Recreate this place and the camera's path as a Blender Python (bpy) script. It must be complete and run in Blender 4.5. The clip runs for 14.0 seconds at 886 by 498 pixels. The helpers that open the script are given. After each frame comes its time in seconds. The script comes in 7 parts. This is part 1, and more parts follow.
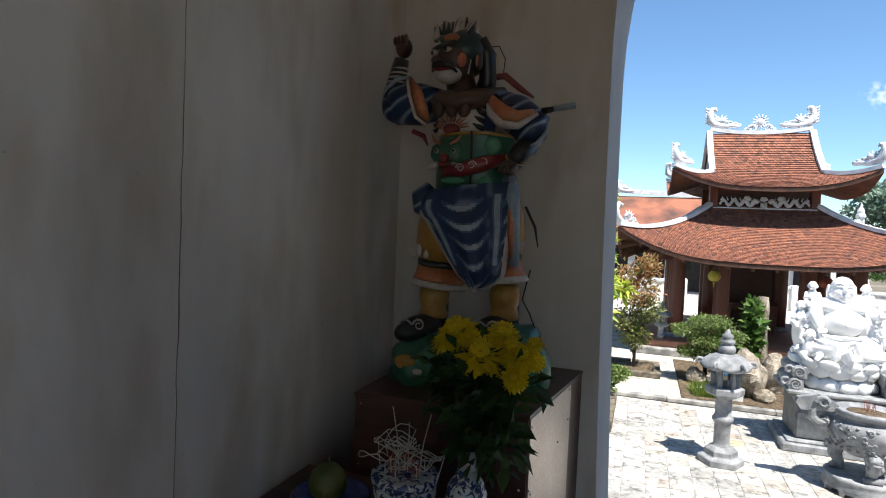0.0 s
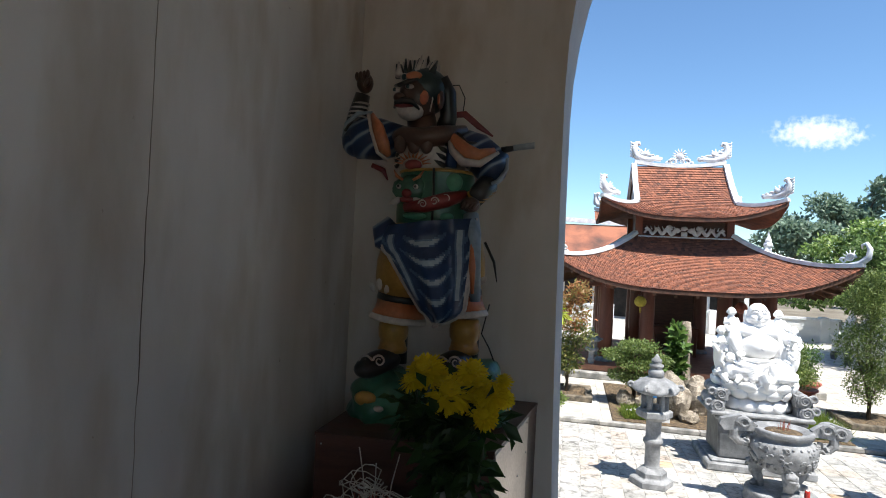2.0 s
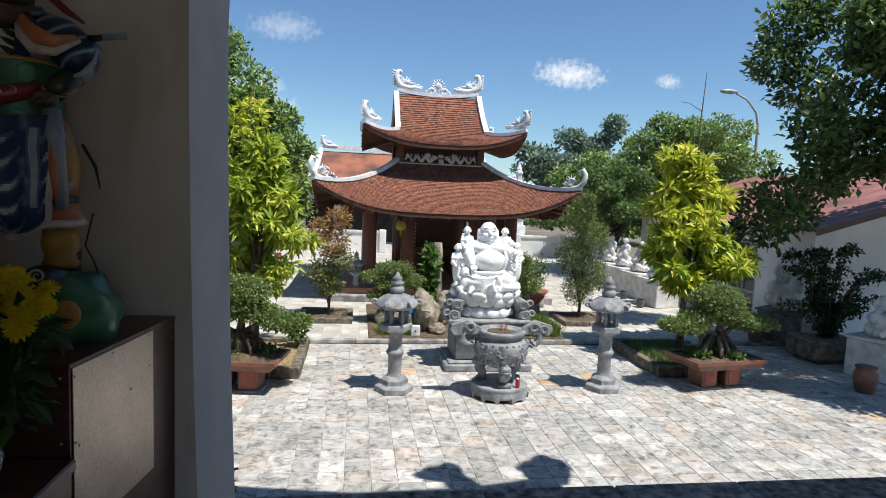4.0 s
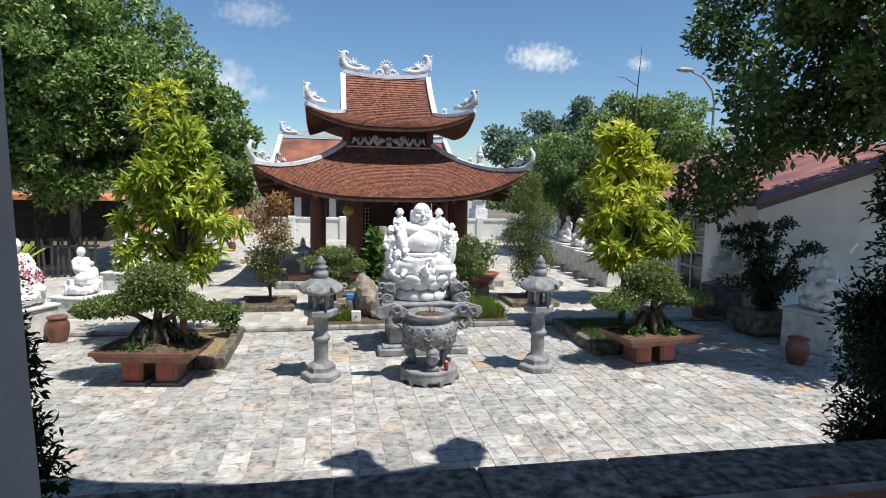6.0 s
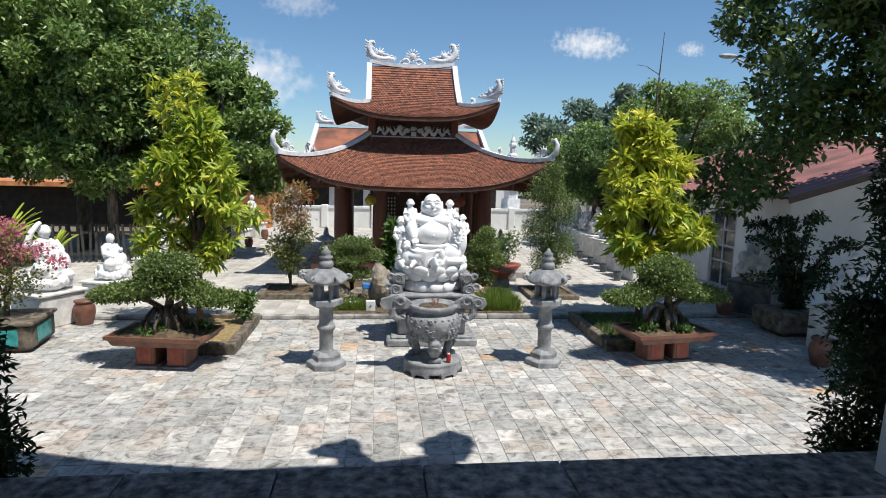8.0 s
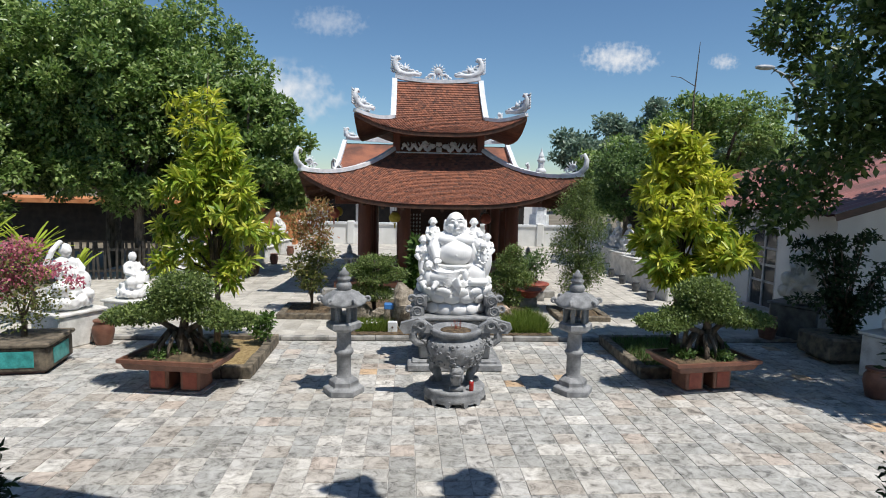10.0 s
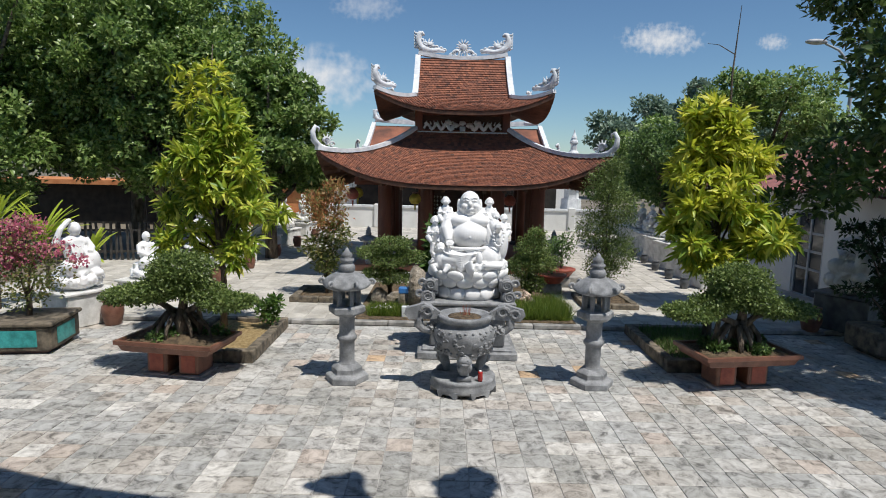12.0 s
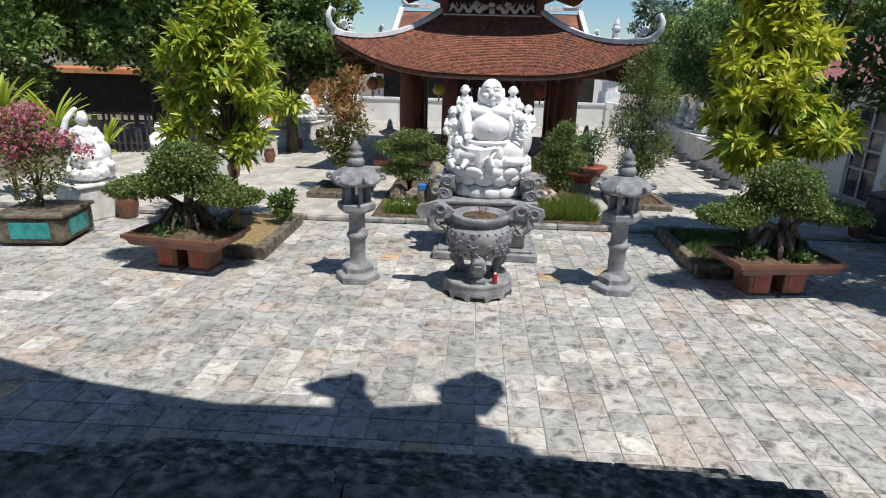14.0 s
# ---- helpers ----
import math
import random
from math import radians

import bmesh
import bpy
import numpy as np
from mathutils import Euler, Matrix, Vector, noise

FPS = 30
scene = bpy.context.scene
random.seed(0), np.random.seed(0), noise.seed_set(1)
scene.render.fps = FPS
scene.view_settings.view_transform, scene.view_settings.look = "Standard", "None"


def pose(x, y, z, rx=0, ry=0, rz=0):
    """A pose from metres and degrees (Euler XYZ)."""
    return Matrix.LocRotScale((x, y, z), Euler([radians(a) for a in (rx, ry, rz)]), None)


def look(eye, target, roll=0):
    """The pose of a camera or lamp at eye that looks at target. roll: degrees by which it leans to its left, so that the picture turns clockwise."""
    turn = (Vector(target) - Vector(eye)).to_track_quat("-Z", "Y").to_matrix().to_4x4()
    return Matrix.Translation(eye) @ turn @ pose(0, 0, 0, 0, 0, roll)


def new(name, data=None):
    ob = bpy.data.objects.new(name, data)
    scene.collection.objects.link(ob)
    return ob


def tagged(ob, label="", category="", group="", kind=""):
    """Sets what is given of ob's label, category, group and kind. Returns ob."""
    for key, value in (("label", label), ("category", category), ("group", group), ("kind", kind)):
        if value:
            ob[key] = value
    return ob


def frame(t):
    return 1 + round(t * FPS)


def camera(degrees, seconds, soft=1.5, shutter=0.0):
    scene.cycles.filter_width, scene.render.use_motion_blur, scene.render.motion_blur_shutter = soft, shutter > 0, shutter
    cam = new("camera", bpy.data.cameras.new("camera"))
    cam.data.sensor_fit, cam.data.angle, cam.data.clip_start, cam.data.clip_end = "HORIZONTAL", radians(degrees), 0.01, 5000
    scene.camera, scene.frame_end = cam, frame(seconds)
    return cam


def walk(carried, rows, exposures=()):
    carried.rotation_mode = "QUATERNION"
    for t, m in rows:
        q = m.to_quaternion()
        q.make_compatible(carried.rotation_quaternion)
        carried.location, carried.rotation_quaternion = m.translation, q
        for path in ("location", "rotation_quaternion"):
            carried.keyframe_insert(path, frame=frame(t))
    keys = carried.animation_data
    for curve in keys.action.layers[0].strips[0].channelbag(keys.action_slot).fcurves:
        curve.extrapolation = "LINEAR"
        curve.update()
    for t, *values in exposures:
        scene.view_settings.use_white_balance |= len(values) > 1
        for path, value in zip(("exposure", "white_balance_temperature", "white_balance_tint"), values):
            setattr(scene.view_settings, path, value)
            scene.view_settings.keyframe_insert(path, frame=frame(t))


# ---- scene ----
METRE = 0.86                  # one unit of the plan below, in metres
cam = camera(73.7, 14.0, soft=1.0)
EXPOSURES = [(0, 1.0), (1.8, 1.0), (3, 0.65), (4, 0.35), (6.5, 0.22), (9.5, 0.08), (11, -0.08), (12.5, -0.11), (13.2, -0.03), (14, 0.02)]
PATH = [
    (0, (-2.957, -9.077, 3.262), (-3.6, -7.184, 3.182), 2.5),
    (0.5, (-3.023, -9.069, 3.281), (-3.614, -7.159, 3.225), 2.9),
    (1, (-3.057, -9.064, 3.301), (-3.625, -7.147, 3.287), 3.2),
    (1.5, (-3.075, -9.096, 3.33), (-3.61, -7.169, 3.354), 3.6),
    (2, (-3.064, -9.117, 3.297), (-3.491, -7.163, 3.311), 2.9),
    (2.5, (-2.968, -9.128, 3.245), (-3.203, -7.143, 3.185), 2.1),
    (3, (-2.806, -9.088, 3.213), (-2.813, -7.092, 3.088), 2.1),
    (3.5, (-2.556, -9.165, 3.243), (-2.413, -7.177, 3.077), 2.0),
    (4, (-2.412, -9.095, 3.228), (-2.122, -7.126, 3.04), 2.4),
    (6.5, (-1.335, -8.998, 3.141), (-0.971, -7.047, 2.895), 1.2),
    (7, (-1.165, -9.051, 3.208), (-0.884, -7.088, 2.944), 0.9),
    (9.5, (-0.838, -8.845, 3.184), (-0.661, -6.872, 2.91), 1.5),
    (10, (-0.82, -8.604, 3.239), (-0.695, -6.62, 3.015), 1.2),
    (10.5, (-0.785, -8.481, 3.211), (-0.675, -6.496, 2.989), 1.1),
    (11, (-0.712, -8.406, 3.18), (-0.617, -6.423, 2.94), 1.3),
    (11.5, (-0.545, -8.234, 3.171), (-0.493, -6.249, 2.937), 1.4),
    (12, (-0.409, -8.037, 3.11), (-0.403, -6.056, 2.835), 1.3),
    (12.5, (-0.383, -7.85, 3.125), (-0.366, -5.876, 2.808), 1.5),
    (13, (-0.334, -7.733, 3.065), (-0.353, -5.81, 2.516), 1.6),
    (13.5, (-0.252, -7.632, 3.025), (-0.294, -5.746, 2.363), 2.0),
    (14, (-0.166, -7.51, 3.005), (-0.26, -5.61, 2.39), 1.5),
]
walk(cam, [(t, look(Vector(eye) * METRE, Vector(target) * METRE, roll)) for t, eye, target, roll in PATH],
     exposures=EXPOSURES)

# ---- light ----
SUN = Vector((0.34, -0.33, 1.0)).normalized()
world = bpy.data.worlds.new("world")
scene.world = world
world.use_nodes = True
wn = world.node_tree.nodes
sky = wn.new("ShaderNodeTexSky")
sky.sky_type, sky.sun_disc = "NISHITA", False
sky.sun_elevation, sky.sun_rotation = math.asin(SUN.z), math.atan2(SUN.x, SUN.y)
sky.dust_density, sky.ozone_density = 0.05, 4.5
tint = wn.new("ShaderNodeMix")
tint.data_type, tint.blend_type = "RGBA", "MULTIPLY"
tint.inputs[0].default_value = 1.0
tint.inputs[7].default_value = (0.85, 0.985, 1.045, 1)
world.node_tree.links.new(sky.outputs[0], tint.inputs[6])
world.node_tree.links.new(tint.outputs[2], wn["Background"].inputs[0])
wn["Background"].inputs[1].default_value = 0.094
sun_data = bpy.data.lights.new("sun", "SUN")
sun_data.energy, sun_data.angle, sun_data.color = 4.9, radians(0.53), (1.0, 0.965, 0.91)
sun = new("sun", sun_data)
sun.matrix_world = look(SUN * 60, (0, 0, 0))


# ---- materials ----
def node_material(name, rough=0.7, metal=0.0):
    m = bpy.data.materials.new(name)
    m.use_nodes = True
    bsdf = m.node_tree.nodes["Principled BSDF"]
    bsdf.inputs["Roughness"].default_value, bsdf.inputs["Metallic"].default_value = rough, metal
    return m, m.node_tree.nodes, m.node_tree.links, bsdf


def surface(name, a, b, c=None, scale=4.0, fine=60.0, rough=0.7, bump=0.25, metal=0.0, rand=0.0, stretch=(1, 1, 1), lo=0.35, hi=0.65, depth=0.01, trans=0.0, place=False):
    """Two or three colours mixed by noise at two scales, with fine relief; rand varies the value piece by piece."""
    m, n, l, bsdf = node_material(name, rough, metal)
    co = n.new("ShaderNodeTexCoord")
    mp = n.new("ShaderNodeMapping")
    mp.inputs["Scale"].default_value = stretch
    l.new(n.new("ShaderNodeNewGeometry").outputs["Position"] if place else co.outputs["Object"], mp.inputs[0])
    vec = mp.outputs[0]
    fac = None
    if rand:
        info, geo, add = n.new("ShaderNodeObjectInfo"), n.new("ShaderNodeNewGeometry"), n.new("ShaderNodeMath")
        l.new(info.outputs["Random"], add.inputs[0])
        l.new(geo.outputs["Random Per Island"], add.inputs[1])
        frac = n.new("ShaderNodeMath")
        frac.operation = "FRACT"
        l.new(add.outputs[0], frac.inputs[0])
        fac = frac.outputs[0]
        shift, mul = n.new("ShaderNodeVectorMath"), n.new("ShaderNodeVectorMath")
        mul.operation = "SCALE"
        mul.inputs[0].default_value = (37, 51, 23)
        l.new(fac, mul.inputs["Scale"])
        l.new(vec, shift.inputs[0])
        l.new(mul.outputs[0], shift.inputs[1])
        vec = shift.outputs[0]
    big, small = n.new("ShaderNodeTexNoise"), n.new("ShaderNodeTexNoise")
    for t, s, d in ((big, scale, 5), (small, fine, 4)):
        t.inputs["Scale"].default_value, t.inputs["Detail"].default_value = s, d
        l.new(vec, t.inputs["Vector"])
    ramp = n.new("ShaderNodeValToRGB")
    e = ramp.color_ramp.elements
    e[0].position, e[1].position = lo, hi
    e[0].color, e[1].color = (*a, 1), (*b, 1)
    if c:
        mid = ramp.color_ramp.elements.new((lo + hi) / 2)
        mid.color = (*c, 1)
    l.new(big.outputs["Fac"], ramp.inputs[0])
    col = ramp.outputs[0]
    grain = n.new("ShaderNodeMix")
    grain.data_type, grain.blend_type = "RGBA", "OVERLAY"
    grain.inputs[0].default_value = 0.35
    l.new(col, grain.inputs[6])
    l.new(small.outputs["Fac"], grain.inputs[7])
    col = grain.outputs[2]
    if rand:
        hsv, rng = n.new("ShaderNodeHueSaturation"), n.new("ShaderNodeMapRange")
        rng.inputs["To Min"].default_value, rng.inputs["To Max"].default_value = 1 - rand, 1 + rand
        l.new(fac, rng.inputs["Value"])
        l.new(rng.outputs[0], hsv.inputs["Value"])
        l.new(col, hsv.inputs["Color"])
        col = hsv.outputs[0]
    l.new(col, bsdf.inputs["Base Color"])
    if bump:
        bp = n.new("ShaderNodeBump")
        bp.inputs["Strength"].default_value, bp.inputs["Distance"].default_value = bump, depth
        l.new(small.outputs["Fac"], bp.inputs["Height"])
        l.new(bp.outputs[0], bsdf.inputs["Normal"])
    if trans:
        bsdf.inputs["Transmission Weight"].default_value = trans
    return m


def leaf_material(name, a, b, c, rough=0.45):
    """Leaves: hue varies leaf by leaf, and some light passes through them."""
    m, n, l, bsdf = node_material(name, rough)
    geo, ramp = n.new("ShaderNodeNewGeometry"), n.new("ShaderNodeValToRGB")
    e = ramp.color_ramp.elements
    e[0].color, e[1].color, e[1].position = (*a, 1), (*c, 1), 1.0
    ramp.color_ramp.elements.new(0.55).color = (*b, 1)
    l.new(geo.outputs["Random Per Island"], ramp.inputs[0])
    l.new(ramp.outputs[0], bsdf.inputs["Base Color"])
    tr, mix = n.new("ShaderNodeBsdfTranslucent"), n.new("ShaderNodeMixShader")
    mix.inputs[0].default_value = 0.4
    l.new(ramp.outputs[0], tr.inputs[0])
    l.new(bsdf.outputs[0], mix.inputs[1])
    l.new(tr.outputs[0], mix.inputs[2])
    l.new(mix.outputs[0], n["Material Output"].inputs[0])
    return m


def paving_material():
    """Veined grey-white slate slabs, each of its own tone, some rusty."""
    m, n, l, bsdf = node_material("slate_paving", 0.55)
    co, info, geo = n.new("ShaderNodeNewGeometry"), n.new("ShaderNodeObjectInfo"), n.new("ShaderNodeNewGeometry")
    add, frac = n.new("ShaderNodeMath"), n.new("ShaderNodeMath")
    frac.operation = "FRACT"
    l.new(info.outputs["Random"], add.inputs[0])
    l.new(geo.outputs["Random Per Island"], add.inputs[1])
    l.new(add.outputs[0], frac.inputs[0])
    mul, shift = n.new("ShaderNodeVectorMath"), n.new("ShaderNodeVectorMath")
    mul.operation = "SCALE"
    mul.inputs[0].default_value = (61, 47, 13)
    l.new(frac.outputs[0], mul.inputs["Scale"])
    l.new(co.outputs["Position"], shift.inputs[0])
    l.new(mul.outputs[0], shift.inputs[1])
    vein = n.new("ShaderNodeTexNoise")
    vein.inputs["Scale"].default_value, vein.inputs["Detail"].default_value, vein.inputs["Distortion"].default_value = 7.5, 11, 0.7
    vein.inputs["Roughness"].default_value = 0.74
    l.new(shift.outputs[0], vein.inputs["Vector"])
    ramp = n.new("ShaderNodeValToRGB")
    e = ramp.color_ramp.elements
    e[0].position, e[0].color = 0.37, (0.17, 0.165, 0.155, 1)
    e[1].position, e[1].color = 0.60, (0.70, 0.69, 0.665, 1)
    ramp.color_ramp.elements.new(0.47).color = (0.49, 0.475, 0.45, 1)
    l.new(vein.outputs["Fac"], ramp.inputs[0])
    tone = n.new("ShaderNodeValToRGB")
    tone.color_ramp.interpolation = "CONSTANT"
    tones = ((0.0, (0.82, 0.82, 0.815)), (0.2, (0.68, 0.695, 0.70)), (0.38, (0.88, 0.87, 0.85)), (0.52, (0.76, 0.72, 0.68)), (0.68, (0.72, 0.735, 0.735)), (0.88, (1.04, 1.03, 1.01)), (0.94, (0.84, 0.75, 0.69)), (0.988, (0.95, 0.70, 0.48)))
    te = tone.color_ramp.elements
    te[0].position, te[0].color = tones[0][0], (*tones[0][1], 1)
    te[1].position, te[1].color = tones[-1][0], (*tones[-1][1], 1)
    for p, c in tones[1:-1]:
        te.new(p).color = (*c, 1)
    l.new(frac.outputs[0], tone.inputs[0])
    mixc = n.new("ShaderNodeMix")
    mixc.data_type, mixc.blend_type = "RGBA", "MULTIPLY"
    mixc.inputs[0].default_value = 1.0
    l.new(ramp.outputs[0], mixc.inputs[6])
    l.new(tone.outputs[0], mixc.inputs[7])
    dirt, dr, mixd = n.new("ShaderNodeTexNoise"), n.new("ShaderNodeValToRGB"), n.new("ShaderNodeMix")
    dirt.inputs["Scale"].default_value, dirt.inputs["Detail"].default_value = 0.9, 6
    l.new(co.outputs["Position"], dirt.inputs["Vector"])
    dr.color_ramp.elements[0].position, dr.color_ramp.elements[0].color = 0.3, (0.78, 0.76, 0.72, 1)
    dr.color_ramp.elements[1].position, dr.color_ramp.elements[1].color = 0.62, (1.06, 1.05, 1.04, 1)
    l.new(dirt.outputs["Fac"], dr.inputs[0])
    mixd.data_type, mixd.blend_type = "RGBA", "MULTIPLY"
    mixd.inputs[0].default_value = 1.0
    l.new(mixc.outputs[2], mixd.inputs[6])
    l.new(dr.outputs[0], mixd.inputs[7])
    l.new(mixd.outputs[2], bsdf.inputs["Base Color"])
    bp = n.new("ShaderNodeBump")
    bp.inputs["Strength"].default_value, bp.inputs["Distance"].default_value = 0.6, 0.008
    l.new(vein.outputs["Fac"], bp.inputs["Height"])
    l.new(bp.outputs[0], bsdf.inputs["Normal"])
    return m


def plaster_material():
    """Old grey plaster: damp streaks running down it, blotches, chips and trowel marks."""
    m, n, l, bsdf = node_material("grey_plaster", 0.88)
    co = n.new("ShaderNodeTexCoord")

    def layer(scale, detail, stretch, lo, hi, a, b):
        mp, t, r = n.new("ShaderNodeMapping"), n.new("ShaderNodeTexNoise"), n.new("ShaderNodeValToRGB")
        mp.inputs["Scale"].default_value = stretch
        l.new(co.outputs["Object"], mp.inputs[0])
        t.inputs["Scale"].default_value, t.inputs["Detail"].default_value = scale, detail
        l.new(mp.outputs[0], t.inputs["Vector"])
        e = r.color_ramp.elements
        e[0].position, e[1].position, e[0].color, e[1].color = lo, hi, (*a, 1), (*b, 1)
        l.new(t.outputs["Fac"], r.inputs[0])
        return t, r.outputs[0]

    _, col = layer(1.6, 6, (1, 1, 0.8), 0.3, 0.7, (0.68, 0.635, 0.585), (0.84, 0.80, 0.75))
    for args in ((1.7, 5, (1, 1, 0.10), 0.36, 0.60, (0.80, 0.78, 0.755), (1.02, 1.02, 1.02)),
                 (4.5, 7, (1, 1, 0.35), 0.30, 0.50, (0.80, 0.74, 0.66), (1, 1, 1)),
                 (24.0, 3, (1, 1, 1), 0.20, 0.26, (0.6, 0.55, 0.5), (1, 1, 1))):
        _, over = layer(*args)
        mix = n.new("ShaderNodeMix")
        mix.data_type, mix.blend_type = "RGBA", "MULTIPLY"
        mix.inputs[0].default_value = 1.0
        l.new(col, mix.inputs[6])
        l.new(over, mix.inputs[7])
        col = mix.outputs[2]
    l.new(col, bsdf.inputs["Base Color"])
    t, _ = layer(9.0, 8, (1, 1, 0.6), 0, 1, (0, 0, 0), (1, 1, 1))
    bp = n.new("ShaderNodeBump")
    bp.inputs["Strength"].default_value, bp.inputs["Distance"].default_value = 0.25, 0.01
    l.new(t.outputs["Fac"], bp.inputs["Height"])
    l.new(bp.outputs[0], bsdf.inputs["Normal"])
    return m


PAVING = paving_material()
JOINT = surface("mortar", (0.26, 0.25, 0.235), (0.50, 0.485, 0.46), scale=5, rough=0.9)
BACKPAVE = surface("sandstone_paving", (0.36, 0.335, 0.29), (0.54, 0.51, 0.455), scale=3, rough=0.8, rand=0.12)
PLASTER = plaster_material()
# arch reveal: same plaster with bluish skylight put into its colour
REVEAL = surface("sky_tinted_plaster", (0.50, 0.51, 0.53), (0.58, 0.59, 0.61), scale=1.6, fine=110, rough=0.8, bump=0.1, depth=0.003)
WHITEWASH = surface("white_wall_paint", (0.62, 0.62, 0.60), (0.78, 0.78, 0.76), scale=0.9, fine=50, rough=0.85, bump=0.1)
STAIRSTONE = surface("grimy_stair_stone", (0.03, 0.032, 0.028), (0.46, 0.45, 0.41), (0.16, 0.16, 0.14), scale=14, fine=70, rough=0.75, bump=0.7, depth=0.015, rand=0.25, lo=0.36, hi=0.68)
LANDSTONE = surface("mottled_landing_stone", (0.05, 0.05, 0.047), (0.42, 0.41, 0.38), (0.20, 0.20, 0.185), scale=13, fine=80, rough=0.75, bump=0.6, depth=0.012, rand=0.15, lo=0.33, hi=0.68)
STEPSTONE = surface("worn_step_stone", (0.14, 0.14, 0.13), (0.42, 0.40, 0.37), scale=4, fine=70, rough=0.7, bump=0.4, rand=0.12)
TERRACOTTA = surface("terracotta_floor", (0.30, 0.12, 0.07), (0.42, 0.19, 0.11), scale=5, rough=0.6, rand=0.08)
GREYSTONE = surface("carved_grey_stone", (0.17, 0.175, 0.18), (0.33, 0.335, 0.34), scale=7, fine=70, rough=0.75, bump=0.45, depth=0.012)
DARKSTONE = surface("dark_plinth_stone", (0.06, 0.065, 0.07), (0.15, 0.155, 0.16), scale=5, fine=60, rough=0.5, bump=0.2)
MARBLE = surface("white_marble", (0.80, 0.795, 0.785), (0.88, 0.875, 0.865), scale=3, fine=60, rough=0.5, bump=0.15, depth=0.005)
OLDMARBLE = surface("weathered_marble", (0.52, 0.51, 0.48), (0.74, 0.73, 0.70), scale=5, fine=60, rough=0.6, bump=0.2)
ROOFTILE = surface("clay_roof_tile", (0.085, 0.045, 0.034), (0.32, 0.12, 0.066), (0.21, 0.082, 0.05), scale=0.9, fine=22, rough=0.85, bump=0.3, rand=0.12, lo=0.30, hi=0.62, place=True)
ROOFUNDER = surface("weathered_eave_wood", (0.06, 0.03, 0.02), (0.13, 0.06, 0.035), scale=5, rough=0.8)
COLUMNWOOD = surface("red_brown_column_wood", (0.11, 0.035, 0.022), (0.19, 0.06, 0.035), scale=3, fine=60, rough=0.45, stretch=(1, 1, 0.12))
LIME = surface("white_lime_ridge", (0.58, 0.60, 0.62), (0.78, 0.79, 0.80), scale=5, fine=50, rough=0.8, bump=0.35)
SOIL = surface("dry_soil", (0.07, 0.05, 0.03), (0.2, 0.14, 0.08), scale=14, fine=90, rough=0.95, bump=0.9, depth=0.03)
STRAW = surface("straw_litter", (0.25, 0.17, 0.07), (0.42, 0.31, 0.15), scale=20, fine=120, rough=0.95, bump=0.9, depth=0.02)
BEDKERB = surface("mossy_kerb_stone", (0.07, 0.06, 0.045), (0.22, 0.18, 0.13), scale=8, fine=60, rough=0.9, bump=0.6, rand=0.15)
POTCLAY = surface("brown_glazed_pot", (0.13, 0.055, 0.035), (0.24, 0.11, 0.07), scale=5, fine=60, rough=0.45)
POTRED = surface("red_pot_panel", (0.24, 0.05, 0.03), (0.36, 0.09, 0.05), scale=9, fine=60, rough=0.5)
TEAL = surface("teal_glazed_panel", (0.02, 0.20, 0.19), (0.05, 0.36, 0.34), scale=9, fine=60, rough=0.35)
BARK = surface("bark", (0.06, 0.045, 0.03), (0.20, 0.16, 0.12), scale=12, fine=70, rough=0.95, bump=0.9, stretch=(1, 1, 0.3), depth=0.03)
ROCK = surface("garden_rock", (0.16, 0.13, 0.09), (0.45, 0.39, 0.31), scale=5, fine=40, rough=0.9, bump=0.9, depth=0.04)
LEAF_DARK = leaf_material("dark_leaves", (0.055, 0.10, 0.028), (0.10, 0.165, 0.045), (0.21, 0.30, 0.09), 0.38)
LEAF_TREE = leaf_material("tree_leaves", (0.08, 0.14, 0.032), (0.19, 0.30, 0.07), (0.44, 0.54, 0.20), 0.36)
LEAF_MID = leaf_material("green_leaves", (0.06, 0.11, 0.03), (0.11, 0.19, 0.05), (0.19, 0.29, 0.085))
LEAF_LIGHT = leaf_material("fresh_leaves", (0.05, 0.11, 0.02), (0.10, 0.19, 0.04), (0.18, 0.27, 0.07))
LEAF_LIME = leaf_material("lime_green_leaves", (0.19, 0.31, 0.035), (0.42, 0.52, 0.055), (0.72, 0.70, 0.12))
LEAF_YELLOW = leaf_material("yellow_green_leaves", (0.30, 0.40, 0.04), (0.56, 0.60, 0.055), (0.82, 0.77, 0.14))
LEAF_BONSAI = leaf_material("bonsai_leaves", (0.075, 0.12, 0.03), (0.15, 0.215, 0.055), (0.29, 0.36, 0.11))
LEAF_JUNIPER = leaf_material("juniper_leaves", (0.015, 0.035, 0.014), (0.03, 0.06, 0.022), (0.05, 0.09, 0.03), 0.6)
LEAF_OLIVE = leaf_material("olive_leaves", (0.09, 0.12, 0.03), (0.18, 0.22, 0.06), (0.34, 0.28, 0.10))
LEAF_PINK = leaf_material("pink_bracts", (0.42, 0.08, 0.15), (0.60, 0.17, 0.26), (0.58, 0.32, 0.28))
LEAF_RUSTY = leaf_material("rusty_leaves", (0.42, 0.15, 0.06), (0.38, 0.24, 0.09), (0.20, 0.24, 0.07))
# far leaves: the haze of distance is put into their pale colour
LEAF_FAR = leaf_material("haze_tinted_leaves", (0.13, 0.20, 0.14), (0.19, 0.27, 0.19), (0.27, 0.35, 0.26))
GRASS = leaf_material("grass_blades", (0.08, 0.14, 0.02), (0.16, 0.25, 0.035), (0.32, 0.36, 0.08))
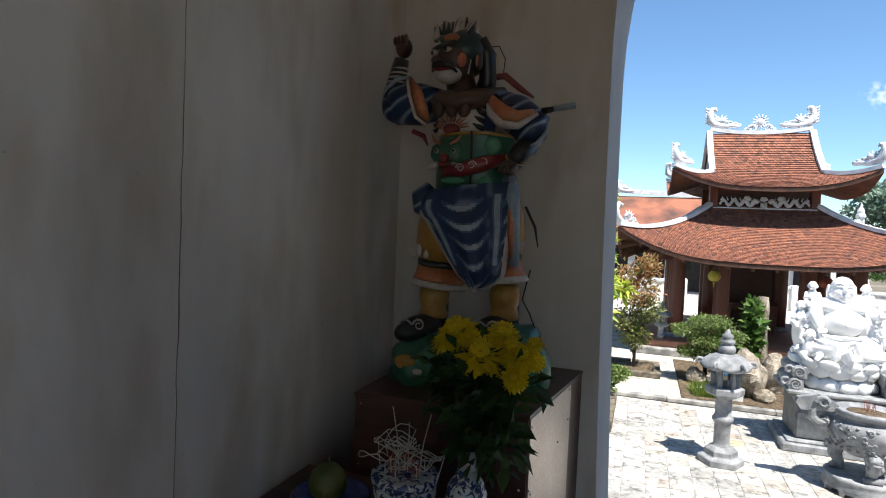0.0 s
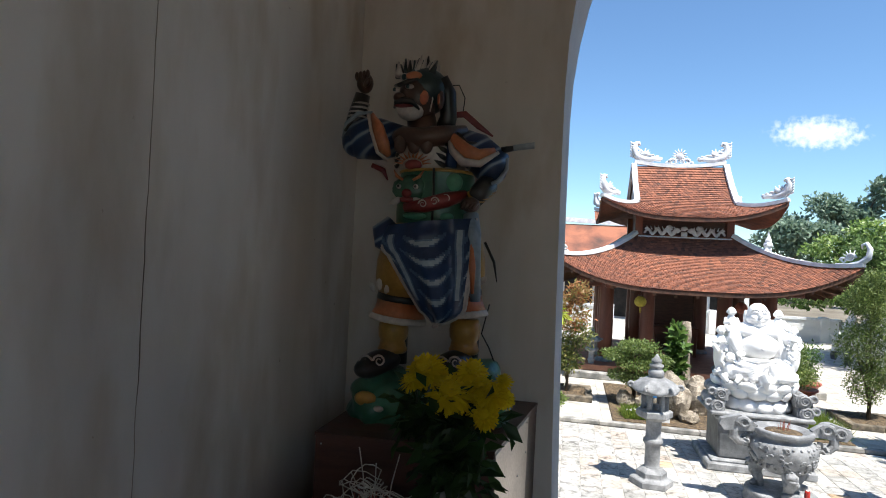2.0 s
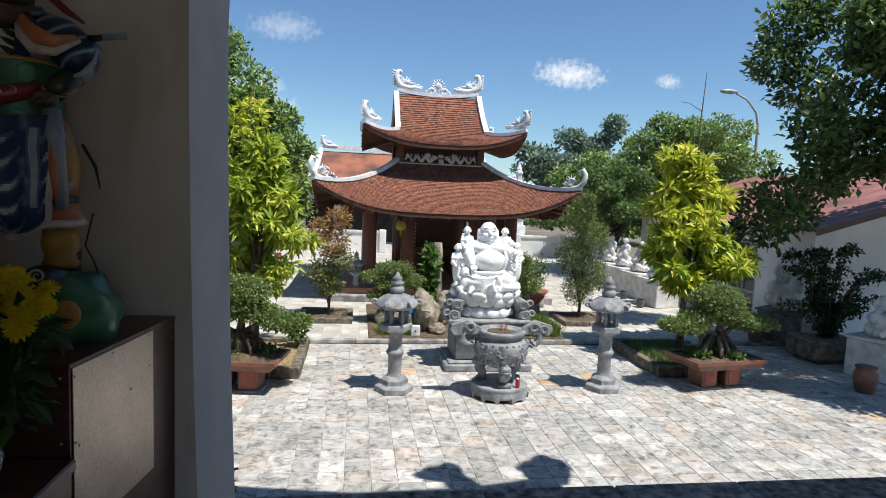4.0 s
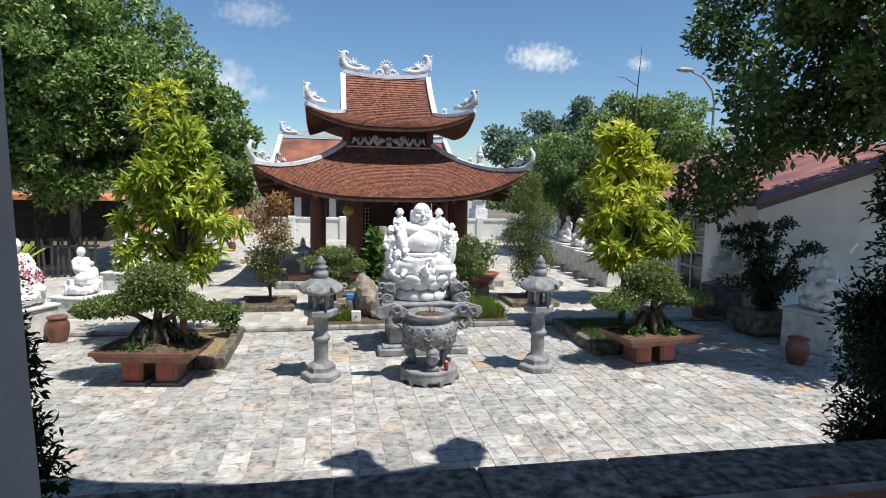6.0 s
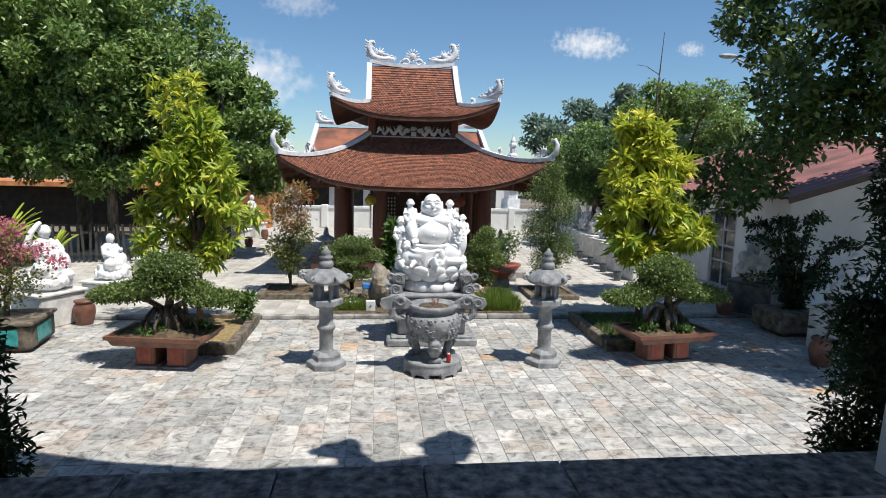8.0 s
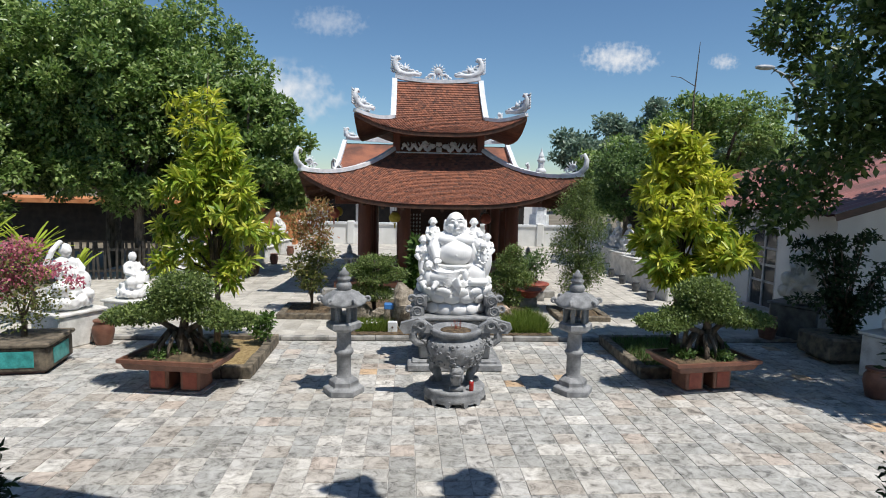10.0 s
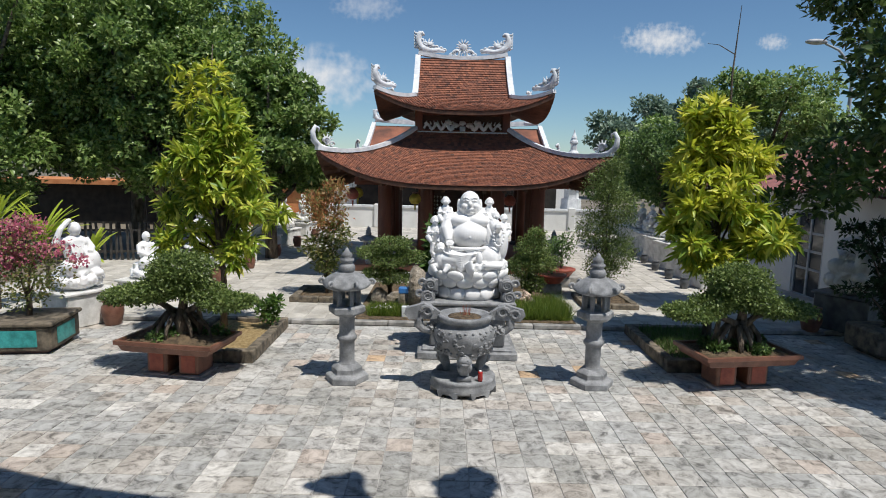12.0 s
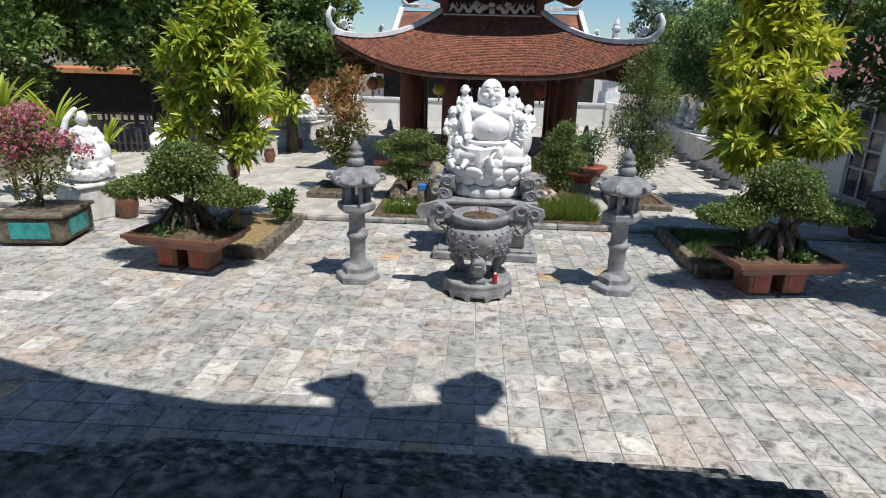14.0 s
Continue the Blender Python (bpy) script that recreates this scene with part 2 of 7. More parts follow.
ORANGEWALL = surface("orange_wall_paint", (0.48, 0.17, 0.06), (0.62, 0.27, 0.11), scale=2, rough=0.85)
METALROOF = surface("red_metal_roof", (0.13, 0.07, 0.06), (0.36, 0.15, 0.13), (0.24, 0.10, 0.085), scale=1.6, fine=30, rough=0.6, stretch=(0.4, 1, 1), lo=0.32, hi=0.68)
WOODDARK = surface("dark_brown_board", (0.055, 0.02, 0.015), (0.10, 0.04, 0.028), scale=4, fine=60, rough=0.35, bump=0.08, stretch=(1, 6, 6))
ALUMINIUM = surface("brushed_metal_sheet", (0.42, 0.36, 0.31), (0.56, 0.49, 0.43), scale=3, fine=90, rough=0.34, metal=0.75, bump=0.06)
# near-black colour standing for the shade inside rooms
INTERIOR_SHADE = surface("painted_interior_shade", (0.012, 0.010, 0.009), (0.03, 0.025, 0.02), scale=3, rough=0.9)
STEEL = surface("grey_painted_steel", (0.30, 0.31, 0.32), (0.45, 0.46, 0.47), scale=6, rough=0.5)
GLASSY = surface("dark_window_glass", (0.02, 0.025, 0.028), (0.05, 0.055, 0.06), scale=2, rough=0.08, bump=0.0)


# ---- mesh helpers ----
class Shape:
    """Collects vertices and faces of one mesh; each face has a material slot."""

    def __init__(self):
        self.v, self.f, self.m = [], [], []

    def add(self, verts, faces, mat=0, mx=None):
        k = len(self.v)
        self.v.extend([tuple(mx @ Vector(p)) for p in verts] if mx else [tuple(p) for p in verts])
        self.f.extend([tuple(i + k for i in f) for f in faces])
        self.m.extend([mat] * len(faces))
        return self

    def box(self, x0, y0, z0, x1, y1, z1, mat=0, mx=None, bevel=0.0):
        if bevel:
            b = min(bevel, (x1 - x0) / 3, (y1 - y0) / 3, (z1 - z0) / 3)
            rings = [(z0, b), (z0 + b, 0), (z1 - b, 0), (z1, b)]
            vs, fs = [], []
            for z, s in rings:
                c = 0.0 if s else b
                xa, xb, ya, yb = x0 + s, x1 - s, y0 + s, y1 - s
                vs += [(xa + c, ya, z), (xb - c, ya, z), (xb, ya + c, z), (xb, yb - c, z), (xb - c, yb, z), (xa + c, yb, z), (xa, yb - c, z), (xa, ya + c, z)]
            for r in range(3):
                for i in range(8):
                    j = (i + 1) % 8
                    fs.append((r * 8 + i, r * 8 + j, r * 8 + 8 + j, r * 8 + 8 + i))
            fs += [tuple(range(7, -1, -1)), tuple(range(24, 32))]
            return self.add(vs, fs, mat, mx)
        vs = [(x0, y0, z0), (x1, y0, z0), (x1, y1, z0), (x0, y1, z0), (x0, y0, z1), (x1, y0, z1), (x1, y1, z1), (x0, y1, z1)]
        return self.add(vs, [(3, 2, 1, 0), (4, 5, 6, 7), (0, 1, 5, 4), (1, 2, 6, 5), (2, 3, 7, 6), (3, 0, 4, 7)], mat, mx)

    def lathe(self, profile, seg=24, mat=0, mx=None, turn=0.0, sx=1.0, sy=1.0, wave=0.0, lobes=0):
        """Turns (radius, height) pairs round z; wave and lobes ripple the radius."""
        vs, fs = [], []
        for r, z in profile:
            for i in range(seg):
                a = turn + 2 * math.pi * i / seg
                k = r * (1 + wave * math.cos(lobes * a)) if lobes else r
                vs.append((k * math.cos(a) * sx, k * math.sin(a) * sy, z))
        for j in range(len(profile) - 1):
            for i in range(seg):
                n = (i + 1) % seg
                fs.append((j * seg + i, j * seg + n, j * seg + seg + n, j * seg + seg + i))
        fs.append(tuple(range(seg - 1, -1, -1)))
        top = (len(profile) - 1) * seg
        fs.append(tuple(range(top, top + seg)))
        return self.add(vs, fs, mat, mx)

    def ball(self, c, r, mat=0, seg=14, rings=9, turn=(0, 0, 0), rough=0.0):
        """An ellipsoid with radii r at c, turned by degrees, roughened by noise."""
        r = (r, r, r) if isinstance(r, (int, float)) else r
        mx = pose(*c, *turn)
        vs, fs = [(0, 0, -r[2])], []
        for j in range(1, rings):
            p = -math.pi / 2 + math.pi * j / rings
            for i in range(seg):
                a = 2 * math.pi * i / seg
                d = Vector((math.cos(p) * math.cos(a), math.cos(p) * math.sin(a), math.sin(p)))
                k = 1 + rough * noise.noise(d * 2.3 + Vector(c) * 3) if rough else 1
                vs.append((d.x * r[0] * k, d.y * r[1] * k, d.z * r[2] * k))
        vs.append((0, 0, r[2]))
        for i in range(seg):
            fs.append((0, 1 + (i + 1) % seg, 1 + i))
        for j in range(rings - 2):
            for i in range(seg):
                n = (i + 1) % seg
                fs.append((1 + j * seg + i, 1 + j * seg + n, 1 + j * seg + seg + n, 1 + j * seg + seg + i))
        base = 1 + (rings - 2) * seg
        for i in range(seg):
            fs.append((base + i, base + (i + 1) % seg, len(vs) - 1))
        return self.add(vs, fs, mat, mx)

    def tube(self, path, radii, seg=8, mat=0, flat=1.0):
        """A tapering tube along a path; flat squeezes it sideways."""
        path = [Vector(p) for p in path]
        if isinstance(radii, (int, float)):
            radii = [radii] * len(path)
        vs, fs, side = [], [], None
        for i, p in enumerate(path):
            d = (path[min(i + 1, len(path) - 1)] - path[max(i - 1, 0)]).normalized()
            ref = side if side else (Vector((0, 0, 1)) if abs(d.z) < 0.9 else Vector((1, 0, 0)))
            up = (ref - d * ref.dot(d))
            up = up.normalized() if up.length > 1e-5 else d.orthogonal().normalized()
            side = up
            w = d.cross(up)
            for k in range(seg):
                a = 2 * math.pi * k / seg
                vs.append(p + up * math.cos(a) * radii[i] + w * math.sin(a) * radii[i] * flat)
        for i in range(len(path) - 1):
            for k in range(seg):
                n = (k + 1) % seg
                fs.append((i * seg + k, i * seg + n, i * seg + seg + n, i * seg + seg + k))
        fs.append(tuple(range(seg - 1, -1, -1)))
        e = (len(path) - 1) * seg
        fs.append(tuple(range(e, e + seg)))
        return self.add(vs, fs, mat)

    def sweep(self, path, w, h, mat=0, across=None):
        """A bar of width w and height h along a path, upright; across fixes the sideways direction."""
        path = [Vector(p) for p in path]
        vs, fs = [], []
        for i, p in enumerate(path):
            d = path[min(i + 1, len(path) - 1)] - path[max(i - 1, 0)]
            s = Vector(across) if across else Vector((-d.y, d.x, 0))
            s = s.normalized() if s.length > 1e-6 else Vector((1, 0, 0))
            up = d.cross(s) if d.cross(s).z > 0 else s.cross(d)
            up.normalize()
            vs += [p - s * w / 2, p + s * w / 2, p + s * w / 2 + up * h, p - s * w / 2 + up * h]
        for i in range(len(path) - 1):
            for k in range(4):
                n = (k + 1) % 4
                fs.append((i * 4 + k, i * 4 + n, i * 4 + 4 + n, i * 4 + 4 + k))
        e = (len(path) - 1) * 4
        fs += [(3, 2, 1, 0), (e, e + 1, e + 2, e + 3)]
        return self.add(vs, fs, mat)

    def prism(self, poly, d0, d1, mat=0, mx=None):
        """A polygon of (x, z) pairs pushed from y = d0 to d1."""
        n = len(poly)
        vs = [(x, d0, z) for x, z in poly] + [(x, d1, z) for x, z in poly]
        fs = [tuple(range(n)), tuple(range(2 * n - 1, n - 1, -1))]
        fs += [(i, i + n, (i + 1) % n + n, (i + 1) % n) for i in range(n)]
        return self.add(vs, fs, mat, mx)


def link_shape(name, shape, mats, parent=None, smooth=False, at=None):
    me = bpy.data.meshes.new(name)
    me.from_pydata([tuple(p) for p in shape.v], [], shape.f)
    for m in mats if isinstance(mats, (list, tuple)) else [mats]:
        me.materials.append(m)
    me.polygons.foreach_set("material_index", shape.m)
    if smooth:
        me.polygons.foreach_set("use_smooth", [True] * len(shape.f))
    me.update()
    ob = new(name, me)
    if parent:
        ob.parent = parent
    if at:
        ob.matrix_basis = at
    return ob


def part(name, shape, mat, parent, label="", smooth=False, at=None):
    return tagged(link_shape(name, shape, mat, parent, smooth, at), label)


def thing(name, label, category, at=(0, 0, 0), turn=0.0, group="", kind=""):
    ob = new(name)
    ob.matrix_basis = pose(*at, 0, 0, turn)
    return tagged(ob, label, category, group, kind)


def solid(name, shape, mat, label, category, at=(0, 0, 0), turn=0.0, group="", kind="", smooth=False):
    """A thing that is one mesh."""
    ob = link_shape(name, shape, mat, None, smooth, pose(*at, 0, 0, turn))
    return tagged(ob, label, category, group, kind)


def soften(ob, voxel, rounds=2):
    """Melts overlapping lumps into one smooth carved surface."""
    r = ob.modifiers.new("melt", "REMESH")
    r.mode, r.voxel_size, r.use_smooth_shade = "VOXEL", voxel, True
    s = ob.modifiers.new("soft", "SMOOTH")
    s.iterations, s.factor = rounds, 0.5
    return ob


def leaves(clumps, count, size, seed=1, shell=0.55, narrow=0.42, droop=0.0, jitter=0.35, whorl=0):
    """Many folded leaves spread through ellipsoid clumps (x, y, z, rx, ry, rz), thickest near the skin."""
    rng = np.random.default_rng(seed)
    cl = np.array(clumps, float)
    wt = cl[:, 3] * cl[:, 4] + cl[:, 4] * cl[:, 5] + cl[:, 3] * cl[:, 5]
    base = count // whorl if whorl else count
    pick = rng.choice(len(cl), base, p=wt / wt.sum())
    d = rng.normal(size=(base, 3))
    d /= np.linalg.norm(d, axis=1)[:, None]
    rad = shell + (1 - shell) * rng.random(base) ** 0.6
    rad *= 1 + jitter * 0.4 * rng.normal(size=base).clip(-1.5, 1.5)
    p = cl[pick, :3] + d * cl[pick, 3:] * rad[:, None]
    out = d.copy()
    if whorl:
        p = np.repeat(p, whorl, 0)
        out = np.repeat(out, whorl, 0)
    n = len(p)
    way = out * 0.6 + rng.normal(size=(n, 3)) * 0.75 + np.array([0, 0, 0.15 - droop])
    way /= np.linalg.norm(way, axis=1)[:, None]
    up = rng.normal(size=(n, 3)) * 0.6 + np.array([0.12, -0.3, 0.95])
    side = np.cross(way, up)
    side /= np.linalg.norm(side, axis=1)[:, None] + 1e-9
    nrm = np.cross(side, way)
    s = size * (0.65 + 0.7 * rng.random(n))[:, None]
    a = p
    b = p + way * s * 0.5 + side * s * narrow * 0.5 + nrm * s * 0.07
    c = p + way * s - nrm * s * 0.12
    e = p + way * s * 0.5 - side * s * narrow * 0.5 + nrm * s * 0.07
    v = np.stack([a, b, c, e], 1).reshape(-1, 3)
    i = np.arange(n) * 4
    f = np.concatenate([np.stack([i, i + 1, i + 2], 1), np.stack([i, i + 2, i + 3], 1)], 1).reshape(-1, 3)
    return v, f


def leaf_part(name, vf, mat, parent, label=""):
    v, f = vf
    me = bpy.data.meshes.new(name)
    me.vertices.add(len(v))
    me.vertices.foreach_set("co", v.astype(np.float32).ravel())
    me.loops.add(len(f) * 3)
    me.loops.foreach_set("vertex_index", f.astype(np.int32).ravel())
    me.polygons.add(len(f))
    me.polygons.foreach_set("loop_start", np.arange(len(f), dtype=np.int32) * 3)
    me.update(calc_edges=True)
    me.materials.append(mat)
    ob = new(name, me)
    ob.parent = parent
    return tagged(ob, label)


def branchy(trunk, limbs, seg=8):
    """A trunk and limbs as tapering tubes: each is (path, first radius, last radius)."""
    s = Shape()
    for path, r0, r1 in [trunk] + limbs:
        k = len(path) - 1
        s.tube(path, [r0 + (r1 - r0) * i / k for i in range(k + 1)], seg)
    return s


# ---- ground, courts, hall ----
T = 1.32                      # floor of the hall above the court
X0, X1, YW, YF, SPLAY = -3.13, 2.36, -6.42, -5.75, 0.02   # arch jambs; inner and outer face of the arch wall
AX, AR, SPRING = (X0 + X1) / 2, (X1 - X0) / 2, 4.06
KERB_Y, BACK = 3.22, 0.07     # edge of the raised back court and its height

g = Shape()
g.add([(-2500, -2500, -0.03), (2500, -2500, -0.03), (2500, 2500, -0.03), (-2500, 2500, -0.03)], [(0, 1, 2, 3)])
solid("ground", g, surface("bare_earth", (0.12, 0.10, 0.07), (0.22, 0.19, 0.14), scale=0.4, rough=0.95), "bare brown earth reaching to the horizon", "ground", kind="structure")

g = Shape().box(-9.5, -5.7, -0.02, 9.6, KERB_Y, -0.006)
court = solid("pavement", g, JOINT, "court paved with veined grey and white slate slabs", "paving", kind="structure")
g = Shape().box(-11, KERB_Y + 0.16, -0.02, 12, 34, BACK - 0.006)
back_court = solid("pavement_back", g, JOINT, "raised back court paved with pale sandstone slabs", "paving", kind="structure")
kerb = thing("kerb", "low grey stone kerb between the two courts", "kerb", kind="structure")
kb = Shape().box(-0.47, 0, 0, 0.47, 0.155, BACK + 0.015, bevel=0.012)
first = part("kerb_stone", kb, STEPSTONE, kerb)
for i in range(-11, 12):
    o = first if i == -11 else new("kerb_stone", first.data)
    o.parent = kerb
    o.matrix_basis = pose(i * 0.95, KERB_Y + random.uniform(-0.004, 0.004), 0, 0, 0, random.uniform(-0.2, 0.2))

# hall: floor, plinth, walls, vault
hall_floor = solid("floor", Shape().box(-8, -14.3, T - 0.3, 3.05, -6.02, T - 0.006), JOINT, "terracotta tiled floor of the shaded hall", "floor", kind="structure")
x = -4.6
slab = thing("terrace", "grey stone landing slabs in front of the arch", "landing", kind="structure")
while x < 2.6:
    w = random.choice((0.9, 1.1, 1.25))
    part("slab", Shape().box(x + 0.004, -6.01, T - 0.1, x + w - 0.004, -5.49, T, bevel=0.01), LANDSTONE, slab)
    x += w
plinth = solid("plinth_wall", Shape().box(-9.4, YW, -0.02, 9.4, -5.52, T - 0.11), STEPSTONE, "stone plinth wall under the hall", "wall", kind="structure")

def lean(z):
    """How far a jamb leans into the opening below the springing."""
    k = min(1.0, max(0.0, (SPRING - z) / (SPRING - T)))
    return 0.06 * k ** 2


aw = Shape()
lv = [T - 0.02 + (SPRING - T + 0.02) * i / 14 for i in range(15)]
for sgn, xj, xe in ((1, X0, -9.0), (-1, X1, 3.05)):
    vs = []
    for z in lv:
        x = xj + sgn * lean(z)
        vs += [(xe, YW, z), (x, YW, z), (x + sgn * SPLAY, YF, z), (xe, YF, z)]
    for i in range(len(lv) - 1):
        a, b = i * 4, i * 4 + 4
        q = [[(a, a + 1, b + 1, b), (a + 2, a + 3, b + 3, b + 2), (a + 3, a, b, b + 3)], [(a + 1, a + 2, b + 2, b + 1)]]
        for mat, fl in enumerate(q):
            aw.add([vs[k] for f in fl for k in (f if sgn > 0 else f[::-1])], [tuple(range(4 * j, 4 * j + 4)) for j in range(len(fl))], mat)
N = 40
pts = [(AX - AR * math.cos(math.pi * i / N), SPRING + AR * math.sin(math.pi * i / N)) for i in range(N + 1)]
TOP = 6.95
vs, fs, rv = [], [], []
for x, z in pts:
    xo, zo = AX + (x - AX) * (1 - SPLAY / AR), SPRING + (z - SPRING) * (1 - SPLAY / AR)
    vs += [(x, YW, z), (xo, YF, zo), (xo, YF, TOP), (x, YW, TOP)]
for i in range(N):
    a, b = i * 4, i * 4 + 4
    rv.append((a, b, b + 1, a + 1))
    fs += [(a + 1, b + 1, b + 2, a + 2), (a + 3, b + 3, b, a), (a + 2, b + 2, b + 3, a + 3)]
aw.add(vs, fs).add(vs, rv, 1)
aw.box(-9.0, YW, SPRING, X0, YF - 0.01, TOP).box(X1, YW, SPRING, 3.05, YF - 0.01, TOP)
solid("wall_arch", aw, [PLASTER, REVEAL], "grey plastered wall with a wide round arch to the court", "wall", kind="structure")
solid("wall_left", Shape().box(-4.4, -14, T, -4.10, YW, 7.0), PLASTER, "stained grey plaster side wall with a vertical seam", "wall", kind="structure")
solid("wall_right", Shape().box(2.8, -14, T, 3.05, YW, 7.0), PLASTER, "plain grey plaster side wall", "wall", kind="structure")
solid("wall_back", Shape().box(-4.4, -14.3, T, -3.0, -14, 7.0).box(1.6, -14.3, T, 3.05, -14, 7.0).box(-3.0, -14.3, 4.6, 1.6, -14, 7.0), PLASTER, "plain grey plaster back wall with a wide doorway", "wall", kind="structure")
solid("ceiling", Shape().box(-4.5, -14.3, 6.96, 3.05, YW, 7.1), PLASTER, "plain plastered hall ceiling", "ceiling", kind="structure")
seam = Shape()
seam.tube([(-4.0985, -7.842 + 0.006 * noise.noise(Vector((0, 0, 2.1 * i))) + 0.003 * noise.noise(Vector((5, 0, 9.3 * i))), T + 0.06 * i) for i in range(92)], [0.0012 + 0.0007 * noise.noise(Vector((0, 3, 3.3 * i))) for i in range(92)], 5)
solid("wall_seam", seam, surface("dark_crack", (0.16, 0.13, 0.10), (0.42, 0.37, 0.30), scale=5), "thin dark seam in the plaster wall", "seam", kind="structure")

# hall roof: its curved eave shades the steps and the near court
roof = thing("hall_roof", "tiled hall roof with an upswept eave and ridge ornaments", "roof", kind="structure")
rs = Shape()
edge = [(-9.0, -2.9, 7.3), (-6.0, -3.45, 6.7), (-4.2, -3.95, 6.4), (-3.1, -4.4, 6.3), (-1.6, -4.85, 6.25), (-0.2, -5.1, 6.25), (1.2, -5.1, 6.4), (2.0, -5.02, 6.6), (2.14, -5.05, 6.5), (2.2, -5.45, 6.35), (2.45, -5.52, 6.35), (2.6, -5.8, 6.4), (3.05, -6.1, 6.4)]
vs, fs = [], []
for x, y, z in edge:
    vs += [(x, y, z), (x, y, z + 0.14), (x, -6.2, max(z, 6.3) + 0.62), (x, -6.2, max(z, 6.3) + 0.48)]
for i in range(len(edge) - 1):
    for k in range(4):
        n = (k + 1) % 4
        fs.append((i * 4 + k, i * 4 + n, i * 4 + 4 + n, i * 4 + 4 + k))
rs.add(vs, fs)
part("eave", rs, ROOFTILE, roof)
part("roof_slope", Shape().box(-9, -14.6, 7.12, 3.1, -6.0, 7.25), ROOFTILE, roof)
flag = [(0.05, -0.1), (0.2, 0.5), (0.02, 0.82), (0.2, 1.0), (0.32, 1.22), (0.5, 1.3), (0.72, 1.62), (0.66, 1.2), (0.5, 0.82), (0.47, 0.5), (0.42, -0.1)]
crest = [(-0.1, -0.1), (0.05, 0.42), (0.24, 0.7), (0.2, 1.0), (0.4, 1.12), (0.42, 1.35), (0.62, 1.42), (0.72, 1.72), (0.9, 1.88), (0.88, 1.6), (0.92, 1.38), (0.78, 1.1), (0.76, 0.85), (0.58, 0.7), (0.55, 0.4), (0.3, -0.1)]
for ox, oz, poly in ((0.78, 6.45, flag), (1.95, 6.6, crest)):
    o = Shape().prism(poly, -0.07, 0.07)
    for (xa, za), (xb, zb) in zip(poly[1:-2], poly[2:-1]):
        o.tube([(xa, 0, za), ((xa + xb) / 2, 0, (za + zb) / 2), (xb, 0, zb)], [0.05, 0.075, 0.05], 7)
    part("roof_ornament", o, LIME, roof, "white lime dragon ornament", at=pose(ox, -5.05, oz))
for ex, ey in ((2.3, -5.42), (2.5, -5.62), (2.65, -5.85)):
    part("roof_ornament", Shape().ball((0, 0, 0.12), (0.12, 0.12, 0.16), rough=0.6), LIME, roof, "", True, pose(ex, ey, 6.4))

# steps down to the court
stairs = thing("stairs", "flight of worn grey stone steps in the hall's shade", "stairs", kind="structure")
RISE, RUN = T / 6, 0.336
for i in range(1, 6):
    y = -3.80 - RUN * (i - 1)
    x, sx1 = -2.46 - random.uniform(0, 0.02), 1.74 + random.uniform(0, 0.02)
    while x < sx1 - 0.05:
        w = min(random.choice((0.85, 1.0, 1.2)), sx1 - x)
        if sx1 - x - w < 0.4:
            w = sx1 - x
        part("step", Shape().box(x + 0.003, -5.515, RISE * (i - 1) - (0.02 if i == 1 else 0), x + w - 0.003, y + random.uniform(-0.004, 0.004), RISE * i + random.uniform(-0.002, 0.002), bevel=0.012), STAIRSTONE, stairs)
        x += w


# ---- pavilion ----
PX, PY = 0.13, 10.8
LOW, LOWT, LZ0, LZ1, LIFT = 3.74, 1.34, 2.63, 4.16, 0.82
UP, UPT, UZ0, UZ1, ULIFT = 2.44, 1.38, 4.62, 6.42, 0.52
pav = thing("pavilion", "two-tiered temple pavilion with clay tile roofs and white ridges", "pavilion", (PX, PY, BACK))


def low_roof(u, v):
    """Front slope of the lower roof: u from -1 to 1 along it, v from eave to top."""
    h = LOW + (LOWT - LOW) * v
    z = LZ0 + (LZ1 - LZ0) * (0.62 * v + 0.38 * v * v) + LIFT * abs(u) ** 3.2 * (1 - v) ** 1.7
    return Vector((u * h, -h, z - BACK))


def up_roof(u, v):
    """Front slope of the upper roof: flared below, straight between the gables above."""
    h = UP + (UPT - UP) * min(1, v / 0.36)
    d = UP * (1 - v)
    z = UZ0 + (UZ1 - UZ0) * (0.5 * v + 0.5 * v * v) + ULIFT * abs(u) ** 2.8 * max(0, 1 - v / 0.4) ** 1.6
    return Vector((u * h, -d, z - BACK))


def up_side(u, v):
    """Short side skirt of the upper roof, below the gable."""
    v = v * 0.36
    h = UP + (UPT - UP) * (v / 0.36)
    d = UP * (1 - v)
    z = UZ0 + (UZ1 - UZ0) * (0.5 * v + 0.5 * v * v) + ULIFT * abs(u) ** 2.8 * max(0, 1 - v / 0.4) ** 1.6
    return Vector((u * d, -h, z - BACK))


def sheet(fn, nu, nv, drop=0.0, v1=1.0):
    vs, fs = [], []
    for j in range(nv + 1):
        for i in range(nu + 1):
            p = fn(-1 + 2 * i / nu, v1 * j / nv)
            vs.append((p.x, p.y, p.z - drop))
    for j in range(nv):
        for i in range(nu):
            a = j * (nu + 1) + i
            fs.append((a, a + 1, a + nu + 2, a + nu + 1))
    return vs, fs


TILE = Shape()
tv = [(-0.046, 0.12, 0.0), (0.046, 0.12, 0.0), (0.049, 0.0, 0.012), (0.0, -0.024, 0.015), (-0.049, 0.0, 0.012)]
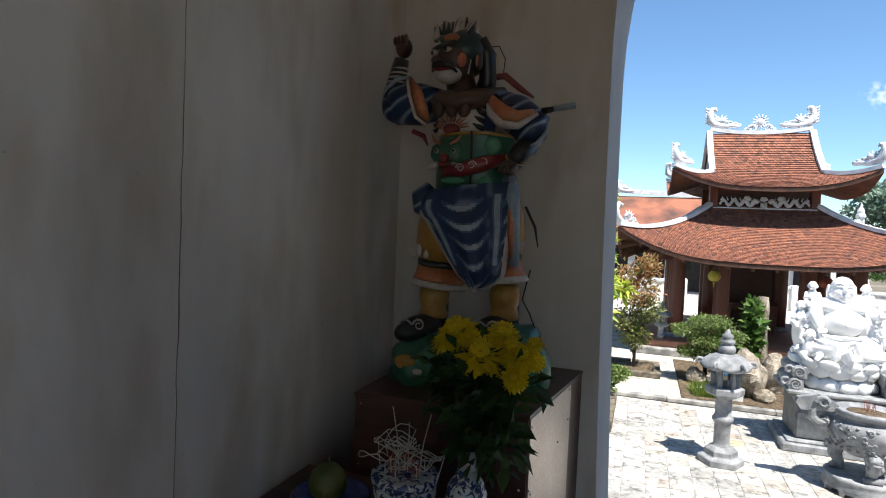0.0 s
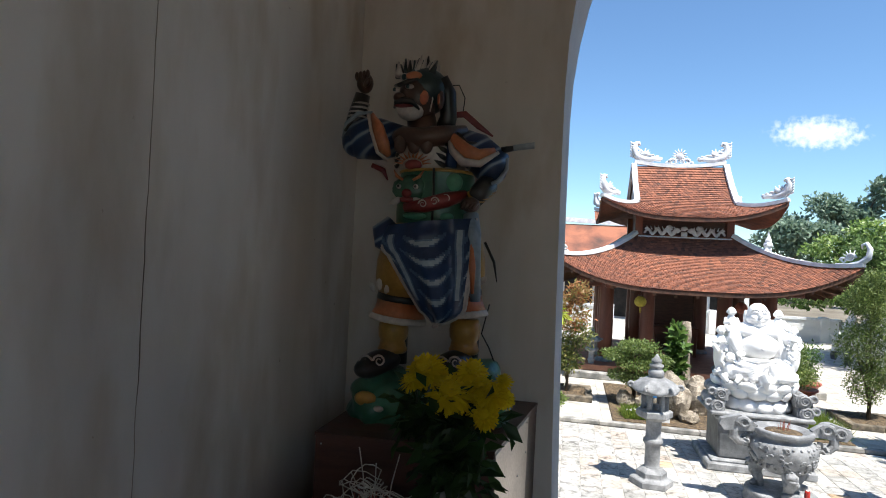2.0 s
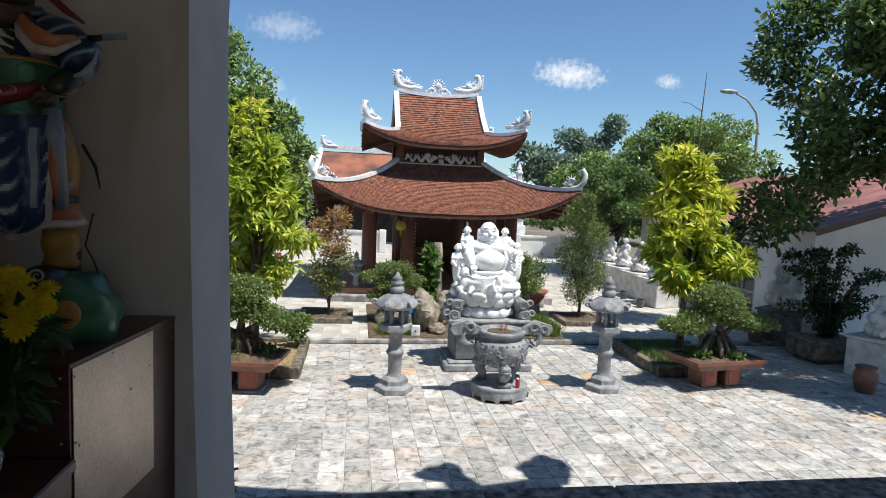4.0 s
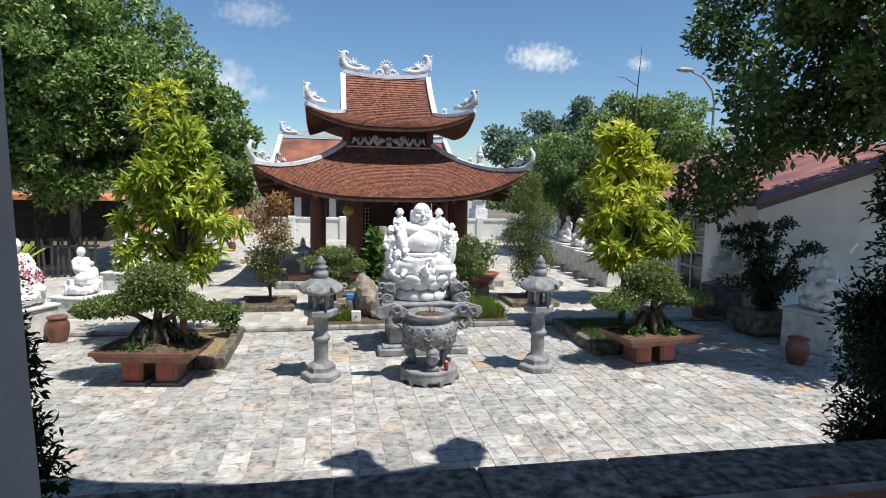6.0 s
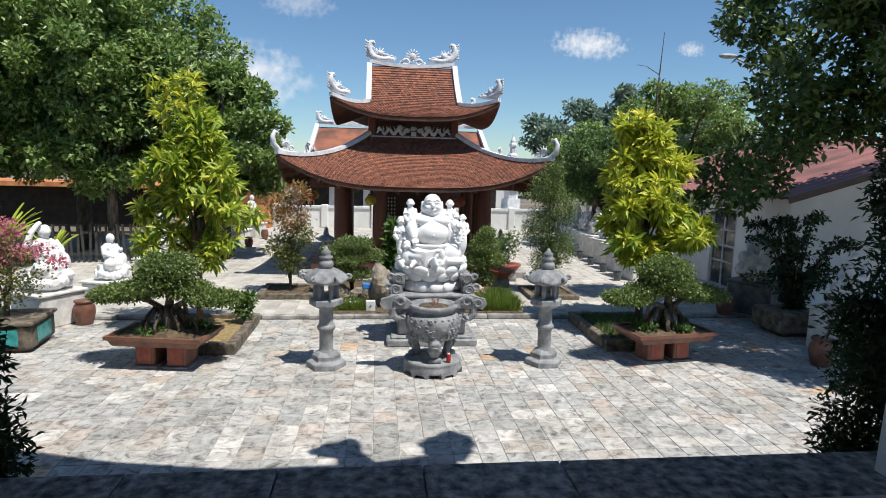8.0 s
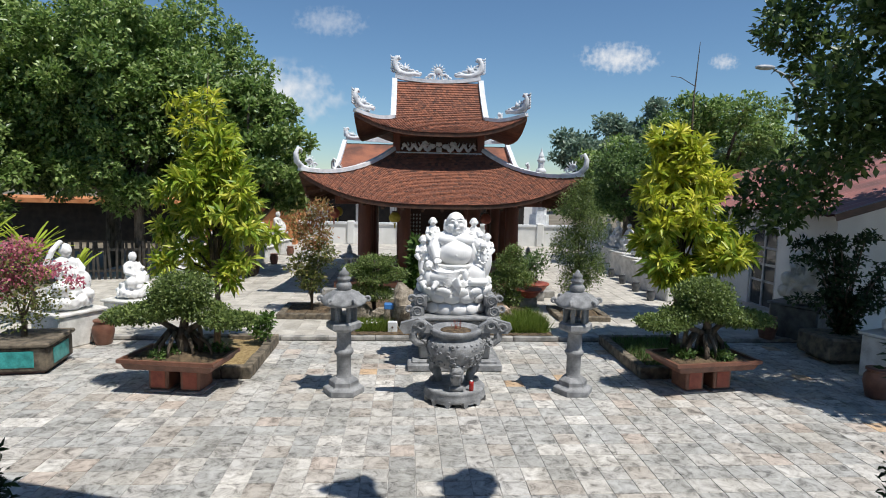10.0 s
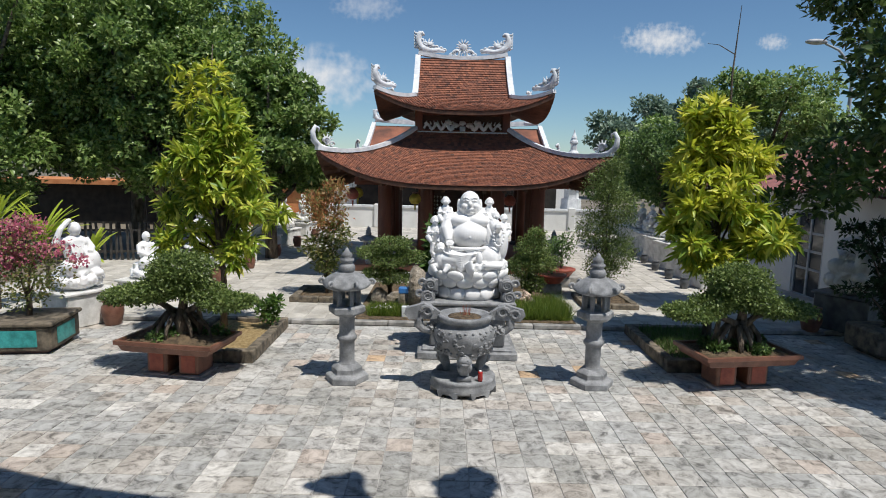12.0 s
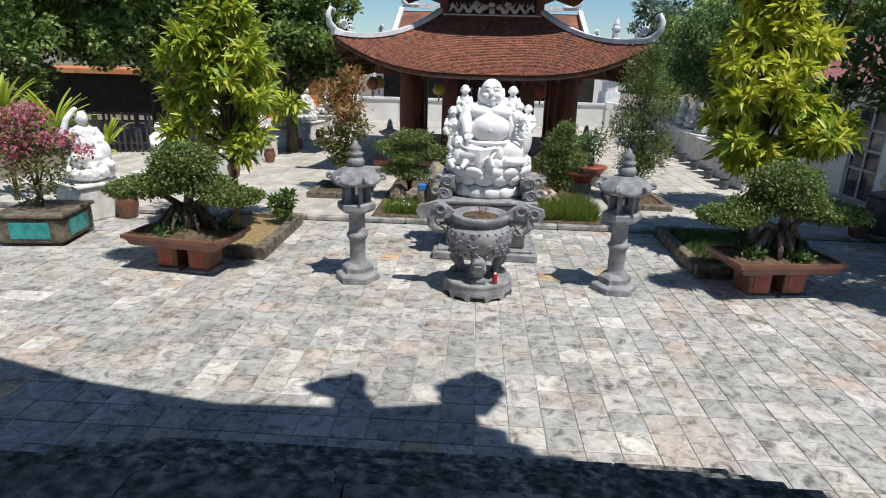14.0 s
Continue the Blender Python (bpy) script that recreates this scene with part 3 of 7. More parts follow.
TILE.add(tv + [(x, y, z - 0.01) for x, y, z in tv], [(4, 3, 2, 1, 0), (2, 3, 8, 7), (3, 4, 9, 8), (4, 0, 5, 9), (1, 2, 7, 6)])


def tile_places(fn, rows, step=0.097, v1=1.0):
    for r in range(rows):
        v = v1 * r / rows
        a, b = fn(-1, v), fn(1, v)
        n = max(2, int((b - a).length / step))
        for i in range(n + 1):
            u = -1 + 2 * (i + 0.5 * (r % 2)) / n
            if u > 0.995 or u < -0.995:
                continue
            p, q = fn(u, v), fn(u, min(1, v + 0.04))
            s = fn(min(1, u + 0.02), v) - fn(max(-1, u - 0.02), v)
            up = (q - p).normalized()
            nrm = s.cross(up).normalized()
            side = up.cross(nrm)
            m = Matrix((side, up, nrm)).transposed().to_4x4()
            yield Matrix.Translation(p + nrm * (0.019 + random.uniform(0, 0.004))) @ m @ pose(0, 0, 0, -6.5 + random.uniform(-1.5, 1.5), 0, random.uniform(-2, 2))


lower = part("lower_roof", Shape(), ROOFTILE, pav, "weathered red-brown clay tile roof with upswept corners")
upper = part("upper_roof", Shape(), ROOFTILE, pav, "small clay tile roof with upswept corners")
first = None
for fn, rows, host, sides in ((low_roof, 38, lower, 4), (up_roof, 28, upper, 2), (up_side, 10, upper, 2)):
    for k in range(sides):
        rot = pose(0, 0, 0, 0, 0, (90 + 180 * k) if fn is up_side else (90 * k if sides == 4 else 180 * k))
        base = Shape()
        v, f = sheet(fn, 28, 10)
        base.add(v, f, 0, rot)
        v, f = sheet(fn, 28, 10, 0.10)
        base.add(v, [t[::-1] for t in f], 1, rot)
        rim = [fn(-1 + 2 * i / 28, 0) for i in range(29)]
        rv = [(p.x, p.y, p.z) for p in rim] + [(p.x, p.y, p.z - 0.10) for p in rim]
        base.add(rv, [(i, i + 29, i + 30, i + 1) for i in range(28)], 1, rot)
        part("roof_bed", base, [ROOFTILE, ROOFUNDER], host)
        rest, n = Shape(), 0
        for m in tile_places(fn, rows):
            n += 1
            if k == 2:
                break
            if k == 0 and fn is low_roof and n <= 300:
                o = new("roof_tile", first) if first else link_shape("roof_tile", TILE, ROOFTILE)
                first = o.data
                o.parent = host
                o.matrix_basis = rot @ m
            else:
                rest.add(TILE.v, TILE.f, 0, rot @ m)
        if rest.v:
            tagged(part("tile_field", rest, ROOFTILE, host), kind="stuff")


def curl(s, x, z, r, turns=1.4, flip=1, thick=0.05, y=0.0):
    """A spiral scroll in the x-z plane."""
    path, rad = [], []
    for i in range(15):
        a = i / 14 * turns * 2 * math.pi
        k = r * (1 - 0.75 * i / 14)
        path.append((x + flip * k * math.cos(a), y, z + k * math.sin(a)))
        rad.append(thick * (1 - 0.6 * i / 14))
    s.tube(path, rad, 7)


def dragon(size=1.0):
    """A lime dragon lying along a ridge: curled upright tail, scaly body, mane, spikes and clouds, head towards +x."""
    s = Shape()
    s.tube([(0.86, 0, 0.06), (0.66, 0, 0.10), (0.48, 0, 0.07), (0.30, 0, 0.10), (0.14, 0, 0.14), (0.04, 0, 0.26), (0.01, 0, 0.44), (0.06, 0, 0.58), (0.15, 0, 0.62), (0.19, 0, 0.53)], [0.05, 0.08, 0.085, 0.10, 0.12, 0.115, 0.095, 0.075, 0.055, 0.02], 9)
    curl(s, 0.07, 0.54, 0.11, 1.3, 1, 0.045)
    curl(s, 0.12, 0.36, 0.09, 1.2, -1, 0.04)
    s.ball((0.36, 0, 0.24), (0.12, 0.08, 0.10), rough=0.6).ball((0.50, 0, 0.22), (0.08, 0.055, 0.045)).ball((0.49, 0, 0.13), (0.07, 0.05, 0.03))
    for a, r in ((0.5, 0.22), (0.9, 0.25), (1.4, 0.23), (2.0, 0.22), (2.6, 0.2)):
        s.tube([(0.32, 0, 0.22), (0.32 + r * math.cos(a), 0.03 * math.sin(7 * a), 0.22 + r * math.sin(a))], [0.05, 0.01], 5)
    for i in range(6):
        z = 0.16 + i * 0.085
        s.tube([(0.0, 0, z), (-0.10, 0, z + 0.03), (-0.12, 0, z + 0.09)], [0.05, 0.03, 0.008], 5)
    for x, z, r in ((0.60, 0.17, 0.07), (0.74, 0.14, 0.06), (0.85, 0.10, 0.05), (0.22, 0.28, 0.07)):
        curl(s, x, z, r, 1.2, -1, 0.035)
    s.v = [(x * size, y * size, z * size) for x, y, z in s.v]
    return s


def flat_tail(size=1.0):
    """The open scroll at a hip's tip."""
    s = Shape()
    s.tube([(0.75, 0, 0.02), (0.45, 0, 0.0), (0.2, 0, 0.06), (0.03, 0, 0.22), (0.0, 0, 0.42), (0.08, 0, 0.56), (0.18, 0, 0.52), (0.17, 0, 0.42)], [0.04, 0.07, 0.085, 0.08, 0.065, 0.05, 0.035, 0.015], 8)
    curl(s, 0.42, 0.2, 0.11, 1.3, -1, 0.04)
    curl(s, 0.58, 0.13, 0.08, 1.2, 1, 0.03)
    for a in (0.6, 1.0, 1.4, 1.9):
        s.tube([(0.4, 0, 0.16), (0.4 + 0.24 * math.cos(a), 0, 0.16 + 0.24 * math.sin(a))], [0.04, 0.008], 5)
    s.v = [(x * size, y * size, z * size) for x, y, z in s.v]
    return s


# white ridges and hips with their dragons
for sx in (-1, 1):
    for sy in (-1, 1):
        path = []
        for i in range(15):
            p = low_roof(sx, i / 14)
            path.append((p.x, sy * abs(p.y), p.z + 0.02))
        part("hip_ridge", Shape().sweep(path, 0.17, 0.1), LIME, lower, "white lime hip ridge")
        tip = path[0]
        d = math.degrees(math.atan2(-tip[1], -tip[0]))
        part("tail_scroll", flat_tail(1.0), LIME, lower, "white lime scroll", True, pose(tip[0] * 1.02, tip[1] * 1.02, tip[2] + 0.02, 0, 0, d))
        path = [(sx * UPT, sy * UP * (1 - v), up_roof(1, v).z + 0.02) for v in (1.0, 0.9, 0.8, 0.7, 0.6, 0.5, 0.43, 0.36)]
        part("gable_ridge", Shape().sweep(path, 0.16, 0.1, across=(1, 0, 0)), LIME, upper, "white lime gable ridge")
        path = []
        for i in range(11):
            p = up_roof(1, 0.36 * i / 10)
            path.append((sx * p.x, sy * abs(p.y), p.z + 0.02))
        part("hip_ridge", Shape().sweep(path, 0.17, 0.1), LIME, upper, "white lime hip ridge")
        tip = path[0]
        d = math.degrees(math.atan2(-tip[1], -tip[0]))
        part("tail_scroll", dragon(0.85), LIME, upper, "white lime dragon", True, pose(tip[0] * 1.0, tip[1] * 1.0, tip[2] + 0.08, 0, 0, d))
ridge = [(x, 0, UZ1 - BACK - 0.04 + 0.13 * (abs(x) / UPT) ** 2.2) for x in [UPT * (-1 + 2 * i / 16) for i in range(17)]]
part("main_ridge", Shape().sweep(ridge, 0.18, 0.11), LIME, upper, "white lime main ridge")
for sx in (-1, 1):
    part("ridge_dragon", dragon(0.98), LIME, upper, "white lime ridge dragon", True, pose(sx * (UPT + 0.02), 0, UZ1 - BACK + 0.14, 0, 0, 0 if sx < 0 else 180))
    gable = Shape().prism([(-UP * 0.62, UZ0 + 0.42 - BACK), (UP * 0.62, UZ0 + 0.42 - BACK), (0, UZ1 - 0.06 - BACK)], -0.02, 0.02)
    part("gable_wall", gable, LIME, upper, "white gable wall", at=pose(sx * (UPT - 0.06), 0, 0, 0, 0, 90))
orn = Shape()
orn.ball((0, 0, 0.28), (0.13, 0.06, 0.13))
for i in range(14):
    a = math.pi * 2 * i / 14
    orn.tube([(0.11 * math.cos(a), 0, 0.28 + 0.11 * math.sin(a)), (0.25 * math.cos(a), 0.0, 0.28 + 0.25 * math.sin(a))], [0.035, 0.008], 5)
for sx in (-1, 1):
    curl(orn, sx * 0.2, 0.09, 0.12, 1.3, sx, 0.05)
    curl(orn, sx * 0.34, 0.05, 0.07, 1.2, sx, 0.035)
part("ridge_sun", orn, LIME, upper, "white lime flaming sun", True, pose(0, 0, UZ1 - BACK + 0.05))

# upper storey: drum wall, posts, frieze of scrolls
drum = Shape().box(-1.22, -1.22, LZ1 - BACK - 0.2, 1.22, 1.22, UZ0 - BACK + 0.35)
part("drum_wall", drum, WOODDARK, pav, "dark timber wall between the roofs")
for sx in (-1, 1):
    for sy in (-1, 1):
        part("drum_post", Shape().box(-0.11, -0.11, 0, 0.11, 0.11, 0.75, bevel=0.015), COLUMNWOOD, pav, "", at=pose(sx * 1.27, sy * 1.27, LZ1 - BACK - 0.12))
for sy in (-1, 1):
    part("drum_rail", Shape().box(-1.25, -0.05, 0, 1.25, 0.05, 0.1), COLUMNWOOD, pav, "", at=pose(0, sy * 1.27, UZ0 - BACK - 0.02))
fr = Shape()
for sx in (-1, 1):
    px = [(sx * (0.14 + 0.98 * i / 24), 0, 0.14 + 0.075 * math.sin(i * 0.95)) for i in range(25)]
    fr.tube(px, [0.07 - 0.0016 * i for i in range(25)], 7)
    for i in range(7):
        curl(fr, sx * (0.2 + i * 0.14), 0.07 if i % 2 else 0.2, 0.055, 1.2, sx, 0.028)
    fr.ball((sx * 0.42, 0, 0.26), (0.1, 0.06, 0.07), rough=0.7)
    for a in range(8):
        fr.tube([(sx * (0.25 + a * 0.11), 0, 0.2), (sx * (0.29 + a * 0.11), 0, 0.31)], [0.025, 0.006], 5)
fr.box(-0.08, -0.04, 0.02, 0.08, 0.04, 0.16).ball((0, 0, 0.25), (0.1, 0.04, 0.06), rough=0.5)
part("dragon_frieze", fr, LIME, pav, "pale grey carved twin dragon frieze", True, pose(0, -1.40, LZ1 - BACK - 0.04))
part("frieze_sill", Shape().box(-1.3, -1.46, LZ1 - BACK - 0.09, 1.3, -1.36, LZ1 - BACK - 0.03, bevel=0.01), LIME, pav)

# platform, columns, beams
PZ = 0.36
for k, (hw, z0, z1) in enumerate(((3.25, 0, 0.18), (2.95, 0.18, PZ))):
    part("platform_step", Shape().box(-hw, -hw, z0, hw, hw, z1, bevel=0.02), [STEPSTONE, TERRACOTTA][k], pav, "stone platform step" if k == 0 else "red tiled platform")
col = Shape().lathe([(0.27, 0), (0.27, 0.06), (0.22, 0.1), (0.2, 0.14)], 20, 1).lathe([(0.2, 0.14), (0.205, 0.9), (0.195, 2.0), (0.185, 2.75)], 20, 0)
XS, first = (-2.15, -1.02, 1.02, 2.15), None
for ix, x in enumerate(XS):
    for iy, y in enumerate(XS):
        if 0 < ix < 3 and 0 < iy < 3 and not (iy == 2):
            continue
        o = part("column", col, [COLUMNWOOD, GREYSTONE], pav, "red-brown round timber column", True) if first is None else new("column", first)
        first = o.data
        o.parent = pav
        o.matrix_basis = pose(x, y, PZ)
for y in (-2.15, 2.15):
    part("beam", Shape().box(-3.0, y - 0.09, 2.5, 3.0, y + 0.09, 2.72, bevel=0.02), COLUMNWOOD, pav)
    part("beam", Shape().box(y - 0.09, -3.0, 2.5, y + 0.09, 3.0, 2.72, bevel=0.02), COLUMNWOOD, pav)
for k in range(4):
    for i in range(13):
        u = -0.86 + 1.72 * i / 12
        a, b = low_roof(u, 0.02), low_roof(u * 0.9, 0.5)
        s = Shape().sweep([(a.x, a.y, a.z - 0.2), ((a.x + b.x) / 2, (a.y + b.y) / 2, (a.z + b.z) / 2 - 0.22), (b.x, b.y, b.z - 0.2)], 0.08, 0.09)
        o = part("rafter", s, ROOFUNDER, lower, at=pose(0, 0, 0, 0, 0, 90 * k))
# lattice screen at the back of the pavilion
screen = Shape().box(-1.0, 1.04, PZ, 1.0, 1.10, 2.4)
part("back_screen", screen, WOODDARK, pav, "dark timber screen")
lat = None
for i in range(5):
    for j in range(9):
        o = new("screen_lozenge", lat) if lat else part("screen_lozenge", Shape().prism([(0, -0.05), (0.035, 0), (0, 0.05), (-0.035, 0)], -0.01, 0.01), OLDMARBLE, pav)
        lat = o.data
        o.parent = pav
        o.matrix_basis = pose(-0.92 + i * 0.11, 1.02, 1.0 + j * 0.13)
altar = thing("altar_table", "dark red carved altar table inside the pavilion", "table", (PX + 0.1, PY + 0.2, BACK + PZ))
part("tabletop", Shape().box(-0.7, -0.35, 0.84, 0.7, 0.35, 0.9, bevel=0.015), COLUMNWOOD, altar)
part("apron", Shape().box(-0.66, -0.32, 0.66, 0.66, 0.32, 0.84), COLUMNWOOD, altar)
for sx in (-0.6, 0.6):
    for sy in (-0.27, 0.27):
        part("leg", Shape().tube([(sx, sy, 0), (sx, sy, 0.7)], [0.05, 0.06], 8), COLUMNWOOD, altar)


def hanging_lantern(x, y, z, mat, label):
    t = thing("hanging_lantern", label, "lantern", (x, y, z), group="lanterns under the eave")
    part("shade", Shape().lathe([(0.06, -0.13), (0.11, -0.105), (0.15, -0.05), (0.16, 0.02), (0.135, 0.09), (0.085, 0.14), (0.07, 0.16)], 20, wave=0.03, lobes=10), mat, t, "", True)
    part("cap", Shape().lathe([(0.075, 0.155), (0.075, 0.19)], 14), WOODDARK, t)
    part("tassel", Shape().tube([(0, 0, -0.15), (0, 0, -0.3)], [0.03, 0.015], 6), mat, t)
    part("cord", Shape().tube([(0, 0, 0.18), (0, 0, 0.62)], 0.006, 5), WOODDARK, t)


LANT_Y = surface("yellow_silk", (0.42, 0.33, 0.04), (0.56, 0.45, 0.08), scale=9, rough=0.6)
LANT_R = surface("red_silk", (0.22, 0.05, 0.03), (0.34, 0.09, 0.06), scale=9, rough=0.6)
hanging_lantern(PX - 1.28, PY - 2.7, 2.22, LANT_Y, "round yellow silk lantern hanging under the eave")
hanging_lantern(PX + 1.3, PY - 2.7, 2.22, LANT_R, "round dull red silk lantern hanging under the eave")
hanging_lantern(PX - 2.95, PY - 2.9, 2.32, LANT_R, "round dull red silk lantern hanging under the eave")
hanging_lantern(PX - 3.0, PY - 1.6, 2.3, LANT_Y, "round yellow silk lantern hanging under the eave")


# ---- court: stone lanterns, urn, marble statue ----
def hexa(pairs, seg=6):
    return Shape().lathe(pairs, seg)


def stone_lantern(x, y, z=0.0, k=1.0, turn=0.0):
    t = thing("stone_lantern", "carved grey stone lantern with a scrolled roof", "lantern", (x, y, z), turn, "stone lanterns")
    S = lambda prof: [(r * k, h * k) for r, h in prof]
    part("base", Shape().lathe(S([(0.31, 0), (0.315, 0.012), (0.315, 0.085), (0.30, 0.10), (0.235, 0.125), (0.225, 0.14), (0.225, 0.2), (0.21, 0.215), (0.15, 0.26)]), 6), GREYSTONE, t)
    part("shaft", Shape().lathe(S([(0.135, 0.25), (0.115, 0.27), (0.11, 0.3), (0.11, 0.58), (0.125, 0.6), (0.145, 0.63), (0.147, 0.66), (0.125, 0.69), (0.112, 0.71), (0.11, 0.94), (0.13, 0.97)]), 20), GREYSTONE, t, "", True)
    part("platform", Shape().lathe(S([(0.13, 0.96), (0.235, 1.0), (0.265, 1.03), (0.265, 1.10), (0.24, 1.12), (0.2, 1.125)]), 6), GREYSTONE, t)
    post = None
    for i in range(6):
        a = radians(60 * i)
        s = Shape().box(-0.032 * k, -0.028 * k, 0, 0.032 * k, 0.028 * k, 0.25 * k, bevel=0.006)
        o = new("post", post) if post else part("post", s, GREYSTONE, t)
        post = o.data
        o.parent = t
        o.matrix_basis = pose(0.165 * k * math.cos(a), 0.165 * k * math.sin(a), 1.12 * k, 0, 0, 60 * i)
    part("candle_block", Shape().lathe(S([(0.07, 1.12), (0.06, 1.2)]), 12), GREYSTONE, t)
    r = Shape()
    n, rings = 36, [(0.17, 1.365, 0), (0.27, 1.37, 0.0), (0.31, 1.385, 0.55), (0.30, 1.42, 0.65), (0.255, 1.485, 0.3), (0.2, 1.55, 0.1), (0.14, 1.595, 0), (0.1, 1.6, 0)]
    vs, fs = [], []
    for rr, zz, lift in rings:
        for i in range(n):
            a = 2 * math.pi * i / n
            w = max(0, math.cos(6 * a)) ** 1.5
            q = rr * (1 + 0.16 * w * (1 if lift else 0.4)) * k
            vs.append((q * math.cos(a), q * math.sin(a), (zz + 0.10 * lift * w) * k))
    for j in range(len(rings) - 1):
        for i in range(n):
            m = (i + 1) % n
            fs.append((j * n + i, j * n + m, j * n + n + m, j * n + n + i))
    fs += [tuple(range(n - 1, -1, -1)), tuple(range((len(rings) - 1) * n, len(rings) * n))]
    r.add(vs, fs)
    roof_part = part("roof", r, GREYSTONE, t, "", True)
    curl_mesh = None
    for i in range(6):
        a = 60 * i
        s = Shape()
        curl(s, 0.36 * k, 1.46 * k, 0.045 * k, 1.3, -1, 0.026 * k)
        o = new("roof_scroll", curl_mesh) if curl_mesh else part("roof_scroll", s, GREYSTONE, roof_part, "", True)
        curl_mesh = o.data
        o.parent = roof_part
        o.matrix_basis = pose(0, 0, 0, 0, 0, a)
    part("finial", Shape().lathe(S([(0.09, 1.58), (0.11, 1.62), (0.12, 1.67), (0.1, 1.71), (0.075, 1.73), (0.1, 1.755), (0.105, 1.785), (0.065, 1.81), (0.08, 1.83), (0.075, 1.865), (0.04, 1.89), (0.032, 1.915), (0.012, 1.945)]), 18), GREYSTONE, t, "", True)
    return t


stone_lantern(-1.745, 0.267)
stone_lantern(1.83, 0.267, turn=0)

# incense urn
urn = thing("incense_urn", "large carved grey stone incense urn on three lion legs", "urn", (-0.06, 0.02, 0))
base = Shape().lathe([(0.43, 0.05), (0.46, 0.07), (0.47, 0.10), (0.44, 0.15), (0.45, 0.18), (0.455, 0.21), (0.43, 0.225)], 40)
ub = part("base", base, GREYSTONE, urn, "", True)
for i in range(6):
    a = 60 * i + 30
    s = Shape().prism([(-0.13, 0.0), (-0.1, 0.0), (-0.07, 0.045), (0.07, 0.045), (0.1, 0.0), (0.13, 0.0), (0.16, 0.1), (-0.16, 0.1)], -0.05, 0.03)
    part("base_foot", s, GREYSTONE, ub, at=pose(0, 0, 0, 0, 0, a) @ pose(0, -0.41, 0))
legs = [270, 30, 150]
for a in legs:
    s = Shape()
    s.tube([(0.27, 0, 0.6), (0.33, 0, 0.5), (0.34, 0, 0.4), (0.29, 0, 0.33), (0.28, 0, 0.27), (0.30, 0, 0.23)], [0.09, 0.105, 0.085, 0.065, 0.07, 0.085], 12)
    s.ball((0.40, 0, 0.53), (0.06, 0.085, 0.06), rough=0.5).ball((0.43, 0.04, 0.55), 0.02).ball((0.43, -0.04, 0.55), 0.02).ball((0.44, 0, 0.49), (0.035, 0.06, 0.025))
    s.tube([(0.34, -0.1, 0.26), (0.34, 0.1, 0.26)], 0.045, 10)
    for q in (-0.06, 0, 0.06):
        s.tube([(0.33, q, 0.5), (0.38, q * 1.3, 0.43), (0.35, q * 1.2, 0.36)], [0.03, 0.03, 0.012], 6)
    part("lion_leg", s, GREYSTONE, urn, "", True, pose(0, 0, 0, 0, 0, a))
bowl = Shape().lathe([(0.1, 0.5), (0.22, 0.5), (0.33, 0.56), (0.405, 0.68), (0.43, 0.8), (0.425, 0.87), (0.39, 0.92), (0.345, 0.945), (0.33, 0.98), (0.34, 1.0), (0.375, 1.01), (0.385, 1.06), (0.375, 1.085), (0.32, 1.085), (0.30, 1.05), (0.02, 1.045)], 48)
part("bowl", bowl, GREYSTONE, urn, "", True)
rel = Shape()
rng = random.Random(5)
def bowl_radius(z):
    return 0.385 + 0.045 * math.sin(math.pi * min(1.0, max(0.0, (z - 0.6) / 0.44)))


for i in range(90):
    a, z = rng.uniform(0, 6.283), rng.uniform(0.62, 0.89)
    turns, size, sense = rng.uniform(0.9, 1.5), rng.uniform(0.022, 0.042), rng.choice((-1, 1))
    path = []
    for k in range(9):
        w = k / 8 * turns * 6.283
        q = size * (1 - 0.7 * k / 8)
        b, h = a + sense * q * math.cos(w) / 0.42, z + q * math.sin(w)
        r = bowl_radius(h)
        path.append((r * math.cos(b), r * math.sin(b), h))
    rel.tube(path, [0.013 - 0.0008 * k for k in range(9)], 6)
for i in range(24):
    a = 2 * math.pi * i / 24
    for z, r in ((0.60, 0.375), (0.905, 0.405)):
        rel.ball((r * math.cos(a), r * math.sin(a), z), (0.022, 0.022, 0.016), seg=8, rings=5)
tagged(part("relief", rel, GREYSTONE, urn, "", True), "carved cloud and flower relief", kind="stuff")
for sx in (-1, 1):
    h = Shape()
    h.tube([(0.40, 0, 0.83), (0.5, 0, 0.84), (0.56, 0, 0.9), (0.56, 0, 1.0), (0.5, 0, 1.06)], [0.05, 0.055, 0.06, 0.055, 0.05], 10)
    h.prism([(0.32, 1.0), (0.68, 0.98), (0.74, 1.06), (0.72, 1.13), (0.62, 1.16), (0.5, 1.2), (0.38, 1.14), (0.30, 1.08)], -0.05, 0.05)
    curl(h, 0.46, 1.1, 0.075, 1.6, 1, 0.03, -0.055)
    curl(h, 0.61, 1.07, 0.065, 1.6, -1, 0.026, -0.055)
    curl(h, 0.46, 1.1, 0.075, 1.6, 1, 0.03, 0.055)
    h.ball((0.42, -0.03, 0.86), (0.07, 0.08, 0.07), rough=0.7)
    part("handle", h, GREYSTONE, urn, "scrolled stone handle", at=pose(0, 0, -0.04, 0, 0, 0 if sx > 0 else 180) @ Matrix.Diagonal((1.14, 1.1, 1.06, 1)))
part("ash", Shape().lathe([(0.29, 1.04), (0.15, 1.062), (0.02, 1.066)], 30), SOIL, urn, "grey-brown incense ash", True)
st = Shape()
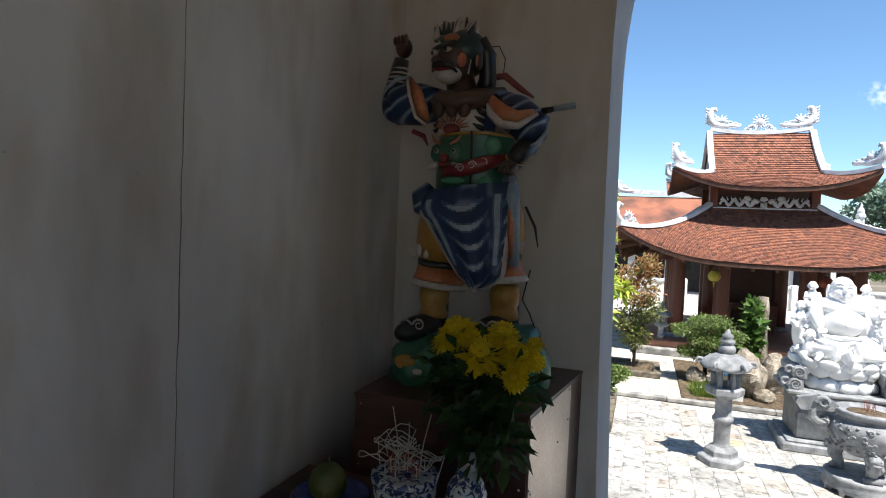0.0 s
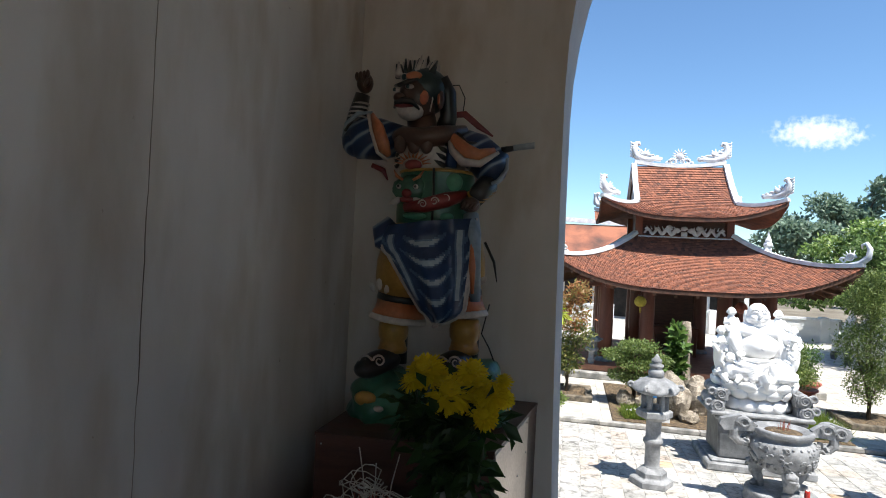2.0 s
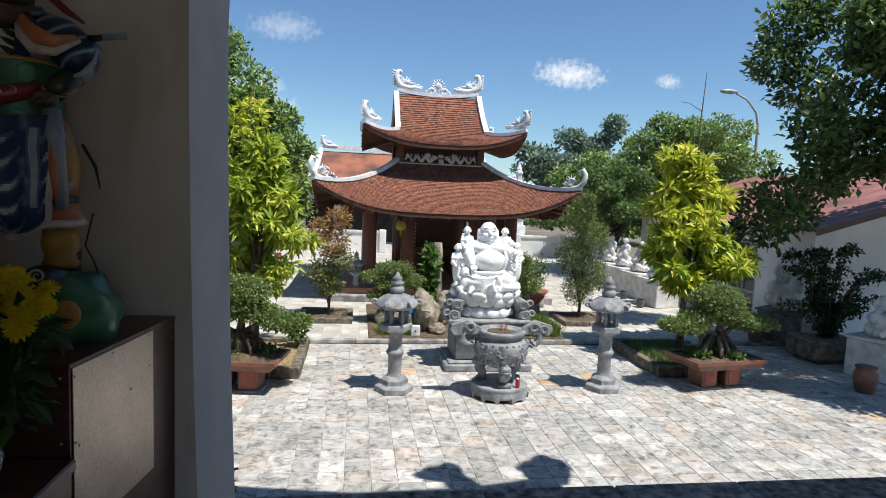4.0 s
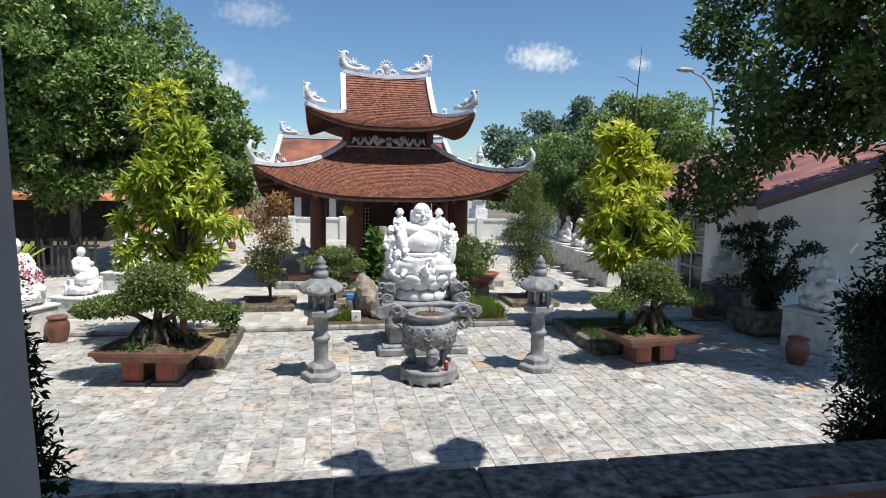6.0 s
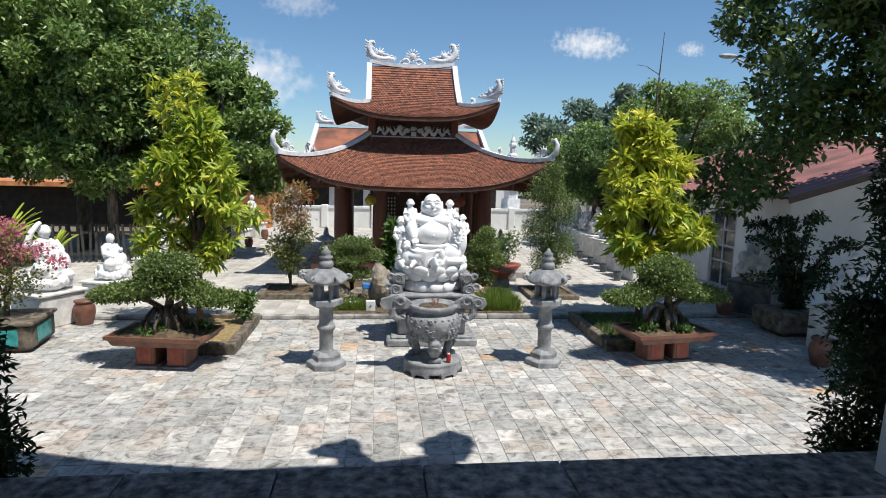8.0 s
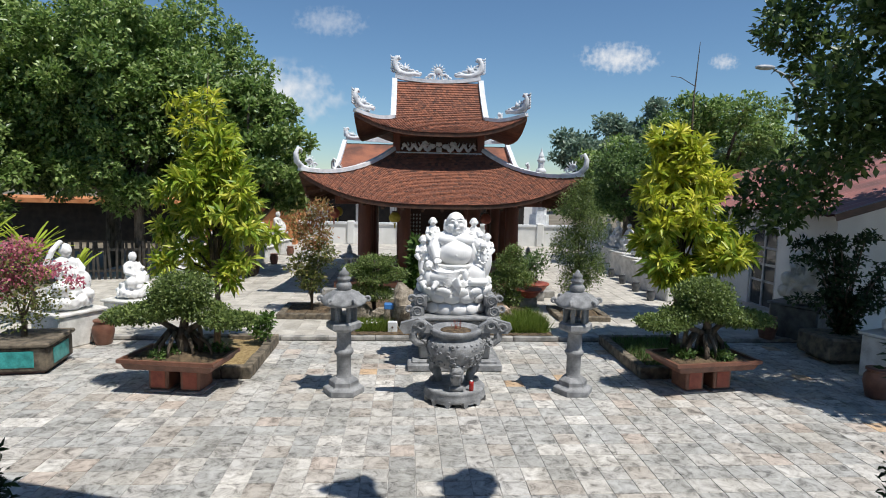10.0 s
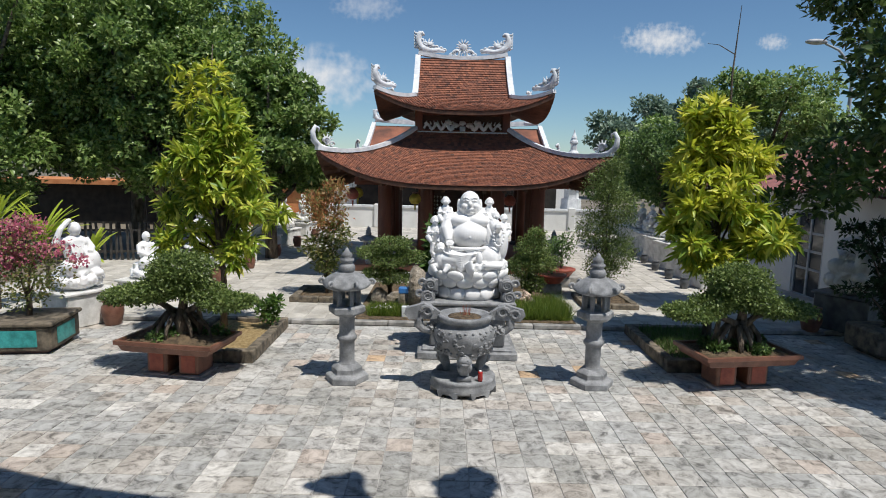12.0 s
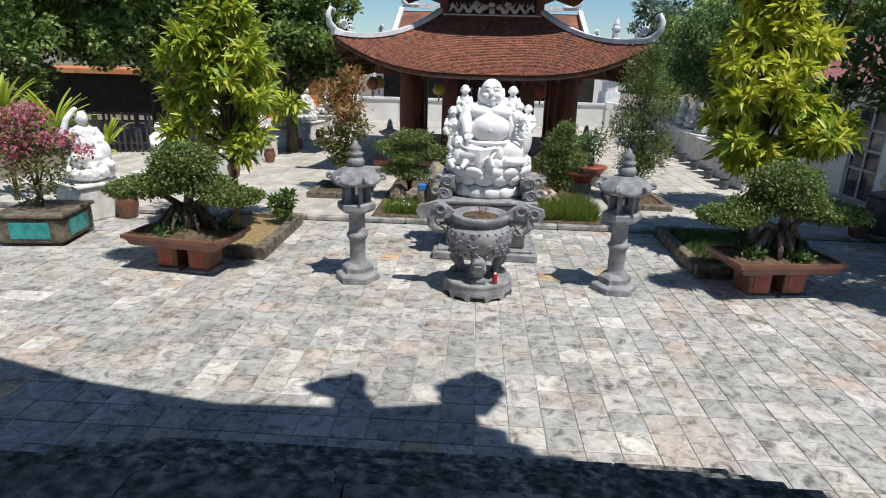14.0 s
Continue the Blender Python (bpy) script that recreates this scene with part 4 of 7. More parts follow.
for i in range(16):
    a, r = rng.uniform(0, 6.28), rng.uniform(0, 0.12)
    x, y = r * math.cos(a), r * math.sin(a)
    st.tube([(x, y, 1.05), (x + rng.uniform(-0.02, 0.02), y, 1.05 + rng.uniform(0.06, 0.17))], 0.0025, 5)
part("incense_stick", st, POTRED, urn, "burnt red incense sticks")
can = thing("candle_jar", "small red candle jar standing on the urn base", "candle", (0.16, -0.30, 0.225))
part("jar", Shape().lathe([(0.028, 0), (0.036, 0.03), (0.034, 0.12), (0.03, 0.14)], 14), surface("red_glass", (0.3, 0.01, 0.01), (0.42, 0.03, 0.02), rough=0.2, bump=0), can, "", True)
part("candle", Shape().lathe([(0.02, 0.1), (0.02, 0.15)], 10), MARBLE, can)

# marble statue on its stone pedestal
BX, BY = 0.05, 1.85
ped = thing("statue_pedestal", "stepped dark grey stone pedestal with scrolled shoulders", "pedestal", (BX, BY, 0))
part("foot_slab", Shape().box(-0.82, -0.62, 0, 0.82, 0.62, 0.13, bevel=0.02).box(-0.74, -0.55, 0.13, 0.74, 0.55, 0.17, bevel=0.015), GREYSTONE, ped)
part("die", Shape().box(-0.62, -0.44, 0.17, 0.62, 0.44, 0.80, bevel=0.03), DARKSTONE, ped, "polished dark stone block")
part("cornice", Shape().box(-0.7, -0.5, 0.8, 0.7, 0.5, 0.88, bevel=0.03).box(-0.78, -0.55, 0.88, 0.78, 0.55, 0.95, bevel=0.03), GREYSTONE, ped)
for sx in (-1, 1):
    s = Shape()
    for z, r, xx in ((1.03, 0.11, 0.66), (1.22, 0.105, 0.62)):
        s.tube([(xx, -0.5, z), (xx, 0.3, z)], r, 14)
        s.box(xx - 0.12, -0.46, z - r, xx - 0.02, 0.28, z + r * 0.7)
        curl(s, xx, z, r * 0.85, 1.8, 1, 0.02, -0.505)
        curl(s, xx + 0.14, z + 0.03, r * 0.6, 1.5, -1, 0.03, -0.46)
    part("scroll", s, GREYSTONE, ped, "carved cloud scroll", at=pose(0, 0, 0) if sx > 0 else Matrix.Diagonal((-1, 1, 1, 1)))
lotus = thing("lotus_throne", "white marble lotus throne with two rows of petals", "throne", (BX, BY, 0.95))
part("core", Shape().lathe([(0.55, 0), (0.56, 0.1), (0.45, 0.22), (0.52, 0.36), (0.6, 0.46), (0.56, 0.5)], 32, sy=0.75), MARBLE, lotus, "", True)
pet = None
for row, (n, z, r, tilt) in enumerate(((13, 0.03, 0.56, 14), (13, 0.22, 0.54, -24), (13, 0.33, 0.58, -28))):
    for i in range(n):
        a = 2 * math.pi * (i + 0.5 * (row % 2)) / n
        s = Shape().ball((0, 0, 0.08), (0.152, 0.055, 0.105), seg=14, rings=9)
        o = new("petal", pet) if pet else part("petal", s, MARBLE, lotus, "", True)
        pet = o.data
        o.parent = lotus
        o.matrix_basis = pose(r * math.cos(a), 0.75 * r * math.sin(a), z, 0, 0, math.degrees(a) - 90) @ pose(0, 0, 0, tilt)
ZB = 1.45
bud = Shape()


def B(c, r, **k):
    fine = 44 if not isinstance(r, float) and max(r) > 0.12 else 16
    bud.ball(c, r, seg=fine, rings=fine * 2 // 3, **k)


def child(cx, cy, cz, k, arms=0):
    """A small seated child: cz is the height of its head; arms raised or folded."""
    B((cx, cy, cz), (0.068 * k, 0.066 * k, 0.076 * k))
    for sx in (-1, 1):
        B((cx + sx * 0.026 * k, cy - 0.055 * k, cz - 0.018 * k), 0.022 * k)
        B((cx + sx * 0.07 * k, cy, cz - 0.01 * k), (0.012 * k, 0.018 * k, 0.026 * k))
        if arms:
            bud.tube([(cx + sx * 0.08 * k, cy, cz - 0.12 * k), (cx + sx * 0.13 * k, cy - 0.03, cz - 0.06 * k), (cx + sx * 0.10 * k, cy - 0.03, cz + 0.07 * k)], [0.034 * k, 0.03 * k, 0.026 * k], 8)
        else:
            bud.tube([(cx + sx * 0.08 * k, cy, cz - 0.11 * k), (cx + sx * 0.11 * k, cy - 0.05 * k, cz - 0.2 * k), (cx + sx * 0.03 * k, cy - 0.10 * k, cz - 0.18 * k)], [0.034 * k, 0.032 * k, 0.024 * k], 8)
        bud.tube([(cx + sx * 0.05 * k, cy, cz - 0.27 * k), (cx + sx * 0.11 * k, cy - 0.1 * k, cz - 0.26 * k), (cx + sx * 0.05 * k, cy - 0.14 * k, cz - 0.33 * k)], [0.05 * k, 0.045 * k, 0.03 * k], 8)
    B((cx, cy - 0.066 * k, cz - 0.005 * k), 0.013 * k)
    B((cx, cy + 0.01, cz - 0.18 * k), (0.085 * k, 0.075 * k, 0.13 * k))


# seat of rippled rock, back mass, belly, chest
B((0, 0.02, 0.04), (0.64, 0.46, 0.10)); B((0, 0.14, 0.42), (0.52, 0.2, 0.48)); B((0, 0.0, 0.16), (0.5, 0.38, 0.17))
for i in range(15):
    a = math.pi * (1.02 + 0.96 * i / 14)
    B((0.6 * math.cos(a), 0.44 * math.sin(a), 0.05 + 0.03 * (i % 2)), (0.075, 0.055, 0.07), rough=0.5)
B((0, -0.09, 0.56), (0.315, 0.31, 0.25)); B((0, 0.03, 0.80), (0.37, 0.23, 0.15)); B((0, -0.398, 0.54), (0.018, 0.012, 0.018))
for sx in (-1, 1):
    B((sx * 0.155, -0.15, 0.785), (0.175, 0.12, 0.1)); B((sx * 0.36, 0.03, 0.72), (0.13, 0.19, 0.26)); B((sx * 0.33, -0.05, 0.5), (0.13, 0.22, 0.3))
    for i in range(7):
        bud.tube([(sx * (0.2 + 0.03 * i), -0.12 - 0.012 * i, 0.90 - 0.012 * i), (sx * (0.30 + 0.028 * i), -0.22 + 0.008 * i, 0.68), (sx * (0.31 + 0.024 * i), -0.27 + 0.01 * i, 0.40)], 0.015, 6)
# head: round laughing face, long ears, neck folds
B((0, -0.04, 1.09), (0.165, 0.165, 0.185)); B((0, -0.06, 1.0), (0.178, 0.15, 0.12)); B((0, 0.0, 0.89), (0.17, 0.15, 0.06))
for sx in (-1, 1):
    B((sx * 0.182, 0.0, 1.02), (0.028, 0.045, 0.125)); B((sx * 0.182, -0.02, 0.92), (0.03, 0.035, 0.04)); B((sx * 0.085, -0.165, 1.03), (0.062, 0.05, 0.05))
    bud.tube([(sx * 0.03, -0.203, 1.115), (sx * 0.07, -0.198, 1.13), (sx * 0.115, -0.168, 1.11)], 0.011, 6)
    bud.tube([(sx * 0.025, -0.2, 1.15), (sx * 0.07, -0.19, 1.175), (sx * 0.12, -0.155, 1.155)], 0.012, 6)
B((0, -0.212, 1.065), (0.034, 0.035, 0.036)); B((0, -0.155, 0.925), (0.075, 0.055, 0.04))
bud.tube([(-0.085, -0.19, 1.0), (-0.04, -0.207, 0.985), (0, -0.212, 0.98), (0.04, -0.207, 0.985), (0.085, -0.19, 1.0)], 0.012, 6)
bud.tube([(-0.075, -0.185, 0.985), (0, -0.205, 0.948), (0.075, -0.185, 0.985)], 0.014, 6)
# arms, hands, rosary, sack
bud.tube([(-0.33, -0.06, 0.82), (-0.39, -0.2, 0.64), (-0.34, -0.33, 0.47)], [0.11, 0.1, 0.06], 12); B((-0.32, -0.37, 0.44), (0.075, 0.05, 0.045))
bud.tube([(0.34, -0.04, 0.82), (0.44, -0.2, 0.68), (0.46, -0.3, 0.70)], [0.11, 0.1, 0.06], 12); B((0.46, -0.33, 0.72), (0.05, 0.045, 0.07))
for k in range(4):
    bud.tube([(-0.37 + 0.03 * k, -0.40, 0.45), (-0.37 + 0.03 * k, -0.42, 0.40)], 0.016, 6)
    bud.tube([(0.425 + 0.024 * k, -0.36, 0.76), (0.425 + 0.024 * k, -0.375, 0.70)], 0.014, 6)
B((0.50, -0.06, 0.42), (0.16, 0.22, 0.34)); B((-0.52, 0.02, 0.36), (0.13, 0.2, 0.34))
for i in range(16):
    a = i / 16 * 6.283
    B((0.47 + 0.085 * math.cos(a), -0.35, 0.56 + 0.16 * math.sin(a)), 0.022)
# folded leg under draped cloth, raised knee, foot
B((-0.17, -0.27, 0.17), (0.34, 0.2, 0.15), turn=(0, 0, 10)); B((0.33, -0.2, 0.2), (0.2, 0.2, 0.2)); B((0.16, -0.41, 0.2), (0.055, 0.06, 0.11)); B((0.36, -0.36, 0.08), (0.2, 0.1, 0.07))
for i in range(8):
    w, d = 0.34 - 0.028 * i, 0.05 + 0.024 * i
    bud.tube([(-0.14 - w, -0.33, 0.32), (-0.14 - 0.6 * w, -0.45, 0.32 - d), (-0.14, -0.475, 0.31 - 1.25 * d), (-0.14 + 0.55 * w, -0.45, 0.32 - d), (-0.14 + 0.8 * w, -0.36, 0.34)], 0.013, 6)
bud.tube([(-0.34, -0.24, 0.34), (-0.16, -0.37, 0.345), (0.1, -0.385, 0.345), (0.33, -0.26, 0.36)], 0.034, 8)
bud.tube([(-0.02, -0.47, 0.12), (0.02, -0.53, 0.02), (0.04, -0.52, -0.12)], [0.12, 0.1, 0.03], 10, flat=0.4)
child(-0.40, 0.0, 1.10, 1.0); child(0.33, 0.0, 1.10, 1.0); child(0.43, -0.12, 0.88, 1.0); child(-0.57, -0.08, 0.78, 1.05); child(-0.47, -0.34, 0.36, 1.15, 1); child(0.58, 0.0, 0.84, 0.9)
soften(solid("statue", bud, MARBLE, "white marble statue of a laughing seated figure with small children", "statue", (BX, BY, ZB), smooth=True), 0.008, 3)


# ---- planted beds, bonsai, trees in the court ----
def bonsai(x, y, turn, flip, seed):
    """A broad bonsai in a long clay tray on two red block feet."""
    rng = random.Random(seed)
    stand = thing("pot_stand", "pair of red-brown stone block feet under a tray", "stand", (x, y, 0), turn, "bonsai stands")
    for sx in (-0.25, 0.25):
        part("plinth", Shape().box(sx - 0.21, -0.25, 0, sx + 0.21, 0.25, 0.035, bevel=0.008), STEPSTONE, stand)
        part("block", Shape().box(sx - 0.16, -0.2, 0.035, sx + 0.16, 0.2, 0.38, bevel=0.02), POTCLAY, stand)
        part("panel", Shape().box(sx - 0.11, -0.21, 0.07, sx + 0.11, -0.203, 0.33, bevel=0.003), POTRED, stand, "red moulded panel")
    tray = thing("bonsai_tray", "long brown clay bonsai tray with a flared rim", "planter", (x, y, 0.38), turn, "bonsai trays")
    s = Shape()
    prof = [(0.62, 0.36, 0), (0.66, 0.39, 0.02), (0.70, 0.42, 0.1), (0.75, 0.45, 0.115), (0.75, 0.45, 0.17), (0.70, 0.40, 0.17), (0.68, 0.39, 0.13)]
    vs, fs = [], []
    for a, b, z in prof:
        vs += [(-a, -b, z), (a, -b, z), (a, b, z), (-a, b, z)]
    for j in range(len(prof) - 1):
        for i in range(4):
            n = (i + 1) % 4
            fs.append((j * 4 + i, j * 4 + n, j * 4 + 4 + n, j * 4 + 4 + i))
    fs += [(3, 2, 1, 0), (24, 25, 26, 27)]
    s.add(vs, fs)
    part("tray", s, POTCLAY, tray)
    so = Shape()
    nx, ny = 24, 12
    vs, fs = [], []
    for j in range(ny + 1):
        for i in range(nx + 1):
            px, py = -0.67 + 1.34 * i / nx, -0.38 + 0.76 * j / ny
            q = max(0, 1 - (px / 0.7) ** 2) * max(0, 1 - (py / 0.4) ** 2)
            vs.append((px, py, 0.13 + 0.1 * q + 0.02 * noise.noise(Vector((px * 9, py * 9, seed)))))
    for j in range(ny):
        for i in range(nx):
            a = j * (nx + 1) + i
            fs.append((a, a + 1, a + nx + 2, a + nx + 1))
    so.add(vs, fs)
    part("soil", so, SOIL, tray, "dark soil with roots", True)
    tree = thing("bonsai_tree", "old bonsai with spreading clipped foliage pads", "bonsai", (x, y, 0.55), turn, "bonsai trees")
    limbs = []
    for i in range(14):
        a = rng.uniform(0, 6.28)
        r = rng.uniform(0.1, 0.5)
        limbs.append(([(r * 1.1 * math.cos(a), 0.3 * math.sin(a), -0.02), (r * math.cos(a), 0.26 * math.sin(a), 0.16), (r * 0.5 * math.cos(a), 0.1 * math.sin(a), 0.36)], 0.018, 0.035))
    limbs += [([(0.05, 0, 0.3), (-0.25 * flip, -0.02, 0.48), (-0.6 * flip, -0.05, 0.56)], 0.06, 0.025), ([(0.05, 0, 0.32), (0.35 * flip, 0.02, 0.5), (0.8 * flip, 0, 0.55)], 0.06, 0.02), ([(0.05, 0, 0.3), (0.08, 0.04, 0.65), (0.02, 0.05, 0.95)], 0.08, 0.025), ([(0.3 * flip, 0.05, -0.02), (0.32 * flip, 0.03, 0.3), (0.3 * flip, 0, 0.52)], 0.045, 0.03)]
    part("trunk", branchy(([(0, 0, -0.05), (0.06, 0.02, 0.12), (0.02, 0.0, 0.26), (0.07, 0.02, 0.42)], 0.13, 0.08), limbs), BARK, tree, "gnarled trunk and roots", True)
    pads = [(0.02 * flip, 0.05, 0.98, 0.46, 0.4, 0.26), (-0.05 * flip, 0, 0.8, 0.42, 0.4, 0.18), (-0.62 * flip, -0.02, 0.6, 0.45, 0.38, 0.13), (-0.9 * flip, -0.05, 0.56, 0.25, 0.28, 0.1), (-0.25 * flip, -0.1, 0.68, 0.35, 0.36, 0.12), (0.72 * flip, 0.02, 0.55, 0.36, 0.34, 0.12), (0.98 * flip, 0.02, 0.57, 0.22, 0.24, 0.09), (0.35 * flip, 0.1, 0.66, 0.35, 0.34, 0.14)]
    leaf_part("crown", leaves(pads, 22000, 0.048, seed, 0.55, 0.6), LEAF_BONSAI, tree, "dense small-leaved clipped foliage")
    und = [(rng.uniform(-0.5, 0.5), rng.uniform(-0.28, 0.28), 0.02, 0.15, 0.12, 0.09) for _ in range(8)]
    leaf_part("undergrowth", leaves(und, 1300 if flip > 0 else 2600, 0.07, seed + 3, 0.2, 0.5), LEAF_MID, tree, "low weeds in the tray")
    return tree


bonsai(-4.25, 0.45, -9, 1, 11)
bonsai(4.0, 0.45, 9, -1, 12)


def bed(x0, y0, x1, y1, h, z0, top, label, inner=0.16):
    t = thing("planting_bed", label, "planter", ((x0 + x1) / 2, (y0 + y1) / 2, z0), 0, "planting beds")
    hx, hy = (x1 - x0) / 2, (y1 - y0) / 2
    n = 0
    for sx, sy, L, rot in ((0, -1, 2 * hx, 0), (0, 1, 2 * hx, 0), (-1, 0, 2 * hy - 2 * inner, 90), (1, 0, 2 * hy - 2 * inner, 90)):
        k = max(1, round(L / 0.55))
        for i in range(k):
            w = L / k
            s = Shape().box(-w / 2 + 0.006, -inner / 2, 0, w / 2 - 0.006, inner / 2, h + random.uniform(-0.012, 0.01), bevel=0.014)
            cx = (-L / 2 + w * (i + 0.5))
            px, py = (cx, sy * (hy - inner / 2)) if rot == 0 else (sx * (hx - inner / 2), cx)
            part("edging_stone", s, BEDKERB, t, at=pose(px, py, 0, 0, 0, rot + random.uniform(-0.6, 0.6)))
    vs, fs, q = [], [], 14
    for j in range(q + 1):
        for i in range(q + 1):
            px, py = -hx + inner + (2 * hx - 2 * inner) * i / q, -hy + inner + (2 * hy - 2 * inner) * j / q
            vs.append((px, py, h * 0.72 + 0.05 * noise.noise(Vector((px * 3 + x0, py * 3, 1)))))
    for j in range(q):
        for i in range(q):
            a = j * (q + 1) + i
            fs.append((a, a + 1, a + q + 2, a + q + 1))
    part("soil", Shape().add(vs, fs), top, t, "dry litter-covered soil", True)
    return t


bed(-4.75, 0.85, -3.30, 3.0, 0.2, 0, STRAW, "long stone-edged bed with straw-coloured litter")
bed(3.15, 0.85, 4.75, 3.05, 0.2, 0, SOIL, "long stone-edged bed with dark soil and weeds")


def tree(name, label, at, trunk, limbs, clumps, count, size, mat, seed, category="tree", narrow=0.42, shell=0.5, droop=0.0, turn=0.0, whorl=0, group="", jitter=0.35):
    t = thing(name, label, category, at, turn, group)
    part("trunk", branchy(trunk, limbs), BARK, t, "", True)
    leaf_part("crown", leaves(clumps, count, size, seed, shell, narrow, droop, jitter, whorl), mat, t)
    return t


def spread(cx, cy, cz, rx, ry, rz, n, k, seed):
    """n uneven clumps of about k times the crown's size, filling an ellipsoid crown."""
    rng = random.Random(seed)
    out = []
    while len(out) < n:
        p = Vector((rng.uniform(-1, 1), rng.uniform(-1, 1), rng.uniform(-1, 1)))
        if 0.35 < p.length < 1:
            s = k * rng.uniform(0.6, 1.25)
            out.append((cx + p.x * rx, cy + p.y * ry, cz + p.z * rz, s * rx, s * ry, s * rz * 0.85))
    return out


def limbs_to(clumps, z0, r, top, seed, n):
    rng = random.Random(seed)
    out = []
    for c in rng.sample(clumps, min(n, len(clumps))):
        z = z0 + rng.uniform(0, 0.5) * (c[2] - z0)
        m = Vector((c[0] * 0.5 + rng.uniform(-0.1, 0.1), c[1] * 0.5, (z + c[2]) / 2 + 0.1))
        out.append(([(top[0] * 0.5, top[1] * 0.5, z), tuple(m), c[:3]], r * rng.uniform(0.35, 0.6), r * 0.12))
    return out


# lime-leaved trees in the beds
def sprays(base, top, wide, n, seed):
    """Small tufts on short shoots round a leader, widest at a third of the height, uneven."""
    r = random.Random(seed)
    out = []
    for i in range(n):
        q = r.random() ** 0.85
        z = base + (top - base) * q
        w = wide * (0.62 + 0.38 * math.sin(math.pi * min(1, q * 1.35))) * (1 - 0.55 * q ** 2.2)
        a, d = r.uniform(0, 6.283), w * r.uniform(0.35, 1.08)
        k = r.uniform(0.13, 0.24)
        out.append((d * math.cos(a), 0.85 * d * math.sin(a), z, k, k, k * 0.7))
    return out


cl = sprays(1.35, 3.9, 1.1, 74, 71)
tree("lime_leaf_tree", "young tree with glossy lime-green drooping leaves in a bed", (-4.25, 2.2, 0.15), ([(0, 0, 0), (0.03, 0, 0.8), (0, 0, 1.7), (-0.05, 0, 3.6)], 0.07, 0.02), limbs_to(cl, 1.0, 0.05, (0, 0), 3, 26), cl, 6800, 0.23, LEAF_LIME, 21, narrow=0.25, shell=0.1, droop=0.35, whorl=7, jitter=0.5)
cl2 = [(-0.35, 0, 4.05, 0.4, 0.4, 0.38), (-0.05, 0, 4.35, 0.3, 0.3, 0.35), (-0.6, 0, 4.5, 0.22, 0.2, 0.2)]
tree("thin_top_shoot", "sparse yellowing shoots rising from a lime-leaved tree", (-4.25, 2.2, 0.15), ([(-0.05, 0, 3.4), (-0.1, 0, 4.2), (-0.05, 0, 4.9)], 0.025, 0.006), [([(-0.1, 0, 3.8), (-0.5, 0, 4.4)], 0.012, 0.004)], cl2, 300, 0.2, LEAF_YELLOW, 22, "shoots", narrow=0.25, shell=0.2, droop=0.3, whorl=6)
cl = [(x + 0.05 - 0.12 * (z - 2.5), y, z, a, b, c) for x, y, z, a, b, c in sprays(1.35, 4.05, 1.18, 82, 72)]
t = tree("lime_leaf_tree", "young tree with yellow-green drooping leaves and a bare leader", (4.4, 2.3, 0.15), ([(0, 0, 0), (0.0, 0, 0.8), (0.05, 0, 1.7), (0.1, 0, 3.6)], 0.085, 0.025), limbs_to(cl, 1.0, 0.05, (0, 0), 4, 26), cl, 6400, 0.24, LEAF_YELLOW, 23, narrow=0.25, shell=0.1, droop=0.35, whorl=7, jitter=0.5)
leaf_part("crown", leaves([c for c in cl if c[2] < 2.5], 2000, 0.27, 24, 0.1, 0.26, 0.4, 0.5, 7), LEAF_LIME, t, "greener lower leaves")
tw = Shape().tube([(0.1, 0, 3.5), (0.06, 0, 4.6), (0.12, 0, 5.75)], [0.025, 0.018, 0.005], 6).tube([(0.08, 0, 4.95), (-0.2, 0, 5.1), (-0.4, 0, 5.12)], [0.009, 0.006, 0.004], 5)
part("bare_leader", tw, BARK, t, "bare leafless leader")


# ---- garden before the pavilion ----
def rock(x, y, z, r, seed, mat=ROCK, label="weathered layered garden rock"):
    s = Shape().ball((0, 0, r[2] * 0.8), r, seg=18, rings=12)
    v = []
    for p in s.v:
        p = Vector(p)
        q = p * (1 + 0.28 * noise.noise(p * 3.1 + Vector((seed, 0, 0))) + 0.12 * noise.noise(p * 9 + Vector((0, seed, 0))))
        q.z = max(0, round(q.z / 0.09) * 0.045 + q.z * 0.5)
        v.append(tuple(q))
    s.v = v
    return solid("garden_rock", s, mat, label, "rock", (x, y, z), seed * 37, "garden rocks")


rng = random.Random(8)
for x, y, r in ((-0.80, 4.2, (0.42, 0.3, 0.46)), (-1.3, 4.5, (0.25, 0.22, 0.22)), (-0.2, 4.7, (0.35, 0.3, 0.42)), (0.35, 4.9, (0.4, 0.3, 0.45)), (0.9, 4.6, (0.25, 0.25, 0.24)), (-0.55, 3.95, (0.42, 0.2, 0.12)), (0.75, 3.9, (0.3, 0.2, 0.14)), (1.35, 4.75, (0.22, 0.2, 0.2)), (-1.75, 4.8, (0.2, 0.2, 0.2)), (-1.05, 3.75, (0.12, 0.1, 0.1)), (1.5, 4.3, (0.15, 0.12, 0.18))):
    rock(x, y, BACK, r, rng.random() * 10)
sh_ = Shape()
for i in range(12):
    a = rng.uniform(0, 6.28)
    sh_.ball((0.12 * math.cos(a), 0.1 * math.sin(a), 0.3 + rng.uniform(0, 0.12)), (0.08, 0.03, 0.05), turn=(rng.uniform(0, 180), rng.uniform(0, 180), 0), seg=8, rings=5, rough=0.6)
sh_.lathe([(0.16, 0), (0.14, 0.2), (0.1, 0.32)], 10)
